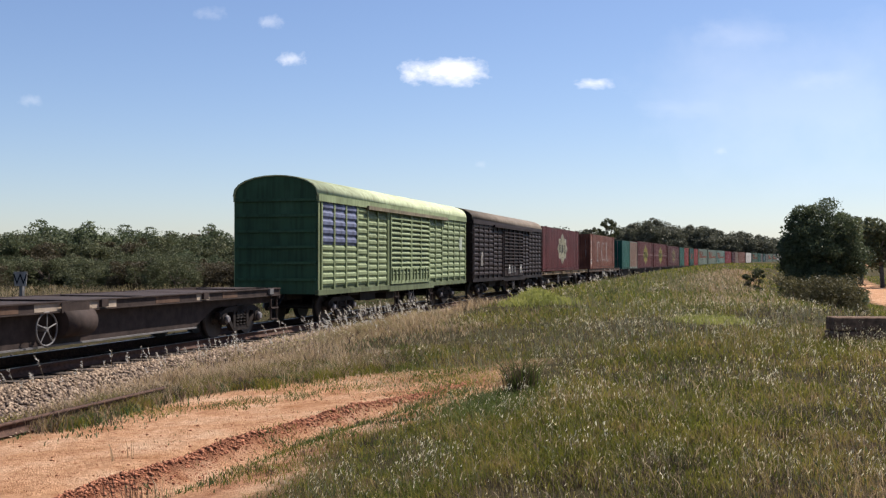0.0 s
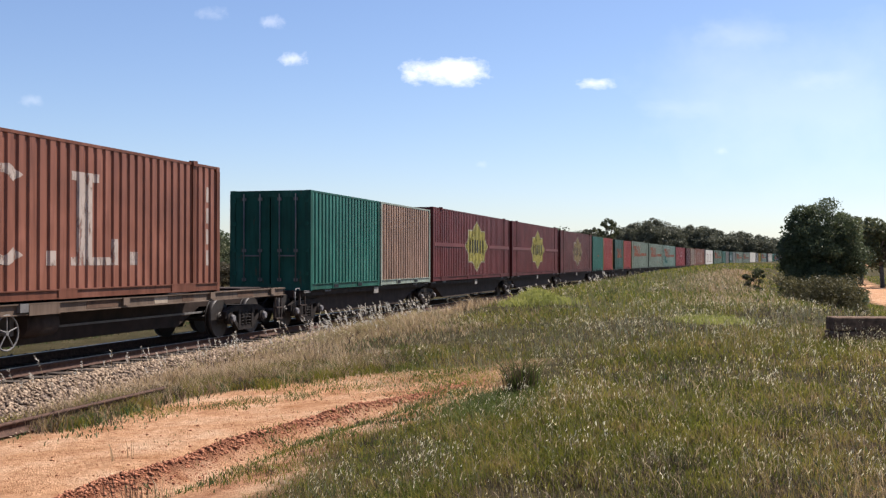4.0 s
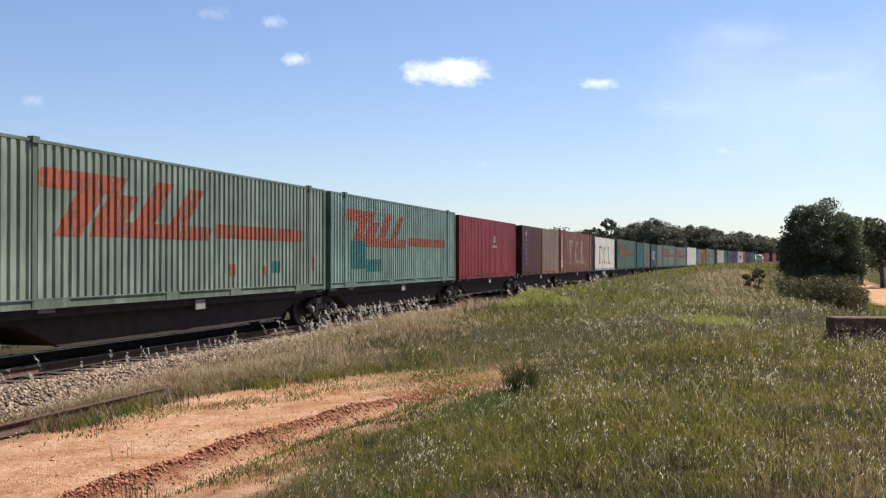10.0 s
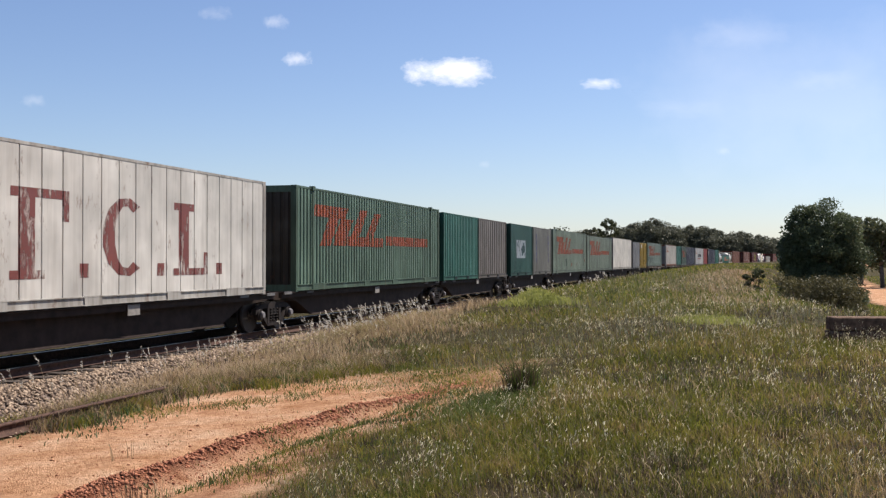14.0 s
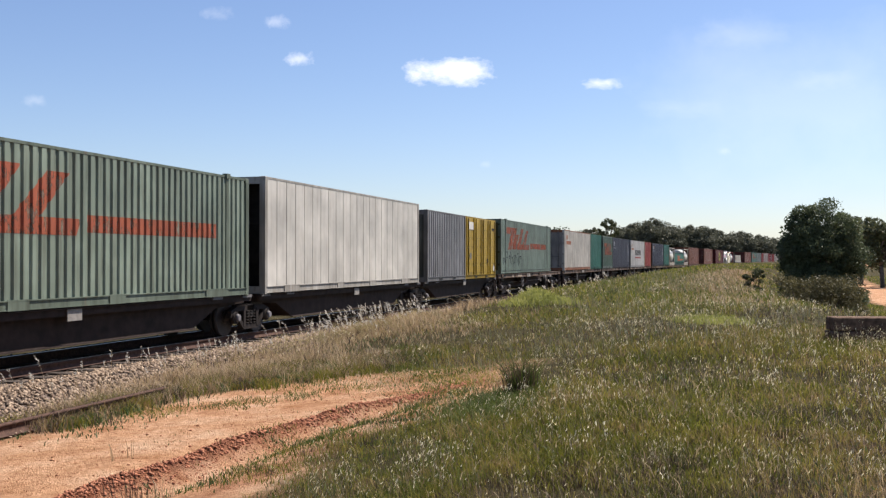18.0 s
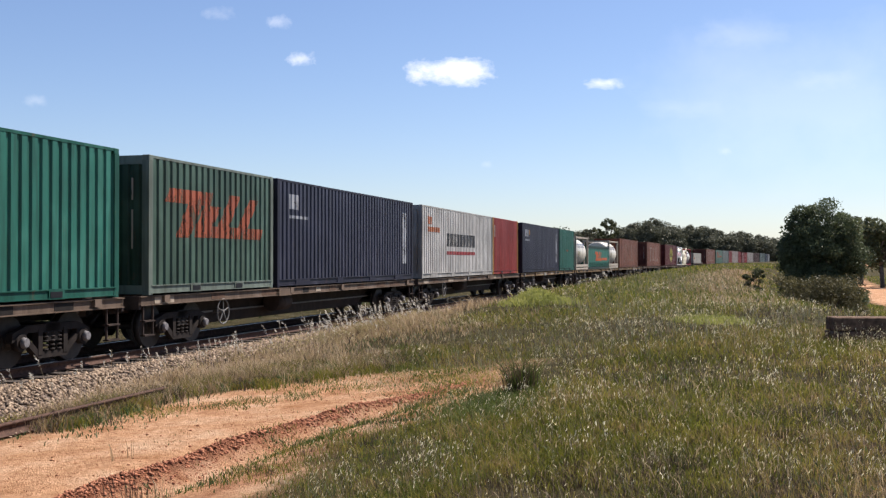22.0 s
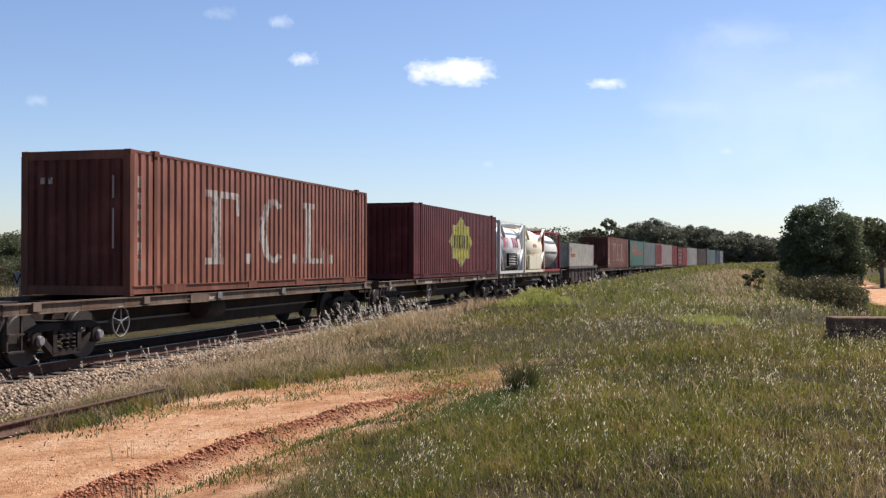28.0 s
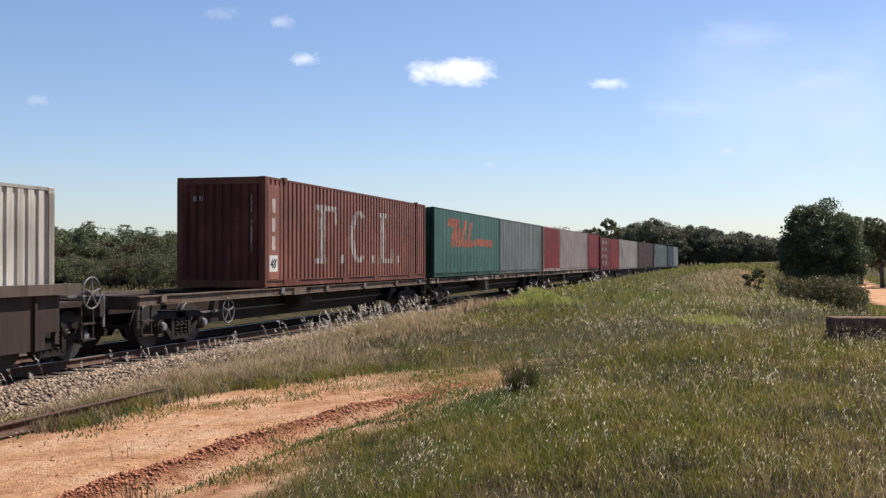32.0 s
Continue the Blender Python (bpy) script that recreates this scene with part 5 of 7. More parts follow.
def curtain_container():
    """A low curtain-sided container with straps."""
    length, h = 12.09, 1.9
    root = tagged(new("curtain_container"), "low green curtain-sided container with orange slanted emblem", "container", "containers on the train")
    L2, W2 = length / 2, 1.22
    green, dark = paint((0.025, 0.17, 0.125), 0.05, 0.5, 0.12), paint((0.03, 0.06, 0.05), 0.2, 0.6, 0.2)
    pts = [(-L2 + 0.1 + i * (length - 0.2) / 60, 0.5 + 0.5 * math.sin(i * 1.7) * math.sin(i * 0.43)) for i in range(61)]
    for turn in (0, 180):
        part("curtain", tinted(("curtain",), lambda: ribbed_wall(pts, -W2, 0.03, 0.16, h - 0.1), green), None, root).matrix_basis = pose(0, 0, 0, 0, 0, turn)
        sg = -1 if turn == 0 else 1
        part("top_rail", tinted(("curtain_rail",), lambda: boxes((-L2, L2, -0.06, 0.06, h - 0.14, h)), dark), None, root).location = (0, sg * (W2 - 0.03), 0)
        part("bottom_rail", tinted(("curtain_low",), lambda: boxes((-L2, L2, -0.06, 0.06, 0.0, 0.17)), dark), None, root).location = (0, sg * (W2 - 0.03), 0)
    part("roof_panel", boxes((-L2 + 0.05, L2 - 0.05, -W2 + 0.05, W2 - 0.05, h - 0.06, h - 0.02)), dark, root)
    for sx in (-1, 1):
        part("end_panel", boxes((-0.04, 0.04, -W2 + 0.02, W2 - 0.02, 0.1, h - 0.02)), green, root).location = (sx * (L2 - 0.05), 0, 0)
    for i in range(20):
        part("strap", tinted(("strap",), lambda: boxes((-0.025, 0.025, -0.02, 0.0, 0.1, 0.55), (-0.05, 0.05, -0.03, 0.0, 0.12, 0.2)), INK_MAT), None, root).location = (-L2 + 0.5 + i * 0.585, -W2 - 0.003, 0)
    outline = [[(x, z) for x, z in p] for p in art_swoosh(0.62, 1.2, 0.74, 0.72)[(0.44, 0.1, 0.035)]]
    for poly in outline:
        part("painted_mark", draped([poly], pts, -W2 - 0.006, 0.03), paint((0.6, 0.12, 0.03), 0.05, 0.5, 0.1), root)
    return root


def well_wagon(length):
    """A sunken container wagon with deep ribbed side girders."""
    root = tagged(new("well_wagon"), "brown well wagon with deep ribbed sides and oval openings", "wagon", "wagons of the train")
    brown = paint((0.075, 0.05, 0.04), 0.3, 0.75, 0.3)
    top_m = paint((0.15, 0.11, 0.085), 0.4, 0.7, 0.3)
    a, b = -length / 2 + 2.4, length / 2 - 1.6
    holes = [2.6, 3.9, 5.1, 8.4, 9.6, 10.8]
    for sy in (-1, 1):
        bm = bmesh.new()
        y0, y1 = -0.03, 0.03
        box(bm, a, b, y0, y1, 0.93, 1.36)
        box(bm, a + 0.6, b - 0.4, y0, y1, 0.33, 0.62)
        xs = [a] + [v for q in holes for v in (a + q - 0.28, a + q + 0.28)] + [b]
        for x0, x1 in zip(xs[::2], xs[1::2]):
            box(bm, x0, x1, y0, y1, 0.62, 0.93)
        for q in holes:
            for ox in (-0.28, 0.2):
                for oz in (0.62, 0.85):
                    box(bm, a + q + ox, a + q + ox + 0.08, y0, y1, oz, oz + 0.08)
        side = part("side_girder", bm, brown, root)
        side.matrix_basis = pose(0, sy * 1.36, 0, 0, 0, 0)
        part("top_flange", tinted(("top_flange", length), lambda: boxes((a - 0.5, b + 0.5, -0.12, 0.1, 1.26, 1.44)), top_m), None, root).location = (0, sy * 1.38, 0)
        for i in range(8):
            part("side_rib", tinted(("side_rib",), lambda: boxes((-0.03, 0.03, -0.03, 0.03, 0.33, 1.27)), brown), None, root).location = (a + 0.7 + i * (b - a - 1.4) / 7, sy * 1.41, 0)
    part("well_floor", boxes((a, b, -1.3, 1.3, 0.32, 0.46)), BLACK_STEEL, root)
    for sx, x, inner in ((-1, -length / 2, a), (1, length / 2, b)):
        part("end_deck", boxes((min(x, inner), max(x, inner), -0.9, 0.9, 0.98, 1.08), (min(x, x - sx * 0.15), max(x, x - sx * 0.15), -1.25, 1.25, 0.8, 1.12)), BROWN_STEEL, root)
        part("bulkhead", boxes((inner - 0.05, inner + 0.05, -1.34, 1.34, 0.4, 1.36)), brown, root)
        part("grab_rail", boxes((min(x, inner), max(x, inner), -1.24, -1.2, 1.18, 1.22), (x - 0.03, x + 0.03, -1.24, -1.2, 0.6, 1.2)), GREY_STEEL, root)
        part("step", tinted(("step",), _steps, BROWN_STEEL), None, root).location = (x - sx * 0.5, -1.2, 1.0)
        bogie(root, x - sx * 1.35)
        coupled(root, x - sx * 0.2, sx)
    part("brake_wheel", tinted(("handwheel",), _handwheel, GREY_STEEL), None, root).location = (length / 2 - 0.5, -1.3, 1.25)
    return root


for front, length, base, how in LOADS:
    how = dict(how)
    runs_at(container(length, how.pop("height", 2.94 if length == T48 and base == LO else 2.87), **how), front + length / 2, base)

SILL_YELLOW, SILL_DUST, SILL_OCHRE = (0.22, 0.155, 0.08), (0.2, 0.14, 0.1), (0.3, 0.2, 0.1)
FLATS = [(-328.0, -308.2, None), (-269.6, -249.9, SILL_YELLOW), (-248.9, -230.2, SILL_DUST), (61.0, 79.9, SILL_DUST), (80.9, 100.0, SILL_DUST), (100.6, 119.7, SILL_DUST), (120.3, 139.6, SILL_DUST),
         (140.2, 159.2, SILL_OCHRE), (159.8, 184.6, SILL_OCHRE), (185.1, 203.9, SILL_OCHRE), (204.8, 223.2, SILL_DUST), (224.0, 242.7, SILL_DUST), (243.0, 261.6, (0.13, 0.09, 0.05)), (280.0, 300.8, SILL_DUST), (301.4, 325.8, SILL_DUST), (326.1, 351.3, SILL_DUST)]
for i, (a, b, sill) in enumerate(FLATS):
    runs_at(flat_wagon(b - a, sill, seed=i, wheel_x=0.02 if i == 0 else None, decked=i == 0, spine=1.02 if i == 0 else 0.45), (a + b) / 2)

for joints in ([-229.2, -216.1, -200.7, -185.1, -170.05, -157.0], [-156.4, -143.2, -127.7, -112.4, -97.2, -84.3], [-83.5, -70.4, -54.5, -40.4, -24.4, -11.5], [-11.1, 2.1, 17.35, 32.6, 47.35, 60.6], [351.7, 364.4, 379.5, 395.1, 410.3, 424.0]):
    for i, (a, b) in enumerate(zip(joints, joints[1:])):
        runs_at(pack_platform(b - a, i == 4, i == 0), (a + b) / 2)

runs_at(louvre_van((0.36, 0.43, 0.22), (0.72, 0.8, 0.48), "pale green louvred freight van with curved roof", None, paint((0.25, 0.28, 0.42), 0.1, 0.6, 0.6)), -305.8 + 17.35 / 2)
runs_at(louvre_van((0.034, 0.018, 0.015), (0.27, 0.21, 0.15), "grimy dark brown louvred freight van with white door handles", WHITE_MARK), -287.15 + 17.35 / 2)
for front, kind, lab in ((160.03, "beige", "white tank container in a beige frame"), (178.35, "beige", "white tank container in a beige frame"), (243.02, "white", "white gas tank container with red stripes"),
                         (249.6, "cream", "cream gas tank container with valve boxes"), (255.4, "red", "cream tank container in a dark red frame")):
    runs_at(tank_container(kind, lab), front + 3.03, HI)
runs_at(curtain_container(), 166.27 + 6.05, HI)
runs_at(well_wagon(16.9), 270.3)


# ---------------------------------------------------------------- track
def sweep(name, outline, s0, s1, step, d0=0.0, z0=0.0):
    """Sweeps an outline of (d, z) along the line as one mesh."""
    ss = np.arange(s0, s1 + step, step)
    k = len(outline)
    verts = []
    for dd, zz in outline:
        x, y, _ = on_line(ss, d0 + dd)
        verts.append(np.stack([x, y, np.full_like(x, z0 + zz)], 1))
    v = np.stack(verts, 1).reshape(-1, 3)
    i = np.arange(len(ss) - 1)[:, None] * k
    j = np.arange(k)[None, :]
    faces = np.stack([i + j, i + (j + 1) % k, i + k + (j + 1) % k, i + k + j], -1).reshape(-1)
    return mesh_arrays(name, v, faces, 4)


RAIL = [(-0.07, -0.16), (0.07, -0.16), (0.07, -0.145), (0.012, -0.125), (0.012, -0.045), (0.036, -0.035), (0.036, 0.0), (-0.036, 0.0), (-0.036, -0.035), (-0.012, -0.045), (-0.012, -0.125), (-0.07, -0.145)]


def build_track():
    root = tagged(new("railway_track"), "standard-gauge railway track on grey stone ballast", "railway track", kind="structure")
    for d in (-0.7175 - 0.036, 0.7175 + 0.036):
        rail = part("rail", sweep("rail", RAIL, -300, 560, 4.0, d), RAIL_RUST, root)
        part("rail_head", sweep("rail_head", [(-0.033, 0.001), (0.033, 0.001), (0.033, 0.004), (-0.033, 0.004)], -300, 560, 4.0, d), RAIL_HEAD, rail)
    me = shared(("sleeper",), lambda: boxes((-0.12, 0.12, -1.25, 1.25, -0.3, -0.163)))
    me.materials.append(SLEEPER)
    for i in range(290):
        ob = part("sleeper", me, None, root)
        ob.matrix_basis = line_pose(-40 + 0.66 * i, 0.0, random.uniform(-0.01, 0.0)) @ pose(0, random.uniform(-0.03, 0.03), 0, 0, 0, random.uniform(-0.8, 0.8))
    old = tagged(new("disused_rail"), "rusty disused rail half buried in weeds", "rail", kind="structure")
    part("rail", sweep("rail", [(d * 1.0, z) for d, z in RAIL], -60, -14.4, 2.0, 4.1, -0.12), RAIL_RUST, old)
    return root


track = build_track()


def build_siding():
    """Rusty rails of a siding in the grass beyond the line."""
    root = tagged(new("siding_track"), "rusty siding rails in the dry grass beyond the line", "railway track", kind="structure")
    a, b = Vector((-17.9, 46.0, 0.12)), Vector((-15.6, 84.0, 0.12))
    across = Vector((b.y - a.y, a.x - b.x, 0)).normalized()
    for off in (0.0, -1.5):
        bm = bmesh.new()
        for w0, z0, z1 in ((0.07, -0.16, -0.14), (0.012, -0.14, -0.035), (0.036, -0.035, 0.0)):
            vs = [[bm.verts.new(q + across * (off + sx * w0) + Vector((0, 0, z))) for sx, z in ((-1, z0), (1, z0), (1, z1), (-1, z1))] for q in (a, b)]
            for i in range(4):
                bm.faces.new((vs[0][i], vs[0][(i + 1) % 4], vs[1][(i + 1) % 4], vs[1][i]))
        part("rail", bm, RAIL_RUST, root)


build_siding()


# ---------------------------------------------------------------- ballast
def stone_bank(name, count, s0, s1, d0, d1, zf, size, seed, bias=1.0):
    """Loose broken stones scattered along the line."""
    r = np.random.default_rng(seed)
    base = np.array([(1, 0, 0), (-1, 0, 0), (0, 1, 0), (0, -1, 0), (0, 0, 1), (0, 0, -1)], float)
    tri = np.array([(0, 2, 4), (2, 1, 4), (1, 3, 4), (3, 0, 4), (2, 0, 5), (1, 2, 5), (3, 1, 5), (0, 3, 5)])
    s = s0 + (s1 - s0) * r.random(count) ** bias
    d = d0 + (np.minimum(d1, np.interp(s, [-14, -4, 8], [4.4, 2.7, 2.1])) - d0) * r.random(count)
    x, y, _ = on_line(s, d)
    z = zf(s, d, x, y)
    v = base[None] * r.uniform(0.55, 1.3, (count, 6, 1)) * size * r.uniform(0.6, 1.5, (count, 1, 1))
    v[:, :, 2] *= 0.7
    v = v + 0.25 * size * r.normal(size=(count, 6, 3))
    a = r.uniform(0, 6.28, count)
    c, sn = np.cos(a)[:, None], np.sin(a)[:, None]
    vx = v[:, :, 0] * c - v[:, :, 1] * sn + x[:, None]
    vy = v[:, :, 0] * sn + v[:, :, 1] * c + y[:, None]
    vv = np.stack([vx, vy, v[:, :, 2] + z[:, None]], -1).reshape(-1, 3)
    f = (tri[None] + 6 * np.arange(count)[:, None, None]).reshape(-1)
    return mesh_arrays(name, vv, f, 3)


def bed_height(s, d, x, y):
    a = np.abs(d)
    return np.where(a < 1.45, -0.2, np.interp(a, [1.45, 1.9, 2.8, 4.2], [-0.2, -0.17, -0.24, -0.28]))


def stone_material():
    m, n, l, b = mat_new("broken_grey_brown_stone")
    geo = n.new("ShaderNodeNewGeometry")
    c = ramp(n, l, geo.outputs["Random Per Island"], [(0.0, (0.066, 0.046, 0.032)), (0.35, (0.165, 0.111, 0.073)), (0.7, (0.25, 0.174, 0.113)), (1.0, (0.4, 0.3, 0.205))])
    l.new(c, b.inputs["Base Color"])
    b.inputs["Roughness"].default_value = 0.9
    return m


STONE = stone_material()


def build_ballast():
    prof = [(-3.4, -0.42), (-2.2, -0.26), (-1.6, -0.2), (1.6, -0.2), (2.2, -0.22), (3.2, -0.29), (4.3, -0.34), (4.3, -0.7), (-3.4, -0.7)]
    bed = part("ballast_bed", sweep("ballast_bed", prof, -300, 560, 3.0), plain("ballast_gravel", (0.16, 0.12, 0.095), 0.95, 0.0, 30.0, 0.6, 1.0), None)
    tagged(bed, "grey-brown stone ballast bed under the track", "ballast", kind="structure")
    near = new("ballast_stones", stone_bank("ballast_stones", 42000, -26, 34, 1.08, 4.2, bed_height, 0.034, 3, 1.25))
    near.data.materials.append(STONE)
    tagged(near, "loose angular ballast stones beside the rails", "stones", kind="stuff")
    # Dark stone colour holds both oil stain and the shade under the train.
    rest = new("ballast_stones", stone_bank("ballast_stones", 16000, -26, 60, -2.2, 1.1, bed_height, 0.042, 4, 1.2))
    rest.data.materials.append(plain("oil_and_shade_dark_stone", (0.05, 0.04, 0.033), 0.9, 0.0, 40.0, 0.5))
    tagged(rest, "loose ballast stones between the rails", "stones", kind="stuff")


build_ballast()


# ---------------------------------------------------------------- trees
LEAF_DARK = leaf_material("dark_tree_leaves", [(0.0, (0.0456, 0.0574, 0.0306)), (0.5, (0.0966, 0.1181, 0.0594)), (1.0, (0.1930, 0.2110, 0.1044))], 0.5, 0.25)
LEAF_OLIVE = leaf_material("olive_gum_leaves", [(0.0, (0.0477, 0.0559, 0.0262)), (0.5, (0.0942, 0.1028, 0.0494)), (1.0, (0.1734, 0.1663, 0.0814))], 0.3, 0.25)
LEAF_BROWN = leaf_material("brownish_scrub_leaves", [(0.0, (0.0413, 0.0348, 0.0187)), (0.5, (0.0773, 0.0629, 0.0348)), (1.0, (0.1239, 0.1028, 0.0578))], 0.3, 0.25)
LEAF_GREEN = leaf_material("fresh_scrub_leaves", [(0.0, (0.0342, 0.0464, 0.0176)), (0.5, (0.0738, 0.0848, 0.0319)), (1.0, (0.1296, 0.1304, 0.0528))], 0.4, 0.3)
# Paler, greyer leaf tones: the distance haze is put into the colour.
LEAF_HAZY = leaf_material("haze_tinted_gum_leaves", [(0.0, (0.0780, 0.0787, 0.0522)), (0.5, (0.1326, 0.1331, 0.0870)), (1.0, (0.2184, 0.2118, 0.1377))], 0.3, 0.15)
LEAF_BUSH = leaf_material("olive_brown_bush_leaves", [(0.0, (0.0552, 0.0494, 0.0240)), (0.5, (0.1200, 0.1058, 0.0480)), (1.0, (0.1920, 0.1667, 0.0744))], 0.5, 0.25)
BARK = plain("grey_brown_bark", (0.13, 0.1, 0.08), 0.9, 0.0, 5.0, 0.5, 0.6)


def leaf_cloud(name, centres, radii, per, leaf, rng, flat=0.75):
    """Leaf quads round a set of clump centres, one mesh."""
    n = len(centres)
    c = np.repeat(centres, per, 0)
    rad = np.repeat(radii, per)[:, None]
    u = rng.normal(size=(n * per, 3))
    u /= np.linalg.norm(u, axis=1)[:, None]
    u[:, 2] *= flat
    p = c + u * rad * rng.uniform(0.35, 1.0, (n * per, 1)) ** 0.6
    a = rng.normal(size=(n * per, 3))
    a /= np.linalg.norm(a, axis=1)[:, None]
    b = np.cross(a, rng.normal(size=(n * per, 3)))
    b /= np.linalg.norm(b, axis=1)[:, None]
    sz = leaf * rng.uniform(0.6, 1.4, (n * per, 1))
    quad = np.stack([p - a * sz, p - b * sz * 0.45, p + a * sz, p + b * sz * 0.45], 1).reshape(-1, 3)
    return mesh_arrays(name, quad, np.arange(len(quad)), 4)


def make_tree(name, height, width, leafmat, seed, clumps=60, per=90, leaf=0.16, bare=0.3, label="", crown="dome", category="tree", trunk=True, lobes=0.22):
    """A tapered trunk with limbs, and a crown of many leaves in clumps."""
    rng = np.random.default_rng(seed)
    root = tagged(new(name), label, category)
    cz0 = height * bare
    rad = width / 2
    pts = []
    while len(pts) < clumps:
        q = rng.uniform(-1, 1, 3)
        if crown == "dome":
            ok = q[0] ** 2 + q[1] ** 2 + (max(q[2], -0.2 + 0.8 * q[2])) ** 2 < 1 and np.linalg.norm(q) > 0.45
        elif crown == "egg":
            ok = q[0] ** 2 + q[1] ** 2 < (1 - q[2] ** 2 if q[2] > 0 else 1 - 0.35 * q[2] ** 2) and np.linalg.norm(q) > 0.5
        elif crown == "open":
            ok = 0.5 < np.linalg.norm(q) < 1 and q[2] > -0.5
        else:
            ok = q[0] ** 2 + q[1] ** 2 < 1 and np.linalg.norm(q) > 0.3
        if ok:
            pts.append(q)
    pts = np.array(pts)
    lob = 1 + lobes * np.sin(3 * np.arctan2(pts[:, 1], pts[:, 0]) + seed) * np.cos(2.3 * pts[:, 2] + seed)
    cen = np.stack([pts[:, 0] * rad * 0.86 * lob, pts[:, 1] * rad * 0.86 * lob, cz0 + (height - cz0) * (0.5 + 0.46 * pts[:, 2] * lob)], 1)
    radii = rng.uniform(0.16, 0.34, clumps) * rad * (0.75 if crown == "open" else 1.0)
    part("crown", leaf_cloud("crown", cen, radii, per, leaf, rng), leafmat, root)
    bm = bmesh.new()
    if trunk:
        r0 = 0.028 * height + 0.05
        top = Vector((0.06 * width * rng.normal(), 0.06 * width * rng.normal(), height * 0.55))
        tube(bm, (0, 0, -0.5), (top.x * 0.4, top.y * 0.4, cz0), r0, r0 * 0.75, 9)
        tube(bm, (top.x * 0.4, top.y * 0.4, cz0), top, r0 * 0.75, r0 * 0.35, 8)
        for i in rng.choice(clumps, min(14, clumps), replace=False):
            st = Vector((top.x * 0.4, top.y * 0.4, cz0)).lerp(top, float(rng.uniform(0, 0.9)))
            mid = st.lerp(Vector(cen[i]), 0.55) + Vector((0, 0, 0.04 * height))
            tube(bm, st, mid, r0 * 0.36, r0 * 0.2, 6, False)
            tube(bm, mid, Vector(cen[i]), r0 * 0.2, r0 * 0.06, 5, False)
    else:
        for i in rng.choice(clumps, min(16, clumps), replace=False):
            tube(bm, (cen[i][0] * 0.2, cen[i][1] * 0.2, -0.3), Vector(cen[i]), 0.035, 0.012, 5, False)
    part("trunk" if trunk else "stems", bm, BARK, root)
    return root


def ground_z(x, y):
    return float(terrain(np.array([x]), np.array([y]))[0])


def place(ob, x, y, turn=0.0, scale=(1, 1, 1), dz=0.0):
    ob.matrix_basis = pose(x, y, ground_z(x, y) + dz, 0, 0, turn) @ Matrix.Diagonal((*scale, 1))
    return ob


# ---------------------------------------------------------------- trees and scrub
place(make_tree("conifer_tree", 6.05, 4.7, LEAF_DARK, 11, 320, 290, 0.07, 0.0, "dense dark green tree with rounded crown beside the road", "egg", lobes=0.08), 20.3, 56.0)
place(make_tree("scrub_bush", 2.4, 4.5, LEAF_BUSH, 21, 110, 190, 0.06, 0.0, "broad brownish green bush at the foot of the tree", "bush", "bush", False), 18.15, 50.5, dz=-0.65)
place(make_tree("scrub_bush", 1.3, 1.6, LEAF_OLIVE, 22, 24, 110, 0.06, 0.0, "small olive bush on the cut bank", "bush", "bush", False), 17.9, 60.5, dz=-0.1)
for x, y, h, w, sd in ((49.5, 118.0, 8.0, 7.0, 31), (55.0, 138.0, 8.4, 8.0, 32), (58.0, 126.0, 8.6, 8.0, 33)):
    place(make_tree("roadside_tree", h, w, LEAF_OLIVE, sd, 60, 110, 0.22, 0.3, "tall olive eucalyptus beside the dirt road"), x, y)

protos = []
for i, (mat, h, w) in enumerate(((LEAF_OLIVE, 4.6, 5.5), (LEAF_BROWN, 4.2, 5.0), (LEAF_GREEN, 3.2, 4.2), (LEAF_OLIVE, 4.4, 6.5), (LEAF_DARK, 4.8, 5.2), (LEAF_BROWN, 4.0, 5.6))):
    protos.append(make_tree("mallee_tree", h, w, mat, 40 + i, 60, 130, 0.11, 0.06, "low bushy mallee tree in the scrub belt", "bush" if i % 2 else "dome"))
rr = random.Random(5)
used = set()


def plant(i, x, y, sc):
    src = protos[i]
    m = pose(x, y, ground_z(x, y) - 0.1, 0, 0, rr.uniform(0, 360))
    if i not in used:
        used.add(i)
        ob = src
        ob.matrix_basis = m
    else:
        ob = copy_thing(src, m)
    ob.scale = sc
    tagged(ob, group="scrub trees beyond the line")
    return ob


for k in range(150):
    row = k % 3
    u = -0.47 + 0.56 * (k // 3) / 49 + rr.uniform(-0.012, 0.012)
    dist = (86, 97, 112)[row] + rr.uniform(-4, 5)
    h = (0.62, 0.85, 1.0)[row] * rr.uniform(0.75, 1.15) * dist / 100
    plant(rr.choice((0, 0, 1, 2, 3, 3, 4, 5)), u * dist, dist, (h * rr.uniform(0.95, 1.35), h * rr.uniform(0.95, 1.35), h))

for k in range(54):
    u = -0.47 + 0.36 * k / 53 + rr.uniform(-0.01, 0.01)
    dist = 72 + rr.uniform(-9, 8)
    h = rr.uniform(0.3, 0.52)
    plant(rr.choice((0, 0, 1, 3, 3, 5, 2)), u * dist, dist, (h * rr.uniform(1.0, 1.7), h * rr.uniform(1.0, 1.6), h))

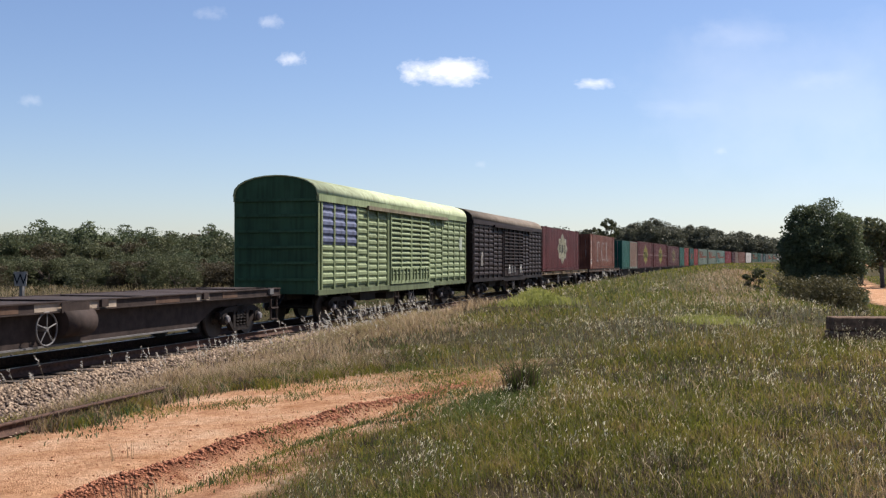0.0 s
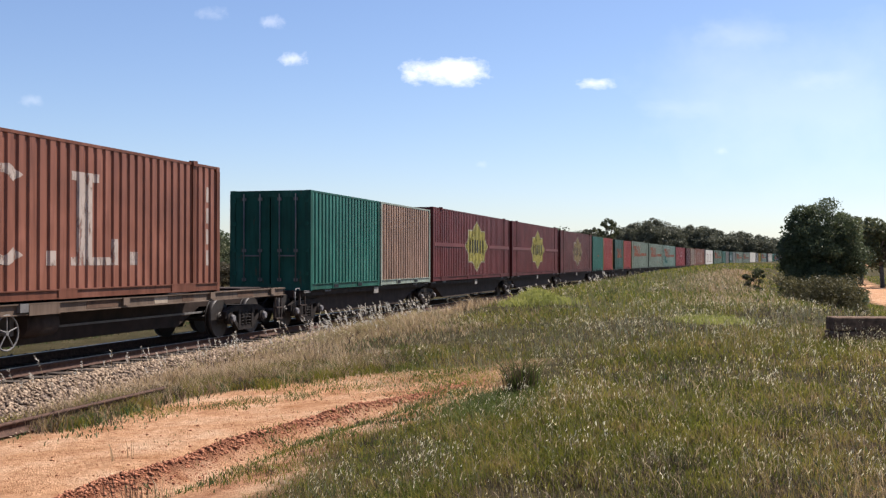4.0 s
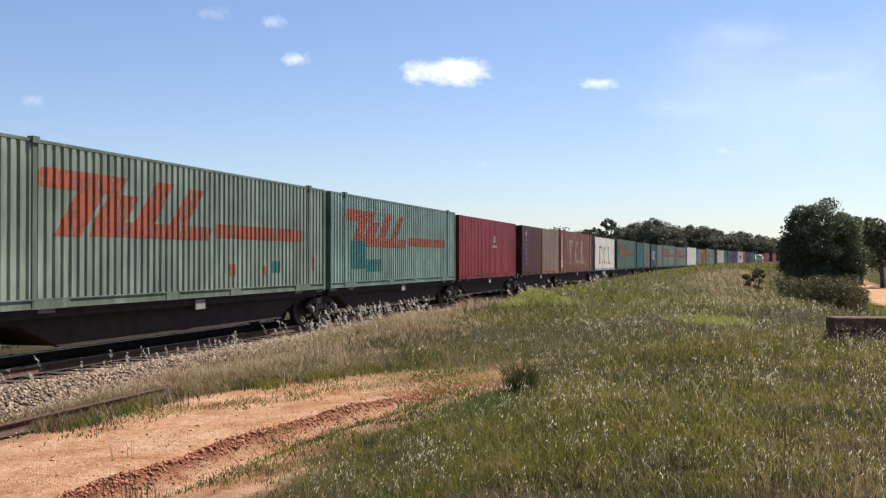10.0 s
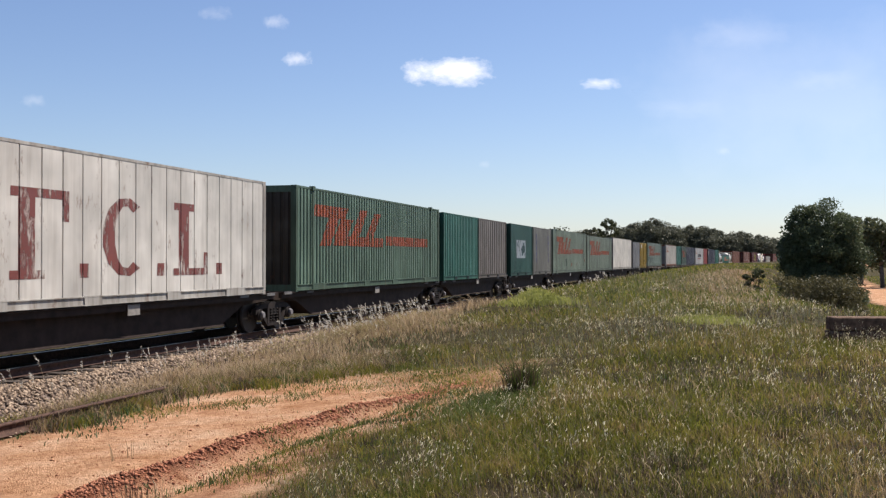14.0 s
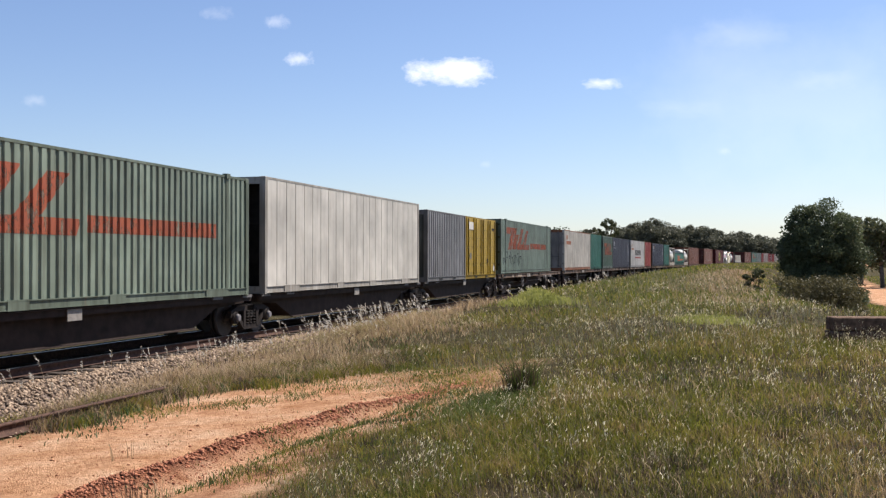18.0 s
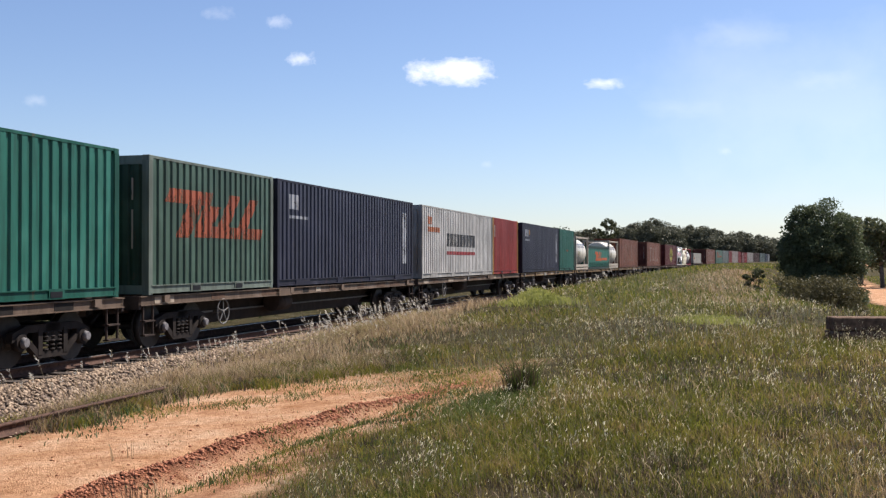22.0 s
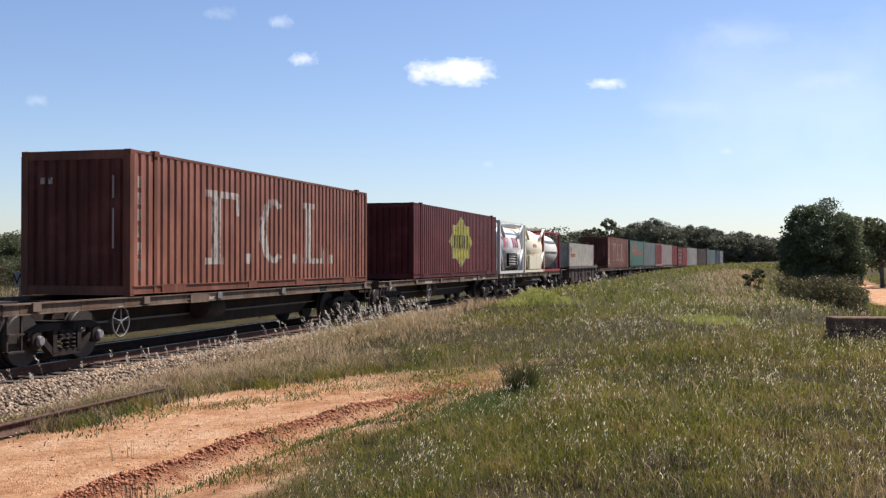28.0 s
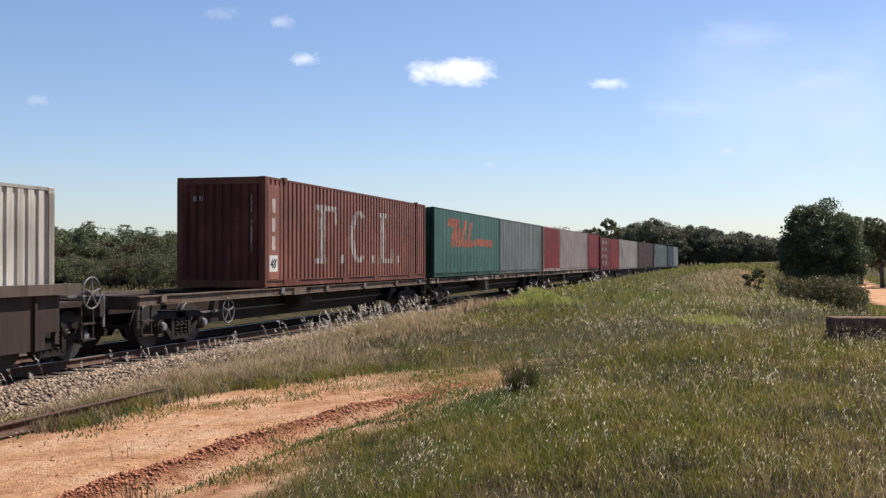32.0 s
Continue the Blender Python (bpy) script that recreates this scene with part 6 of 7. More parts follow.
gums = []
for i in range(4):
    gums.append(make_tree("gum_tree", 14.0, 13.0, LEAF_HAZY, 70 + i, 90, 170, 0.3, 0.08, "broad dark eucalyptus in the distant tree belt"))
SKYLINE = [(0.09, 0.024), (0.135, 0.030), (0.165, 0.030), (0.19, 0.037), (0.205, 0.039), (0.22, 0.033), (0.245, 0.036), (0.255, 0.033), (0.262, 0.024), (0.275, 0.030), (0.285, 0.028), (0.30, 0.024), (0.33, 0.022), (0.40, 0.020)]
for k in range(84):
    u = 0.09 + 0.33 * (k // 2) / 41 + rr.uniform(-0.004, 0.004)
    dist = (402, 440)[k % 2] + rr.uniform(-8, 8)
    top = float(np.interp(u, [q[0] for q in SKYLINE], [q[1] for q in SKYLINE])) * rr.uniform(0.82, 1.02)
    h = (top * dist + 2.0) / 14.0
    m = pose(u * dist, dist, -0.4, 0, 0, rr.uniform(0, 360))
    if k < 4:
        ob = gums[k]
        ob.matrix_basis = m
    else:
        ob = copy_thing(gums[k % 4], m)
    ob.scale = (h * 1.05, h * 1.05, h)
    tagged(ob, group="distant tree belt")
place(make_tree("gum_tree", 15.5, 9.5, LEAF_OLIVE, 91, 26, 110, 0.3, 0.42, "tall open-crowned eucalyptus above the tree belt", "open"), 0.1565 * 330, 330)
place(make_tree("gum_tree", 13.0, 9.0, LEAF_HAZY, 92, 24, 110, 0.3, 0.42, "open-crowned eucalyptus above the tree belt", "open"), 0.137 * 345, 345)


# ---------------------------------------------------------------- sign, sleeper stack
def build_sign():
    x, y = -10.6, 26.4
    root = tagged(new("whistle_sign"), "white W sign on a thin grey post beside the track", "sign")
    part("post", boxes((-0.045, 0.045, -0.045, 0.045, -0.4, 1.55)), GREY_STEEL, root)
    bm = bmesh.new()
    prism(bm, [(-0.16, 1.5), (0.16, 1.5), (0.19, 1.86), (-0.19, 1.86)], -0.07, -0.05)
    board = part("board", bm, paint((0.45, 0.43, 0.4), 0.3, 0.7, 0.2), root)
    part("letter", lettering("W", 0.38, INK_MAT, (0.0, -0.074, 1.54)), None, board)
    place(root, x, y, -12)


build_sign()


def build_stack():
    root = tagged(new("sleeper_stack"), "low stack of old dark timber sleepers in the grass", "timber stack")
    old = plain("old_dark_timber", (0.14, 0.088, 0.058), 0.95, 0.0, 9.0, 0.55, 0.8)
    r = random.Random(3)
    for tier in range(2):
        for row in range(2):
            for i in range(2):
                bm = boxes((0, 2.5, -0.13, 0.13, 0, 0.27))
                bmesh.ops.bevel(bm, geom=bm.edges[:], offset=0.02, segments=1, affect="EDGES")
                ob = part("sleeper", bm, old, root)
                ob.matrix_basis = pose(i * 2.56 + r.uniform(-0.03, 0.03), row * 0.29, 0.02 + tier * 0.285, 0, r.uniform(-0.4, 0.4), r.uniform(-1, 1))
    place(root, 7.78, 21.0, -4, dz=-0.08)


build_stack()


# ---------------------------------------------------------------- grass
GRASS = leaf_material("mixed_grass_blades", [(0.0, (0.0341, 0.0437, 0.0084)), (0.22, (0.0820, 0.0930, 0.0143)), (0.45, (0.1434, 0.1421, 0.0226)), (0.62, (0.2322, 0.1980, 0.0372)), (0.8, (0.2322, 0.1530, 0.0620)), (1.0, (0.4099, 0.2869, 0.1548))], 0.45, 0.45, fine=2.2)
GREEN_GRASS = leaf_material("fresh_green_blades", [(0.0, (0.0314, 0.0462, 0.0115)), (0.5, (0.0731, 0.0990, 0.0208)), (1.0, (0.1777, 0.1870, 0.0508))], 0.4, 0.45, fine=3.0)
LIME_GRASS = leaf_material("yellow_green_weed", [(0.0, (0.0896, 0.1120, 0.0216)), (0.5, (0.2016, 0.1960, 0.0360)), (1.0, (0.3360, 0.2800, 0.0540))], 0.6, 0.5, fine=4.0)
STRAW = leaf_material("dry_straw_blades", [(0.0, (0.1802, 0.1166, 0.0625)), (0.5, (0.3816, 0.2756, 0.1562)), (1.0, (0.5936, 0.4664, 0.3250))], 0.4, 0.4, fine=3.0)
DEAD = leaf_material("dead_brown_stems", [(0.0, (0.035, 0.024, 0.02)), (0.5, (0.08, 0.055, 0.042)), (1.0, (0.17, 0.11, 0.07))], 0.8, 0.2, fine=4.0)
MUSTARD = leaf_material("mustard_green_weed", [(0.0, (0.1400, 0.1600, 0.0360)), (0.5, (0.2600, 0.2700, 0.0720)), (1.0, (0.4000, 0.3700, 0.1080))], 0.6, 0.5, fine=4.0)
HERB = leaf_material("low_broad_leaves", [(0.0, (0.0285, 0.0500, 0.0180)), (0.5, (0.0665, 0.1000, 0.0330)), (1.0, (0.1520, 0.1800, 0.0750))], 0.8, 0.35, fine=5.0)
SEED = leaf_material("pale_seed_heads", [(0.0, (0.4200, 0.3420, 0.1760)), (0.5, (0.7200, 0.6270, 0.4000)), (1.0, (0.9500, 0.8835, 0.6800))], 0.6, 0.5)
DULL_GRASS = leaf_material("dull_drying_blades", [(0.0, (0.0350, 0.0329, 0.0140)), (0.5, (0.0700, 0.0630, 0.0294)), (1.0, (0.1330, 0.1120, 0.0595))], 0.3, 0.35, fine=1.5)
SEED_DULL = leaf_material("dull_ripening_seed_heads", [(0.0, (0.1728, 0.1400, 0.0560)), (0.5, (0.3456, 0.2800, 0.1280)), (1.0, (0.6048, 0.5100, 0.2880))], 0.6, 0.5)
PLUME = leaf_material("silvery_grass_plumes", [(0.0, (0.4, 0.37, 0.3)), (0.5, (0.62, 0.58, 0.5)), (1.0, (0.85, 0.82, 0.75))], 0.6, 0.5)
OAT_STEM = leaf_material("grey_green_oat_stems", [(0.0, (0.13, 0.13, 0.06)), (0.5, (0.26, 0.255, 0.14)), (1.0, (0.44, 0.41, 0.27))], 0.5, 0.45, fine=3.0)


def blades(name, x, y, z, h, w, rng, lean=0.45, centre=None):
    """Bent tapered blades, three triangles each; with a centre they splay out from it."""
    n = len(x)
    a = rng.uniform(0, 2 * math.pi, n)
    if centre is not None:
        a = np.arctan2(y - centre[1], x - centre[0]) + rng.normal(size=n) * 0.5
    face = rng.uniform(0, math.pi, n)
    l = h * lean * rng.uniform(0.2, 1.3, n)
    lx, ly = np.cos(a) * l - 0.10 * h, np.sin(a) * l
    wx, wy = np.cos(face) * w / 2, np.sin(face) * w / 2
    v = np.empty((n, 5, 3))
    v[:, 0] = np.stack([x - wx, y - wy, z - 0.02], 1)
    v[:, 1] = np.stack([x + wx, y + wy, z - 0.02], 1)
    v[:, 2] = np.stack([x - wx * 0.8 + lx * 0.35, y - wy * 0.8 + ly * 0.35, z + h * 0.6], 1)
    v[:, 3] = np.stack([x + wx * 0.8 + lx * 0.35, y + wy * 0.8 + ly * 0.35, z + h * 0.6], 1)
    v[:, 4] = np.stack([x + lx, y + ly, z + h * 0.95], 1)
    if n and y.min() > 17.9 and n > 20000:
        v = v[:, (0, 1, 4)]
        return mesh_arrays(name, v.reshape(-1, 3), np.arange(3 * n), 3)
    f = (np.array([0, 1, 2, 1, 3, 2, 2, 3, 4])[None] + 5 * np.arange(n)[:, None]).reshape(-1)
    return mesh_arrays(name, v.reshape(-1, 3), f, 3)


def seed_heads(name, x, y, z, h, rng, k=9, size=0.028, spread=0.16, width=0.0035, low=0.62):
    """Thin stalks with drooping spikelets strung along their upper part."""
    n = len(x)
    spread = np.broadcast_to(spread, n)[:, None]
    a = rng.uniform(0, 2 * math.pi, n)
    l = h * rng.uniform(0.05, 0.35, n)
    tx, ty, tz = x + np.cos(a) * l - 0.12 * h, y + np.sin(a) * l, z + h
    wx = (width * np.ones(n))[:, None] * np.array([1.0, 0.35, 0])[None]
    base, tip = np.stack([x, y, z], 1), np.stack([tx, ty, tz], 1)
    stalk = np.stack([base - wx, base + wx, tip], 1)
    t = rng.uniform(low, 1.0, (n, k))
    cx = x[:, None] + (tx - x)[:, None] * t + rng.normal(size=(n, k)) * spread * 0.3
    cy = y[:, None] + (ty - y)[:, None] * t + rng.normal(size=(n, k)) * spread * 0.3
    cz = z[:, None] + h[:, None] * t + rng.normal(size=(n, k)) * spread * 0.15
    c = np.stack([cx, cy, cz], -1).reshape(-1, 3)
    m = len(c)
    d1 = np.stack([rng.normal(size=m) * 0.45 - 0.3, rng.normal(size=m) * 0.4, -np.abs(rng.normal(size=m)) - 0.5], 1)
    d1 /= np.linalg.norm(d1, axis=1)[:, None]
    d2 = np.cross(d1, rng.normal(size=(m, 3)))
    d2 /= np.linalg.norm(d2, axis=1)[:, None]
    sz = (np.repeat(np.broadcast_to(size, n), k) * rng.uniform(0.4, 1.5, m))[:, None]
    sp = np.stack([c, c + d1 * sz + d2 * sz * 0.42, c + d1 * sz * 2.1], 1)
    out = []
    for v in (stalk.reshape(-1, 3), sp.reshape(-1, 3)):
        out.append(mesh_arrays(name, v, np.arange(len(v)), 3))
    return out


def plumes(name, x, y, z, h, rng, k=24, length=0.035):
    """Bowed stalks whose tips carry a feathery nodding head."""
    n = len(x)
    lean = np.stack([-h * rng.uniform(-0.05, 0.35, n), h * rng.normal(size=n) * 0.2, np.zeros(n)], 1)
    base = np.stack([x, y, z], 1)

    def along(t):
        droop = np.maximum(0, t - 0.8) ** 2
        return base + lean * (t ** 2.4)[:, None] + np.stack([0 * h, 0 * h, h * (t - 1.6 * droop)], 1)

    half = np.array([0.0022, 0.0008, 0])[None]
    ts = [np.full(n, v) for v in (0.0, 0.5, 0.8, 1.0)]
    pts = [along(v) for v in ts]
    stalk = np.concatenate([np.stack([a - half, a + half, b + half, b - half], 1) for a, b in zip(pts, pts[1:])]).reshape(-1, 3)
    q = np.repeat(np.arange(n), k)
    t = rng.uniform(0.6, 1.0, n * k)
    lean, base, h = lean[q], base[q], h[q]
    c, c2 = along(t), along(t + 0.03)
    tan = c2 - c
    tan /= np.linalg.norm(tan, axis=1)[:, None]
    d = 0.7 * tan + np.array([-0.35, 0, -0.25])[None] + 0.35 * rng.normal(size=(len(c), 3))
    d /= np.linalg.norm(d, axis=1)[:, None]
    side = np.cross(d, rng.normal(size=(len(c), 3)))
    side /= np.linalg.norm(side, axis=1)[:, None]
    sz = (np.broadcast_to(length, n)[q] * rng.uniform(0.5, 1.3, len(c)) * np.sin(math.pi * np.clip((t - 0.55) / 0.47, 0.05, 0.95)))[:, None]
    head = np.stack([c, c + d * sz + side * sz * 0.22, c + d * sz * 2, c + d * sz - side * sz * 0.22], 1).reshape(-1, 3)
    return [mesh_arrays(name, v, np.arange(len(v)), 4) for v in (stalk, head)]


def lip_of(s):
    return np.interp(s, [-18, -14, -11, -4, 8], [3.62, 3.5, 2.9, 2.5, 2.1])


def grow_grass():
    rng = np.random.default_rng(21)

    def scatter(n, y0, y1, u0=-0.47, u1=0.47):
        yy = y0 * (y1 / y0) ** rng.random(n)
        xx = yy * rng.uniform(u0, u1, n)
        s, d = to_line(xx, yy)
        return xx, yy, s, d

    def oats(pair, label, heads=SEED):
        stuff("oat_stalks", pair[0], STRAW, "thin dry stalks of wild oats")
        stuff("wild_oats", pair[1], heads, label)

    def stuff(name, me, mat, label):
        me.materials.append(mat)
        tagged(new(name, me), label, "grass", kind="stuff")

    # the field
    x, y, s, d = scatter(640000, 6.6, 190.0)
    n = len(x)
    lip = lip_of(s)
    patch = ripple(x * 0.9, y * 0.9)
    clump = ripple(x * 3.1 + 11, y * 3.1 - 7)
    hollow = ripple(x * 1.7 - 60, y * 1.7 + 33)
    bare = dirt_amount(s, d)
    keep = (d > lip + 0.3 * patch) & (d < 34) & (rng.random(n) > np.clip(bare * 1.3, 0, 0.997))
    keep &= rng.random(n) < 0.62 + 0.5 * clump
    keep &= ~((hollow > 0.5) & (rng.random(n) < 0.8) & (d > 8.5))
    thin = smooth(-5.0, -12.0, s) * (1 - smooth(9.6, 10.4, d)) * (d > 5.0)
    keep &= rng.random(n) > thin * np.clip(0.85 - 0.9 * clump, 0.1, 1)
    keep &= ~((s < -17.3) & (d < 4.6) & (rng.random(n) < 0.6))
    keep &= ~((d > 21.5) & (d < 28) & (s > 12))
    keep &= ~((s < 1) & (d < 7.5) & (ripple(x * 2.2 + 31, y * 2.2) > 0.05) & (rng.random(n) < 0.8))
    x, y, s, d, patch, clump, hollow, lip = (q[keep] for q in (x, y, s, d, patch, clump, hollow, lip))
    n = len(x)
    z = terrain(x, y)
    tall = 0.075 + 0.02 * smooth(9, 6, d) * smooth(-6, 4, s) + 0.05 * np.clip(ripple(x * 0.5 + 9, y * 0.5), -0.6, 1.2) + 0.04 * np.clip(clump, -0.8, 1) + 0.09 * smooth(0, 25, s) + 0.06 * (rng.random(n) < 0.1)
    tall = tall * (1 - 0.45 * thin[keep])
    h = np.clip(tall, 0.03, 0.6) * rng.uniform(0.4, 1.4, n) * (0.62 + 0.38 * smooth(7, 15, y))
    w = 0.00062 * y * rng.uniform(0.6, 1.4, n) + 0.0004
    dry_edge = smooth(lip + 2.2, lip + 0.7, d) * smooth(14, 2, s) * (0.55 + 0.45 * smooth(-14, -10, s))
    fresh = (ripple(x * 0.7 + 50, y * 0.7 - 20) > 0.85) | ((s < -14) & (d > 9.2) & (d < 10.4) & (patch > -0.2))
    r = rng.random(n)
    kind = np.where(r < dry_edge * 0.85, 2, np.where(fresh & (r < 0.22), 1, 0))
    r = rng.random(n)
    kind = np.where((kind == 0) & (r < 0.025 + 0.05 * (patch > 0.3)), 2, kind)
    kind = np.where((kind == 0) & (r < 0.72 * smooth(-8, 22, s)), np.where(r < 0.22 * smooth(-8, 22, s), 1, 4), kind)
    verge = (s < 2) & (d < 6)
    kind = np.where((kind == 0) & verge & (r < 0.24), 3, np.where((kind == 0) & verge & (r < 0.64), 2, kind))
    kind = np.where((kind == 0) & ((r > 0.88) | ((hollow > 0.3) & (r > 0.5)) | ((clump < -0.25) & (r > 0.7))) & (s < 10), 3, kind)
    kind = np.where((kind == 0) & (r > 0.87 - 0.2 * (ripple(x * 1.1 - 5, y * 1.1 + 70) > 0.35)) & (r < 0.93), 4, kind)
    for i, (mat, lab) in enumerate(((GRASS, "mixed green and drying grass over the verge"), (GREEN_GRASS, "patches of fresh green grass"), (STRAW, "dry straw-coloured grass"), (DEAD, "dead brown stems among the grass"), (LIME_GRASS, "yellow-green seeding grass among the rest"))):
        for k in ((kind == i) & (y < 18), (kind == i) & (y >= 18)):
            stuff("grass", blades("grass", x[k], y[k], z[k], h[k] * (1.0, 1.25, 1.2, 0.8, 0.9)[i], w[k], rng, 1.0), mat, lab)

    # the same grass round and behind the viewpoint
    n = 26000
    x, y = rng.uniform(-6, 16, n), rng.uniform(-9, 6.7, n)
    s, d = to_line(x, y)
    keep = (dirt_amount(s, d) < 0.3) & (d > 5) & (np.hypot(x, y) > 0.5)
    x, y = x[keep], y[keep]
    stuff("grass", blades("grass", x, y, terrain(x, y), rng.uniform(0.04, 0.16, len(x)), np.full(len(x), 0.007), rng, 1.0), GRASS, "mixed green and drying grass over the verge")

    # low broad-leaved weeds between the old rail and the soil, and through the field
    x, y, s, d = scatter(60000, 6.8, 60.0)
    band = smooth(3.3, 3.7, d) * (1 - smooth(4.6, 5.2, d + 0.5 * ripple(x * 2, y * 2))) * smooth(-18.5, -16.5, s) * (s < 2)
    keep = (rng.random(len(x)) < np.maximum(band * (0.55 + 0.5 * ripple(x * 3, y * 3 + 5)), 0.10 * (d > 9.8) * (ripple(x * 2.3 + 4, y * 2.3) > 0.1)))
    x, y = x[keep], y[keep]
    stuff("low_weeds", blades("low_weeds", x, y, terrain(x, y), rng.uniform(0.02, 0.09, len(x)), 0.0013 * y * rng.uniform(0.6, 1.4, len(x)), rng, 1.5), HERB, "low green broad-leaved weeds")

    # rank weeds in clumps round the end of the old rail and spilling over the soil's upper edge
    def clumps(count, s0, s1, ds, dd, spread):
        """Places of blades gathered in clumps; ds and dd give the belt's middle along the line."""
        cs = rng.uniform(s0, s1, count)
        cd = np.interp(cs, ds, dd) + spread * rng.normal(size=count)
        size = rng.uniform(0.06, 0.2, count)
        each = (size * 420).astype(int)
        q = np.repeat(np.arange(count), each)
        x, y, _ = on_line(cs[q] + size[q] * rng.normal(size=len(q)), cd[q] + size[q] * rng.normal(size=len(q)))
        return x, y, size[q] / 0.2

    for count, hh, wide, mat, lab in ((95, 0.2, 0.011, GRASS, "rank green weeds at the old rail"), (60, 0.13, 0.018, HERB, "broad-leaved weeds at the old rail"), (45, 0.24, 0.008, DEAD, "dead brown weed stalks at the old rail"), (40, 0.24, 0.008, STRAW, "dry stalks among the weeds at the old rail"), (40, 0.17, 0.013, GREEN_GRASS, "fresh green weeds at the old rail")):
        for belt in ((-17.3, -9.0, [-17.5, -15.5, -14, -11, -9], [4.2, 4.1, 3.95, 4.2, 4.6], 0.22), (-13.0, -5.5, [-13, -11.5, -10, -5.5], [4.5, 4.9, 5.6, 6.5], 0.45)):
            x, y, k = clumps(count, *belt)
            stuff("weeds", blades("weeds", x, y, terrain(x, y), hh * (0.4 + 0.6 * k) * rng.uniform(0.3, 1.3, len(x)), wide * rng.uniform(0.5, 1.4, len(x)), rng, 0.9), mat, lab)
    for count, hh, wide, mat in ((26, 0.07, 0.009, GRASS), (18, 0.05, 0.013, HERB), (12, 0.09, 0.009, GREEN_GRASS), (10, 0.1, 0.006, DEAD)):
        x, y, k = clumps(count, -20.5, -13.5, [-20.5, -17, -13.5], [8.25, 8.35, 8.8], 0.35)
        stuff("weeds", blades("weeds", x, y, terrain(x, y), hh * (0.4 + 0.6 * k) * rng.uniform(0.3, 1.4, len(x)), wide * rng.uniform(0.5, 1.4, len(x)), rng, 1.1), mat, "small weed clumps on the red soil")
    # thin weeds in the hollow beside the rut
    for count, mat in ((900, HERB), (700, GRASS), (400, DEAD)):
        s = rng.uniform(-19.8, -13.5, count)
        d = rut_line(s) + 0.48 + 0.13 * rng.normal(size=count)
        keep = ripple(s * 2.2, d * 2.2 + 8) + 0.4 * rng.normal(size=count) > 0.0
        x, y, _ = on_line(s[keep], d[keep])
        stuff("weeds", blades("weeds", x, y, terrain(x, y), rng.uniform(0.02, 0.1, len(x)), 0.009 * rng.uniform(0.5, 1.4, len(x)), rng, 1.2), mat, "thin weeds in the hollow beside the rut")

    # straw belt on the ballast's shoulder
    n = 15000
    s = -15 + 32 * rng.random(n) ** 1.1
    d = np.interp(s, [-15, -11, -4, 8, 20], [3.0, 2.7, 2.2, 2.0, 1.95]) + np.abs(rng.normal(size=n)) * np.interp(s, [-15, -9, 0, 15], [0.35, 0.9, 0.9, 0.4])
    keep = (rng.random(n) < smooth(-16, -9, s) * (0.6 + 0.6 * ripple(s * 2.4, d * 2.4))) & (d < 5.2)
    s, d = s[keep], d[keep]
    x, y, _ = on_line(s, d)
    stuff("straw_grass", blades("straw_grass", x, y, terrain(x, y), rng.uniform(0.15, 0.58, len(x)) * (0.55 + 0.4 * smooth(-12, -6, s)) * np.clip(0.75 + 1.0 * ripple(x * 2.6, y * 2.6), 0.2, 1.7), 0.0007 * y * rng.uniform(0.5, 1.2, len(x)), rng, 1.0), STRAW, "tall straw-pale dry grass beside the ballast")

    k = rng.random(len(x)) < 0.12
    stuff("dead_stems", blades("dead_stems", x[k], y[k], terrain(x[k], y[k]), rng.uniform(0.1, 0.35, k.sum()), 0.0008 * y[k], rng, 0.8), DEAD, "dead brown stems in the dry grass")
    n = 900
    s = -13 + 19 * rng.random(n)
    d = np.interp(s, [-13, -9, 0, 6], [3.0, 2.8, 2.4, 2.1]) + np.abs(rng.normal(size=n)) * 0.9
    keep = (rng.random(n) < smooth(-14, -8, s)) & (d < 4.6)
    x, y, _ = on_line(s[keep], d[keep])
    oats(seed_heads("wild_oats", x, y, terrain(x, y), rng.uniform(0.25, 0.55, len(x)), rng, 11, 0.0005 * y + 0.01, 0.12, 0.002, 0.55), "pale oat heads over the straw grass", SEED_DULL)

    # single tufts
    for tx, ty, n, hh, rad, mat in TUFTS:
        px_, py_ = tx + rng.normal(size=n) * rad * 0.5, ty + rng.normal(size=n) * rad * 0.7
        stuff("grass_tuft", blades("grass_tuft", px_, py_, terrain(px_, py_), 0.5 * hh * rng.uniform(0.3, 1.3, n), 0.0006 * py_ * rng.uniform(0.6, 1.4, n), rng, 1.7), mat, "grass tuft beside the red soil")
    # dark tussock
    n = 620
    c = (1.05, 13.85)
    px_, py_ = c[0] + rng.normal(size=n) * 0.09, c[1] + rng.normal(size=n) * 0.1
    k = rng.random(n) < 0.45
    zz, hh = terrain(px_, py_), 0.62 * rng.random(n) ** 0.8 + 0.05
    stuff("tussock", blades("tussock", px_[k], py_[k], zz[k], hh[k], np.full(k.sum(), 0.008), rng, 0.75, c), GREEN_GRASS, "upright dark grass tussock")
    stuff("tussock", blades("tussock", px_[~k], py_[~k], zz[~k], hh[~k] * 0.75, np.full((~k).sum(), 0.014), rng, 0.4, c), DEAD, "dead brown heart of the tussock")
    # bright weed by the line
    n = 5200
    px_, py_ = 3.95 + rng.normal(size=n) * 0.62, 43.2 + rng.normal(size=n) * 1.3
    zz = terrain(px_, py_)
    zz = zz + (0.1 + 0.5 * np.exp(-((px_ - 3.95) / 0.8) ** 2)) * rng.random(n) ** 0.7 * (1 + 0.3 * ripple(px_ * 5, py_ * 3))
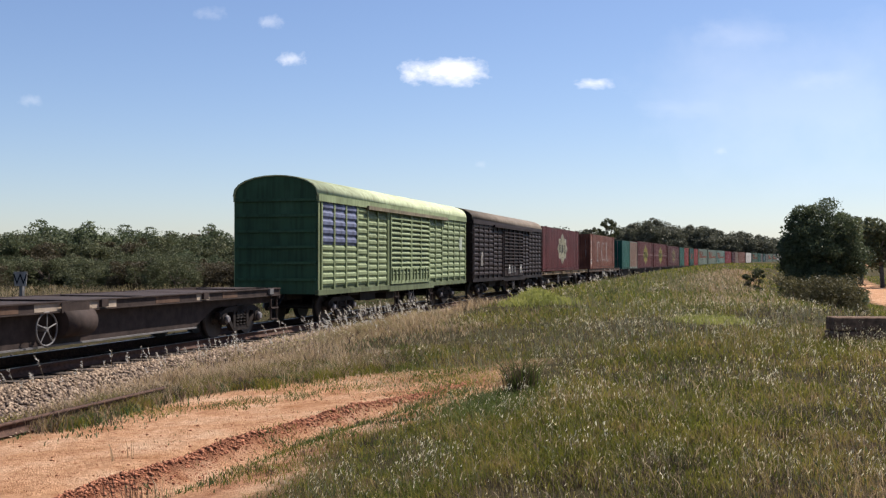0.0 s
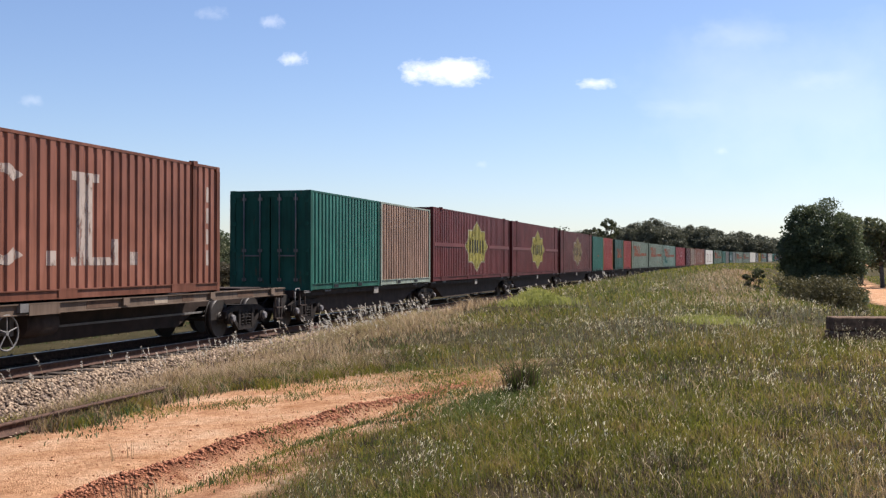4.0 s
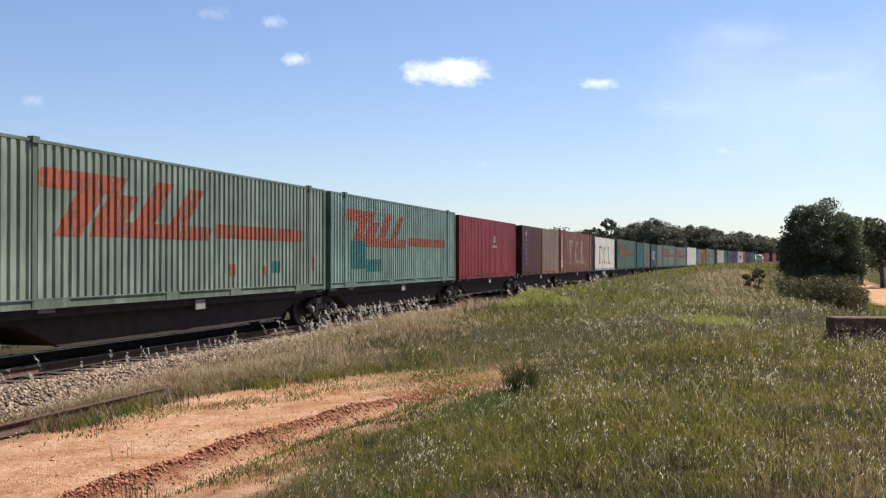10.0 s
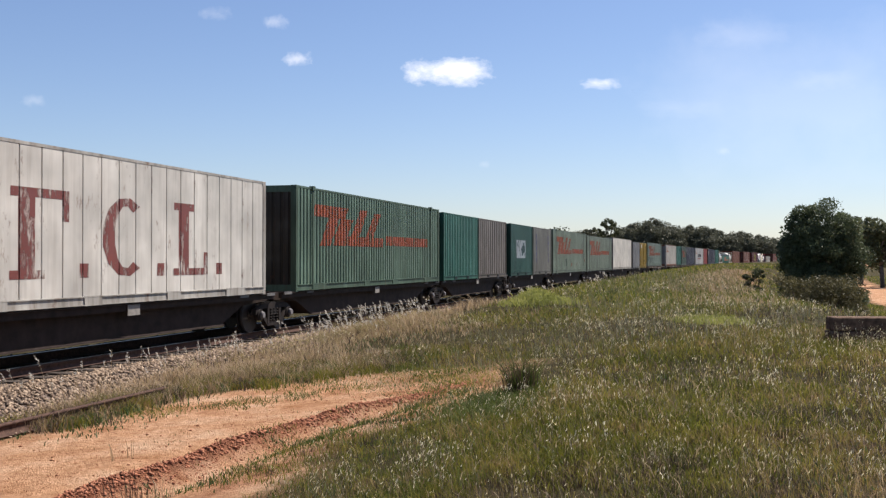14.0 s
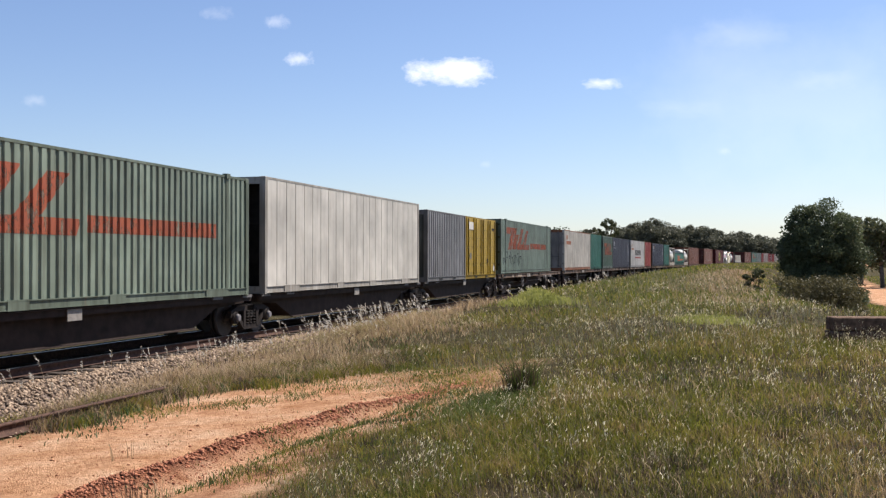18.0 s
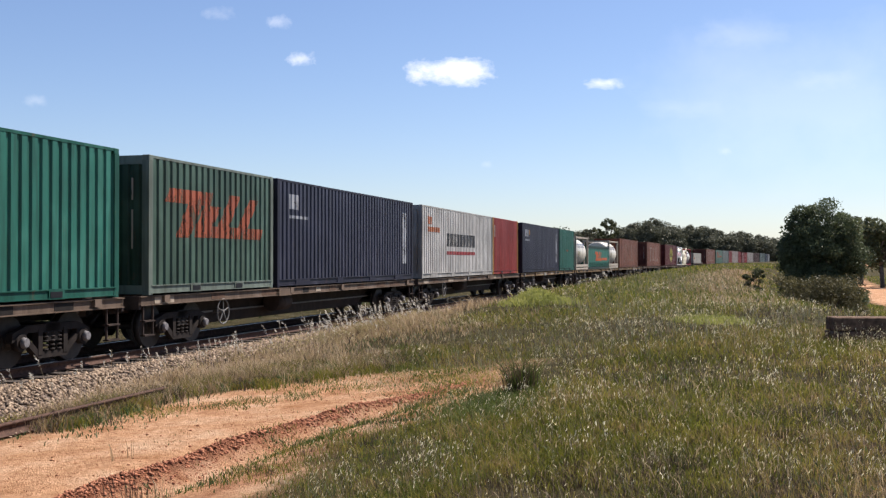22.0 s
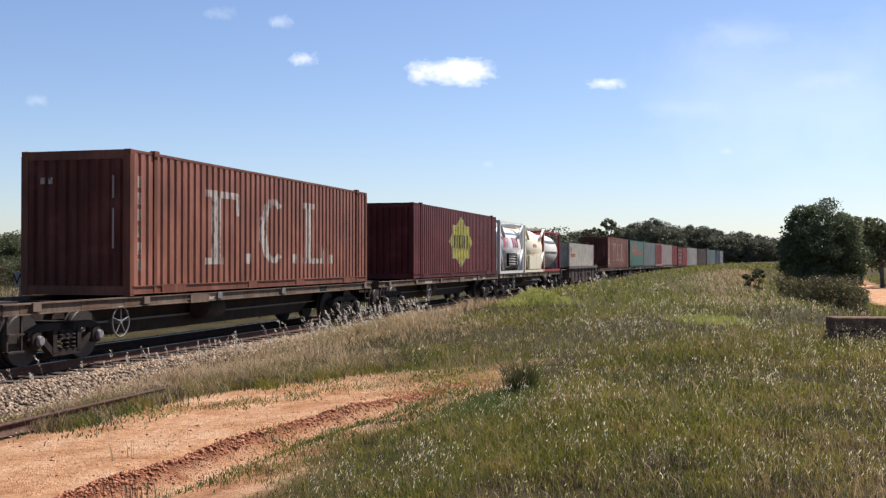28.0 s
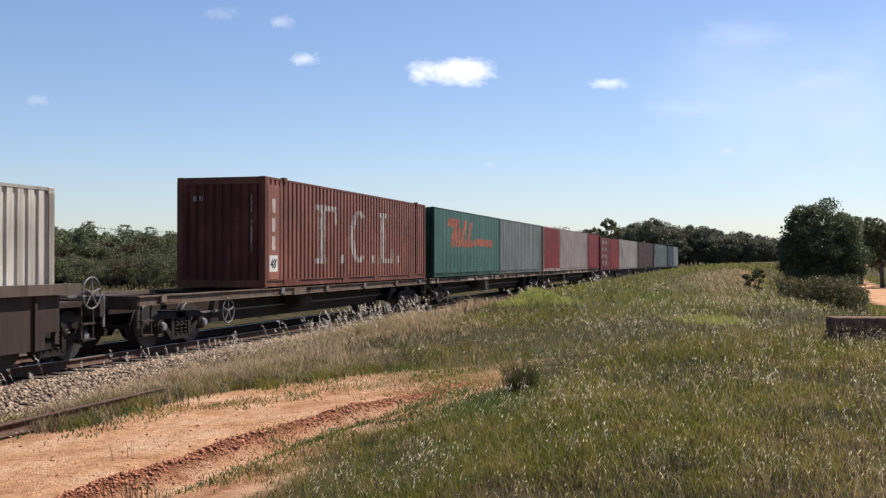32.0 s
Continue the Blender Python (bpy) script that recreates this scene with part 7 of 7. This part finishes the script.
    stuff("bright_weed", blades("bright_weed", px_, py_, zz, 0.13 * rng.uniform(0.4, 1.3, n), 0.03 * rng.uniform(0.5, 1.3, n), rng, 1.2), MUSTARD, "bright yellow-green weed bush beside the line")
    n = 1500
    px_, py_ = 7.2 + rng.normal(size=n) * 0.4, 28.3 + rng.normal(size=n) * 0.9
    stuff("bright_weed", blades("bright_weed", px_, py_, terrain(px_, py_), rng.uniform(0.06, 0.2, n), 0.022 * rng.uniform(0.5, 1.3, n), rng, 1.0), MUSTARD, "low yellow-green weed patch in the grass")
    for wx_, wy_, n, hh in ((-2.62, 8.75, 46, 0.42), (-2.4, 9.1, 14, 0.28), (-3.9, 8.9, 8, 0.2), (-0.75, 11.4, 12, 0.22), (-3.35, 11.1, 9, 0.3)):
        px_, py_ = wx_ + rng.normal(size=n) * 0.07, wy_ + rng.normal(size=n) * 0.1
        stuff("dry_weed", blades("dry_weed", px_, py_, terrain(px_, py_), hh * rng.uniform(0.3, 1.1, n), np.full(n, 0.0065), rng, 0.3, (wx_, wy_)), STRAW if n < 40 else DEAD, "dead brown weed stalks")

    # wild oats in groups over the field
    x, y, s, d = scatter(480, 6.9, 75.0, -0.2, 0.47)
    cnt = np.clip(rng.exponential(5.0, len(x)), 1, 16).astype(int)
    x, y = np.repeat(x, cnt), np.repeat(y, cnt)
    x, y = x + rng.normal(size=len(x)) * 0.016 * y, y + rng.normal(size=len(x)) * 0.02 * y
    qs, qd = 3 + 8 * rng.normal(size=260), 10.6 + 1.7 * rng.normal(size=260)
    qx, qy, _ = on_line(qs, qd)
    x, y = np.concatenate([x, qx]), np.concatenate([y, qy])
    s, d = to_line(x, y)
    keep = (d > lip_of(s)) & (d < 18) & (dirt_amount(s, d) < 0.25) & (y > 6.8)
    x, y = x[keep], y[keep]
    h = rng.uniform(0.14, 0.42, len(x))
    oats(seed_heads("wild_oats", x, y, terrain(x, y), h, rng, 5, 0.0008 * y + 0.0066, 0.06 + 0.001 * y, 0.0014, 0.4), "pale wild oat seed heads over the grass")

    # oats in front of the sleeper stack
    x, y = rng.uniform(7.4, 10.4, 90), rng.uniform(19.2, 20.6, 90)
    oats(seed_heads("wild_oats", x, y, terrain(x, y), rng.uniform(0.25, 0.6, 90), rng, 8, 0.018, 0.08, 0.003, 0.4), "wild oats standing before the old sleepers")

    # bleached spikelets fallen among the blades
    x, y, s, d = scatter(4000, 6.8, 30.0, -0.25, 0.47)
    keep = (d > 9.0) & (dirt_amount(s, d) < 0.3) & (ripple(x * 1.4 + 3, y * 1.4) + 0.6 * rng.normal(size=len(x)) > 0.2)
    x, y = x[keep], y[keep]
    oats(seed_heads("wild_oats", x, y, terrain(x, y), rng.uniform(0.04, 0.2, len(x)), rng, 1, 0.0009 * y + 0.004, 0.02, 0.001, 0.7), "single bleached oat spikelets in the grass")

    # dry straw over the crest and the cut bank
    s = 12 + 70 * rng.random(3600) ** 1.2
    d = np.interp(s, [12, 30, 60, 90], [12.4, 12.0, 11.6, 12.6]) + 1.3 * rng.normal(size=3600)
    x, y, _ = on_line(s, d)
    stuff("straw_grass", blades("straw_grass", x, y, terrain(x, y), rng.uniform(0.1, 0.36, 3600), 0.0007 * y * rng.uniform(0.5, 1.2, 3600), rng, 0.9), STRAW, "dry straw grass over the crest of the bank")

    # belt of tall grey-green oats along the low rise
    for count, s0, s1, dm, dw, hmin, hmax in ((1800, -11, 34, 9.8, 3.2, 0.2, 0.5), (900, 8, 62, 7.2, 3.4, 0.25, 0.55), (500, -10, 10, 14.6, 1.8, 0.2, 0.45)):
        s = s0 + (s1 - s0) * rng.random(count) ** 1.2
        d = dm + dw * rng.normal(size=count) * 0.6
        x, y, _ = on_line(s, d)
        keep = (d > lip_of(s) + 0.6) & (d < 18.5) & (y > 15) & (ripple(x * 0.8 + 20, y * 0.8) + 0.5 * rng.normal(size=count) > -0.35)
        x, y = x[keep], y[keep]
        pair = seed_heads("wild_oats", x, y, terrain(x, y), rng.uniform(hmin, hmax, len(x)), rng, 4, 0.00045 * y + 0.006, 0.07, 0.00026 * y, 0.55)
        stuff("oat_stalks", pair[0], OAT_STEM, "grey-green stalks of tall wild oats")
        stuff("wild_oats", pair[1], SEED_DULL, "tall nodding wild oats on the rise")

    # tall plumes against the train
    n = 1500
    s = -24 + 80 * rng.random(n) ** 1.15
    d = np.interp(s, [-16, -4, 8], [2.0, 2.2, 1.95]) + np.abs(rng.normal(size=n)) * np.interp(s, [-16, -6, 10], [0.25, 0.8, 0.4])
    keep = rng.random(n) < 0.55 * np.clip(0.7 + 1.2 * ripple(s * 1.7, d * 1.7), 0.05, 1.4) * (smooth(-16, -3, s) * 0.75 + 0.25) * (1 - 0.8 * smooth(-1, 10, s))
    s, d = s[keep], d[keep]
    x, y, _ = on_line(s, d)
    h = rng.uniform(0.35, 0.95, len(x)) * (0.75 + 0.25 * smooth(-12, 0, s))
    oats(plumes("wild_oats", x, y, terrain(x, y), h, rng, 20, 0.0008 * y + 0.014), "tall pale grass plumes along the ballast edge", PLUME)

    x, y, s, d = scatter(1500, 38.0, 62.0, -0.45, -0.18)
    keep = (d < -6.0) & (ripple(x * 0.5, y * 0.5 + 9) + 0.4 * rng.normal(size=len(x)) > 0.1)
    x, y = x[keep], y[keep]
    oats(seed_heads("wild_oats", x, y, terrain(x, y), rng.uniform(0.3, 0.7, len(x)), rng, 12, 0.035, 0.14, 0.012, 0.4), "pale oat tufts in the grass beyond the line", SEED_DULL)

    # beyond the line
    x, y, s, d = scatter(60000, 18.0, 130.0, -0.47, 0.2)
    keep = d < -4.2
    x, y = x[keep], y[keep]
    k = rng.random(len(x)) < 0.6
    z, w = terrain(x, y), 0.0011 * y
    far_d = to_line(x, y)[1]
    k = rng.random(len(x)) < 0.1 + 0.24 * smooth(-5, -10, far_d)
    h = rng.uniform(0.12, 0.42, len(x)) * (0.3 + 0.7 * smooth(-5, -10, far_d))
    near = (far_d > -9) & (rng.random(len(x)) < 0.6)
    for sel, mat, lab in ((k & ~near, STRAW, "dry grass beyond the track"), (~k & ~near, DULL_GRASS, "dull drying grass beyond the track"), (near, HERB, "dull green weeds beyond the track")):
        stuff("grass", blades("grass", x[sel], y[sel], z[sel], h[sel], w[sel], rng), mat, lab)


TUFTS = ((-2.45, 11.4, 160, 0.09, 0.28, HERB), (-2.45, 11.4, 120, 0.1, 0.22, GREEN_GRASS), (-1.72, 9.75, 420, 0.1, 0.4, GRASS), (-1.35, 11.6, 420, 0.12, 0.45, GREEN_GRASS), (-1.55, 10.7, 250, 0.1, 0.4, GRASS),
         (-4.0, 14.6, 300, 0.14, 0.5, GRASS), (-2.85, 15.4, 350, 0.14, 0.55, GRASS), (-2.2, 16.0, 220, 0.13, 0.4, GREEN_GRASS), (-1.4, 16.9, 260, 0.12, 0.6, GRASS), (-0.9, 17.4, 200, 0.1, 0.6, STRAW),
         (0.5, 12.6, 2400, 0.24, 0.8, GREEN_GRASS), (0.75, 13.8, 1200, 0.2, 0.6, GREEN_GRASS), (0.2, 10.8, 700, 0.18, 0.8, GRASS), (-0.35, 13.4, 200, 0.1, 0.6, GRASS), (-0.2, 15.2, 240, 0.1, 0.7, GREEN_GRASS), (-0.7, 9.6, 260, 0.1, 0.5, GRASS), (-0.5, 10.6, 240, 0.08, 0.5, HERB), (-0.75, 11.9, 200, 0.09, 0.4, GREEN_GRASS), (-0.3, 14.3, 160, 0.08, 0.4, HERB), (-0.5, 17.5, 240, 0.09, 0.9, HERB), (-0.1, 18.4, 300, 0.12, 0.9, GRASS), (-1.9, 17.6, 260, 0.1, 0.7, HERB), (-3.3, 15.2, 200, 0.08, 0.4, HERB), (-0.95, 9.0, 200, 0.08, 0.35, GREEN_GRASS), (-1.9, 13.9, 40, 0.06, 0.5, HERB), (-3.2, 12.0, 30, 0.05, 0.6, HERB), (-0.4, 18.9, 500, 0.14, 1.1, GRASS), (0.3, 17.6, 450, 0.14, 0.9, GRASS), (-1.3, 18.6, 400, 0.14, 1.0, STRAW), (0.1, 16.2, 260, 0.1, 0.8, HERB), (-0.8, 16.0, 120, 0.08, 0.6, HERB), (-0.55, 8.4, 300, 0.12, 0.5, GRASS), (-1.15, 8.2, 160, 0.1, 0.4, HERB), (-0.95, 12.9, 160, 0.09, 0.5, GRASS), (0.35, 18.6, 500, 0.14, 0.9, GREEN_GRASS), (-0.9, 19.6, 500, 0.14, 1.1, GRASS), (0.45, 16.4, 420, 0.14, 0.7, GRASS), (-0.15, 17.0, 260, 0.1, 0.6, GREEN_GRASS), (-2.4, 17.4, 300, 0.12, 0.8, GRASS))
grow_grass()


# ---------------------------------------------------------------- soil clods
def soil_clods():
    def ridge(s, d, x, y):
        return terrain(x, y) + 0.0
    clod = plain("red_soil_clods", (0.3, 0.125, 0.07), 0.95, 0.0, 20.0, 0.5, 0.6)
    for n, off, spread, size, seed in ((6000, 0.0, 0.3, 0.011, 31), (2200, 0.0, 0.17, 0.02, 33), (220, 0.0, 0.16, 0.032, 35), (2600, -0.9, 1.5, 0.007, 32), (160, -0.9, 1.4, 0.017, 34)):
        r = np.random.default_rng(seed)
        me = stone_bank("soil_clods", n, -26.5, -12.5, 7.0, 8.0, ridge, size, seed)
        co = np.empty(len(me.vertices) * 3, np.float32)
        me.vertices.foreach_get("co", co)
        co = co.reshape(n, 6, 3)
        mid = co.mean(1)
        s, d = to_line(mid[:, 0], mid[:, 1])
        nd = rut_line(s) + off + spread * r.normal(size=n) * 0.6
        nx, ny, _ = on_line(s, nd)
        new_mid = np.stack([nx, ny, terrain(nx, ny) + size * 0.25], 1)
        co += (new_mid - mid)[:, None]
        me.vertices.foreach_set("co", co.ravel())
        me.update()
        ob = new("soil_clods", me)
        me.materials.append(clod)
        tagged(ob, "crumbled red soil clods along the wheel rut", "soil clods", kind="stuff")


soil_clods()


# ---------------------------------------------------------------- clouds
def cloud_material(seed, thick):
    m, n, l, b = mat_new("sunlit_cloud")
    n.remove(b)
    tc = n.new("ShaderNodeTexCoord")
    mp = n.new("ShaderNodeMapping")
    mp.inputs["Location"].default_value, mp.inputs["Scale"].default_value = (seed * 3.1, seed * 1.7, 0), (2.4, 1.0, 1.0)
    l.new(tc.outputs["Generated"], mp.inputs[0])
    nz = n.new("ShaderNodeTexNoise")
    nz.inputs["Scale"].default_value, nz.inputs["Detail"].default_value, nz.inputs["Roughness"].default_value = 3.2, 7.0, 0.62
    l.new(mp.outputs[0], nz.inputs["Vector"])
    vm = n.new("ShaderNodeVectorMath")
    vm.operation = "DISTANCE"
    l.new(tc.outputs["Generated"], vm.inputs[0])
    vm.inputs[1].default_value = (0.5, 0.0, 0.45)
    fall = n.new("ShaderNodeMath")
    fall.operation = "MULTIPLY_ADD"
    l.new(vm.outputs["Value"], fall.inputs[0])
    fall.inputs[1].default_value, fall.inputs[2].default_value = -1.9, 0.55
    add = n.new("ShaderNodeMath")
    l.new(fall.outputs[0], add.inputs[0])
    l.new(nz.outputs["Fac"], add.inputs[1])
    fac = ramp(n, l, add.outputs[0], [(0.46, (0, 0, 0)), (1.02, (1, 1, 1))])
    lim = n.new("ShaderNodeMath")
    lim.operation = "MULTIPLY"
    l.new(fac, lim.inputs[0])
    lim.inputs[1].default_value = min(1.0, thick)
    em = n.new("ShaderNodeEmission")
    em.inputs["Color"].default_value, em.inputs["Strength"].default_value = (1.0, 1.0, 1.0, 1.0), 0.8
    tr = n.new("ShaderNodeBsdfTransparent")
    mx = n.new("ShaderNodeMixShader")
    l.new(lim.outputs[0], mx.inputs[0])
    l.new(tr.outputs[0], mx.inputs[1])
    l.new(em.outputs[0], mx.inputs[2])
    l.new(mx.outputs[0], n["Material Output"].inputs[0])
    return m


def clouds():
    far, f, cx, hz = 1800.0, 1855.5, 784.0, 461.3
    # The broad last card is glowing haze added to brighten the sky's right.
    for i, (u, v, w, h, thick, du) in enumerate(((787, 124, 384, 86, 1.0, 15), (1050, 148, 170, 36, 0.5, 24), (517, 104, 130, 44, 0.42, 24), (480, 39, 110, 44, 0.22, 20), (58, 178, 110, 40, 0.14, 12), (372, 24, 150, 40, 0.12, 20), (851, 291, 50, 20, 0.12, 15), (1273, 268, 60, 24, 0.12, 12), (1310, 60, 430, 90, 0.09, 8), (1450, 140, 300, 60, 0.08, 8), (1190, 190, 380, 60, 0.07, 8), (1420, 150, 1500, 520, 0.13, 4))):
        gw, gh = w / f * far, h / f * far
        k, j = 17, 9
        verts = [((a / (k - 1) - 0.5) * gw, -12.0 * math.cos(math.pi * (a / (k - 1) - 0.5)), (c / (j - 1) - 0.5) * gh) for c in range(j) for a in range(k)]
        faces = [q for c in range(j - 1) for a in range(k - 1) for q in (c * k + a, c * k + a + 1, c * k + k + a + 1, c * k + k + a)]
        me = mesh_arrays("cloud", np.array(verts), np.array(faces), 4, True)
        me.materials.append(cloud_material(i + 1, thick))
        ob = tagged(new("cloud", me), "small white fair-weather cloud in the blue sky" if thick > 0.5 else "faint wisp of cloud in the blue sky", "cloud", kind="structure")
        ob.visible_shadow = False
        x0, z0 = (u - cx) / f * far, EYE[2] + (hz - v) / f * far
        drifting.append((ob, pose(x0, far, z0), pose(x0 + du / f * far, far, z0)))


clouds()
motions()
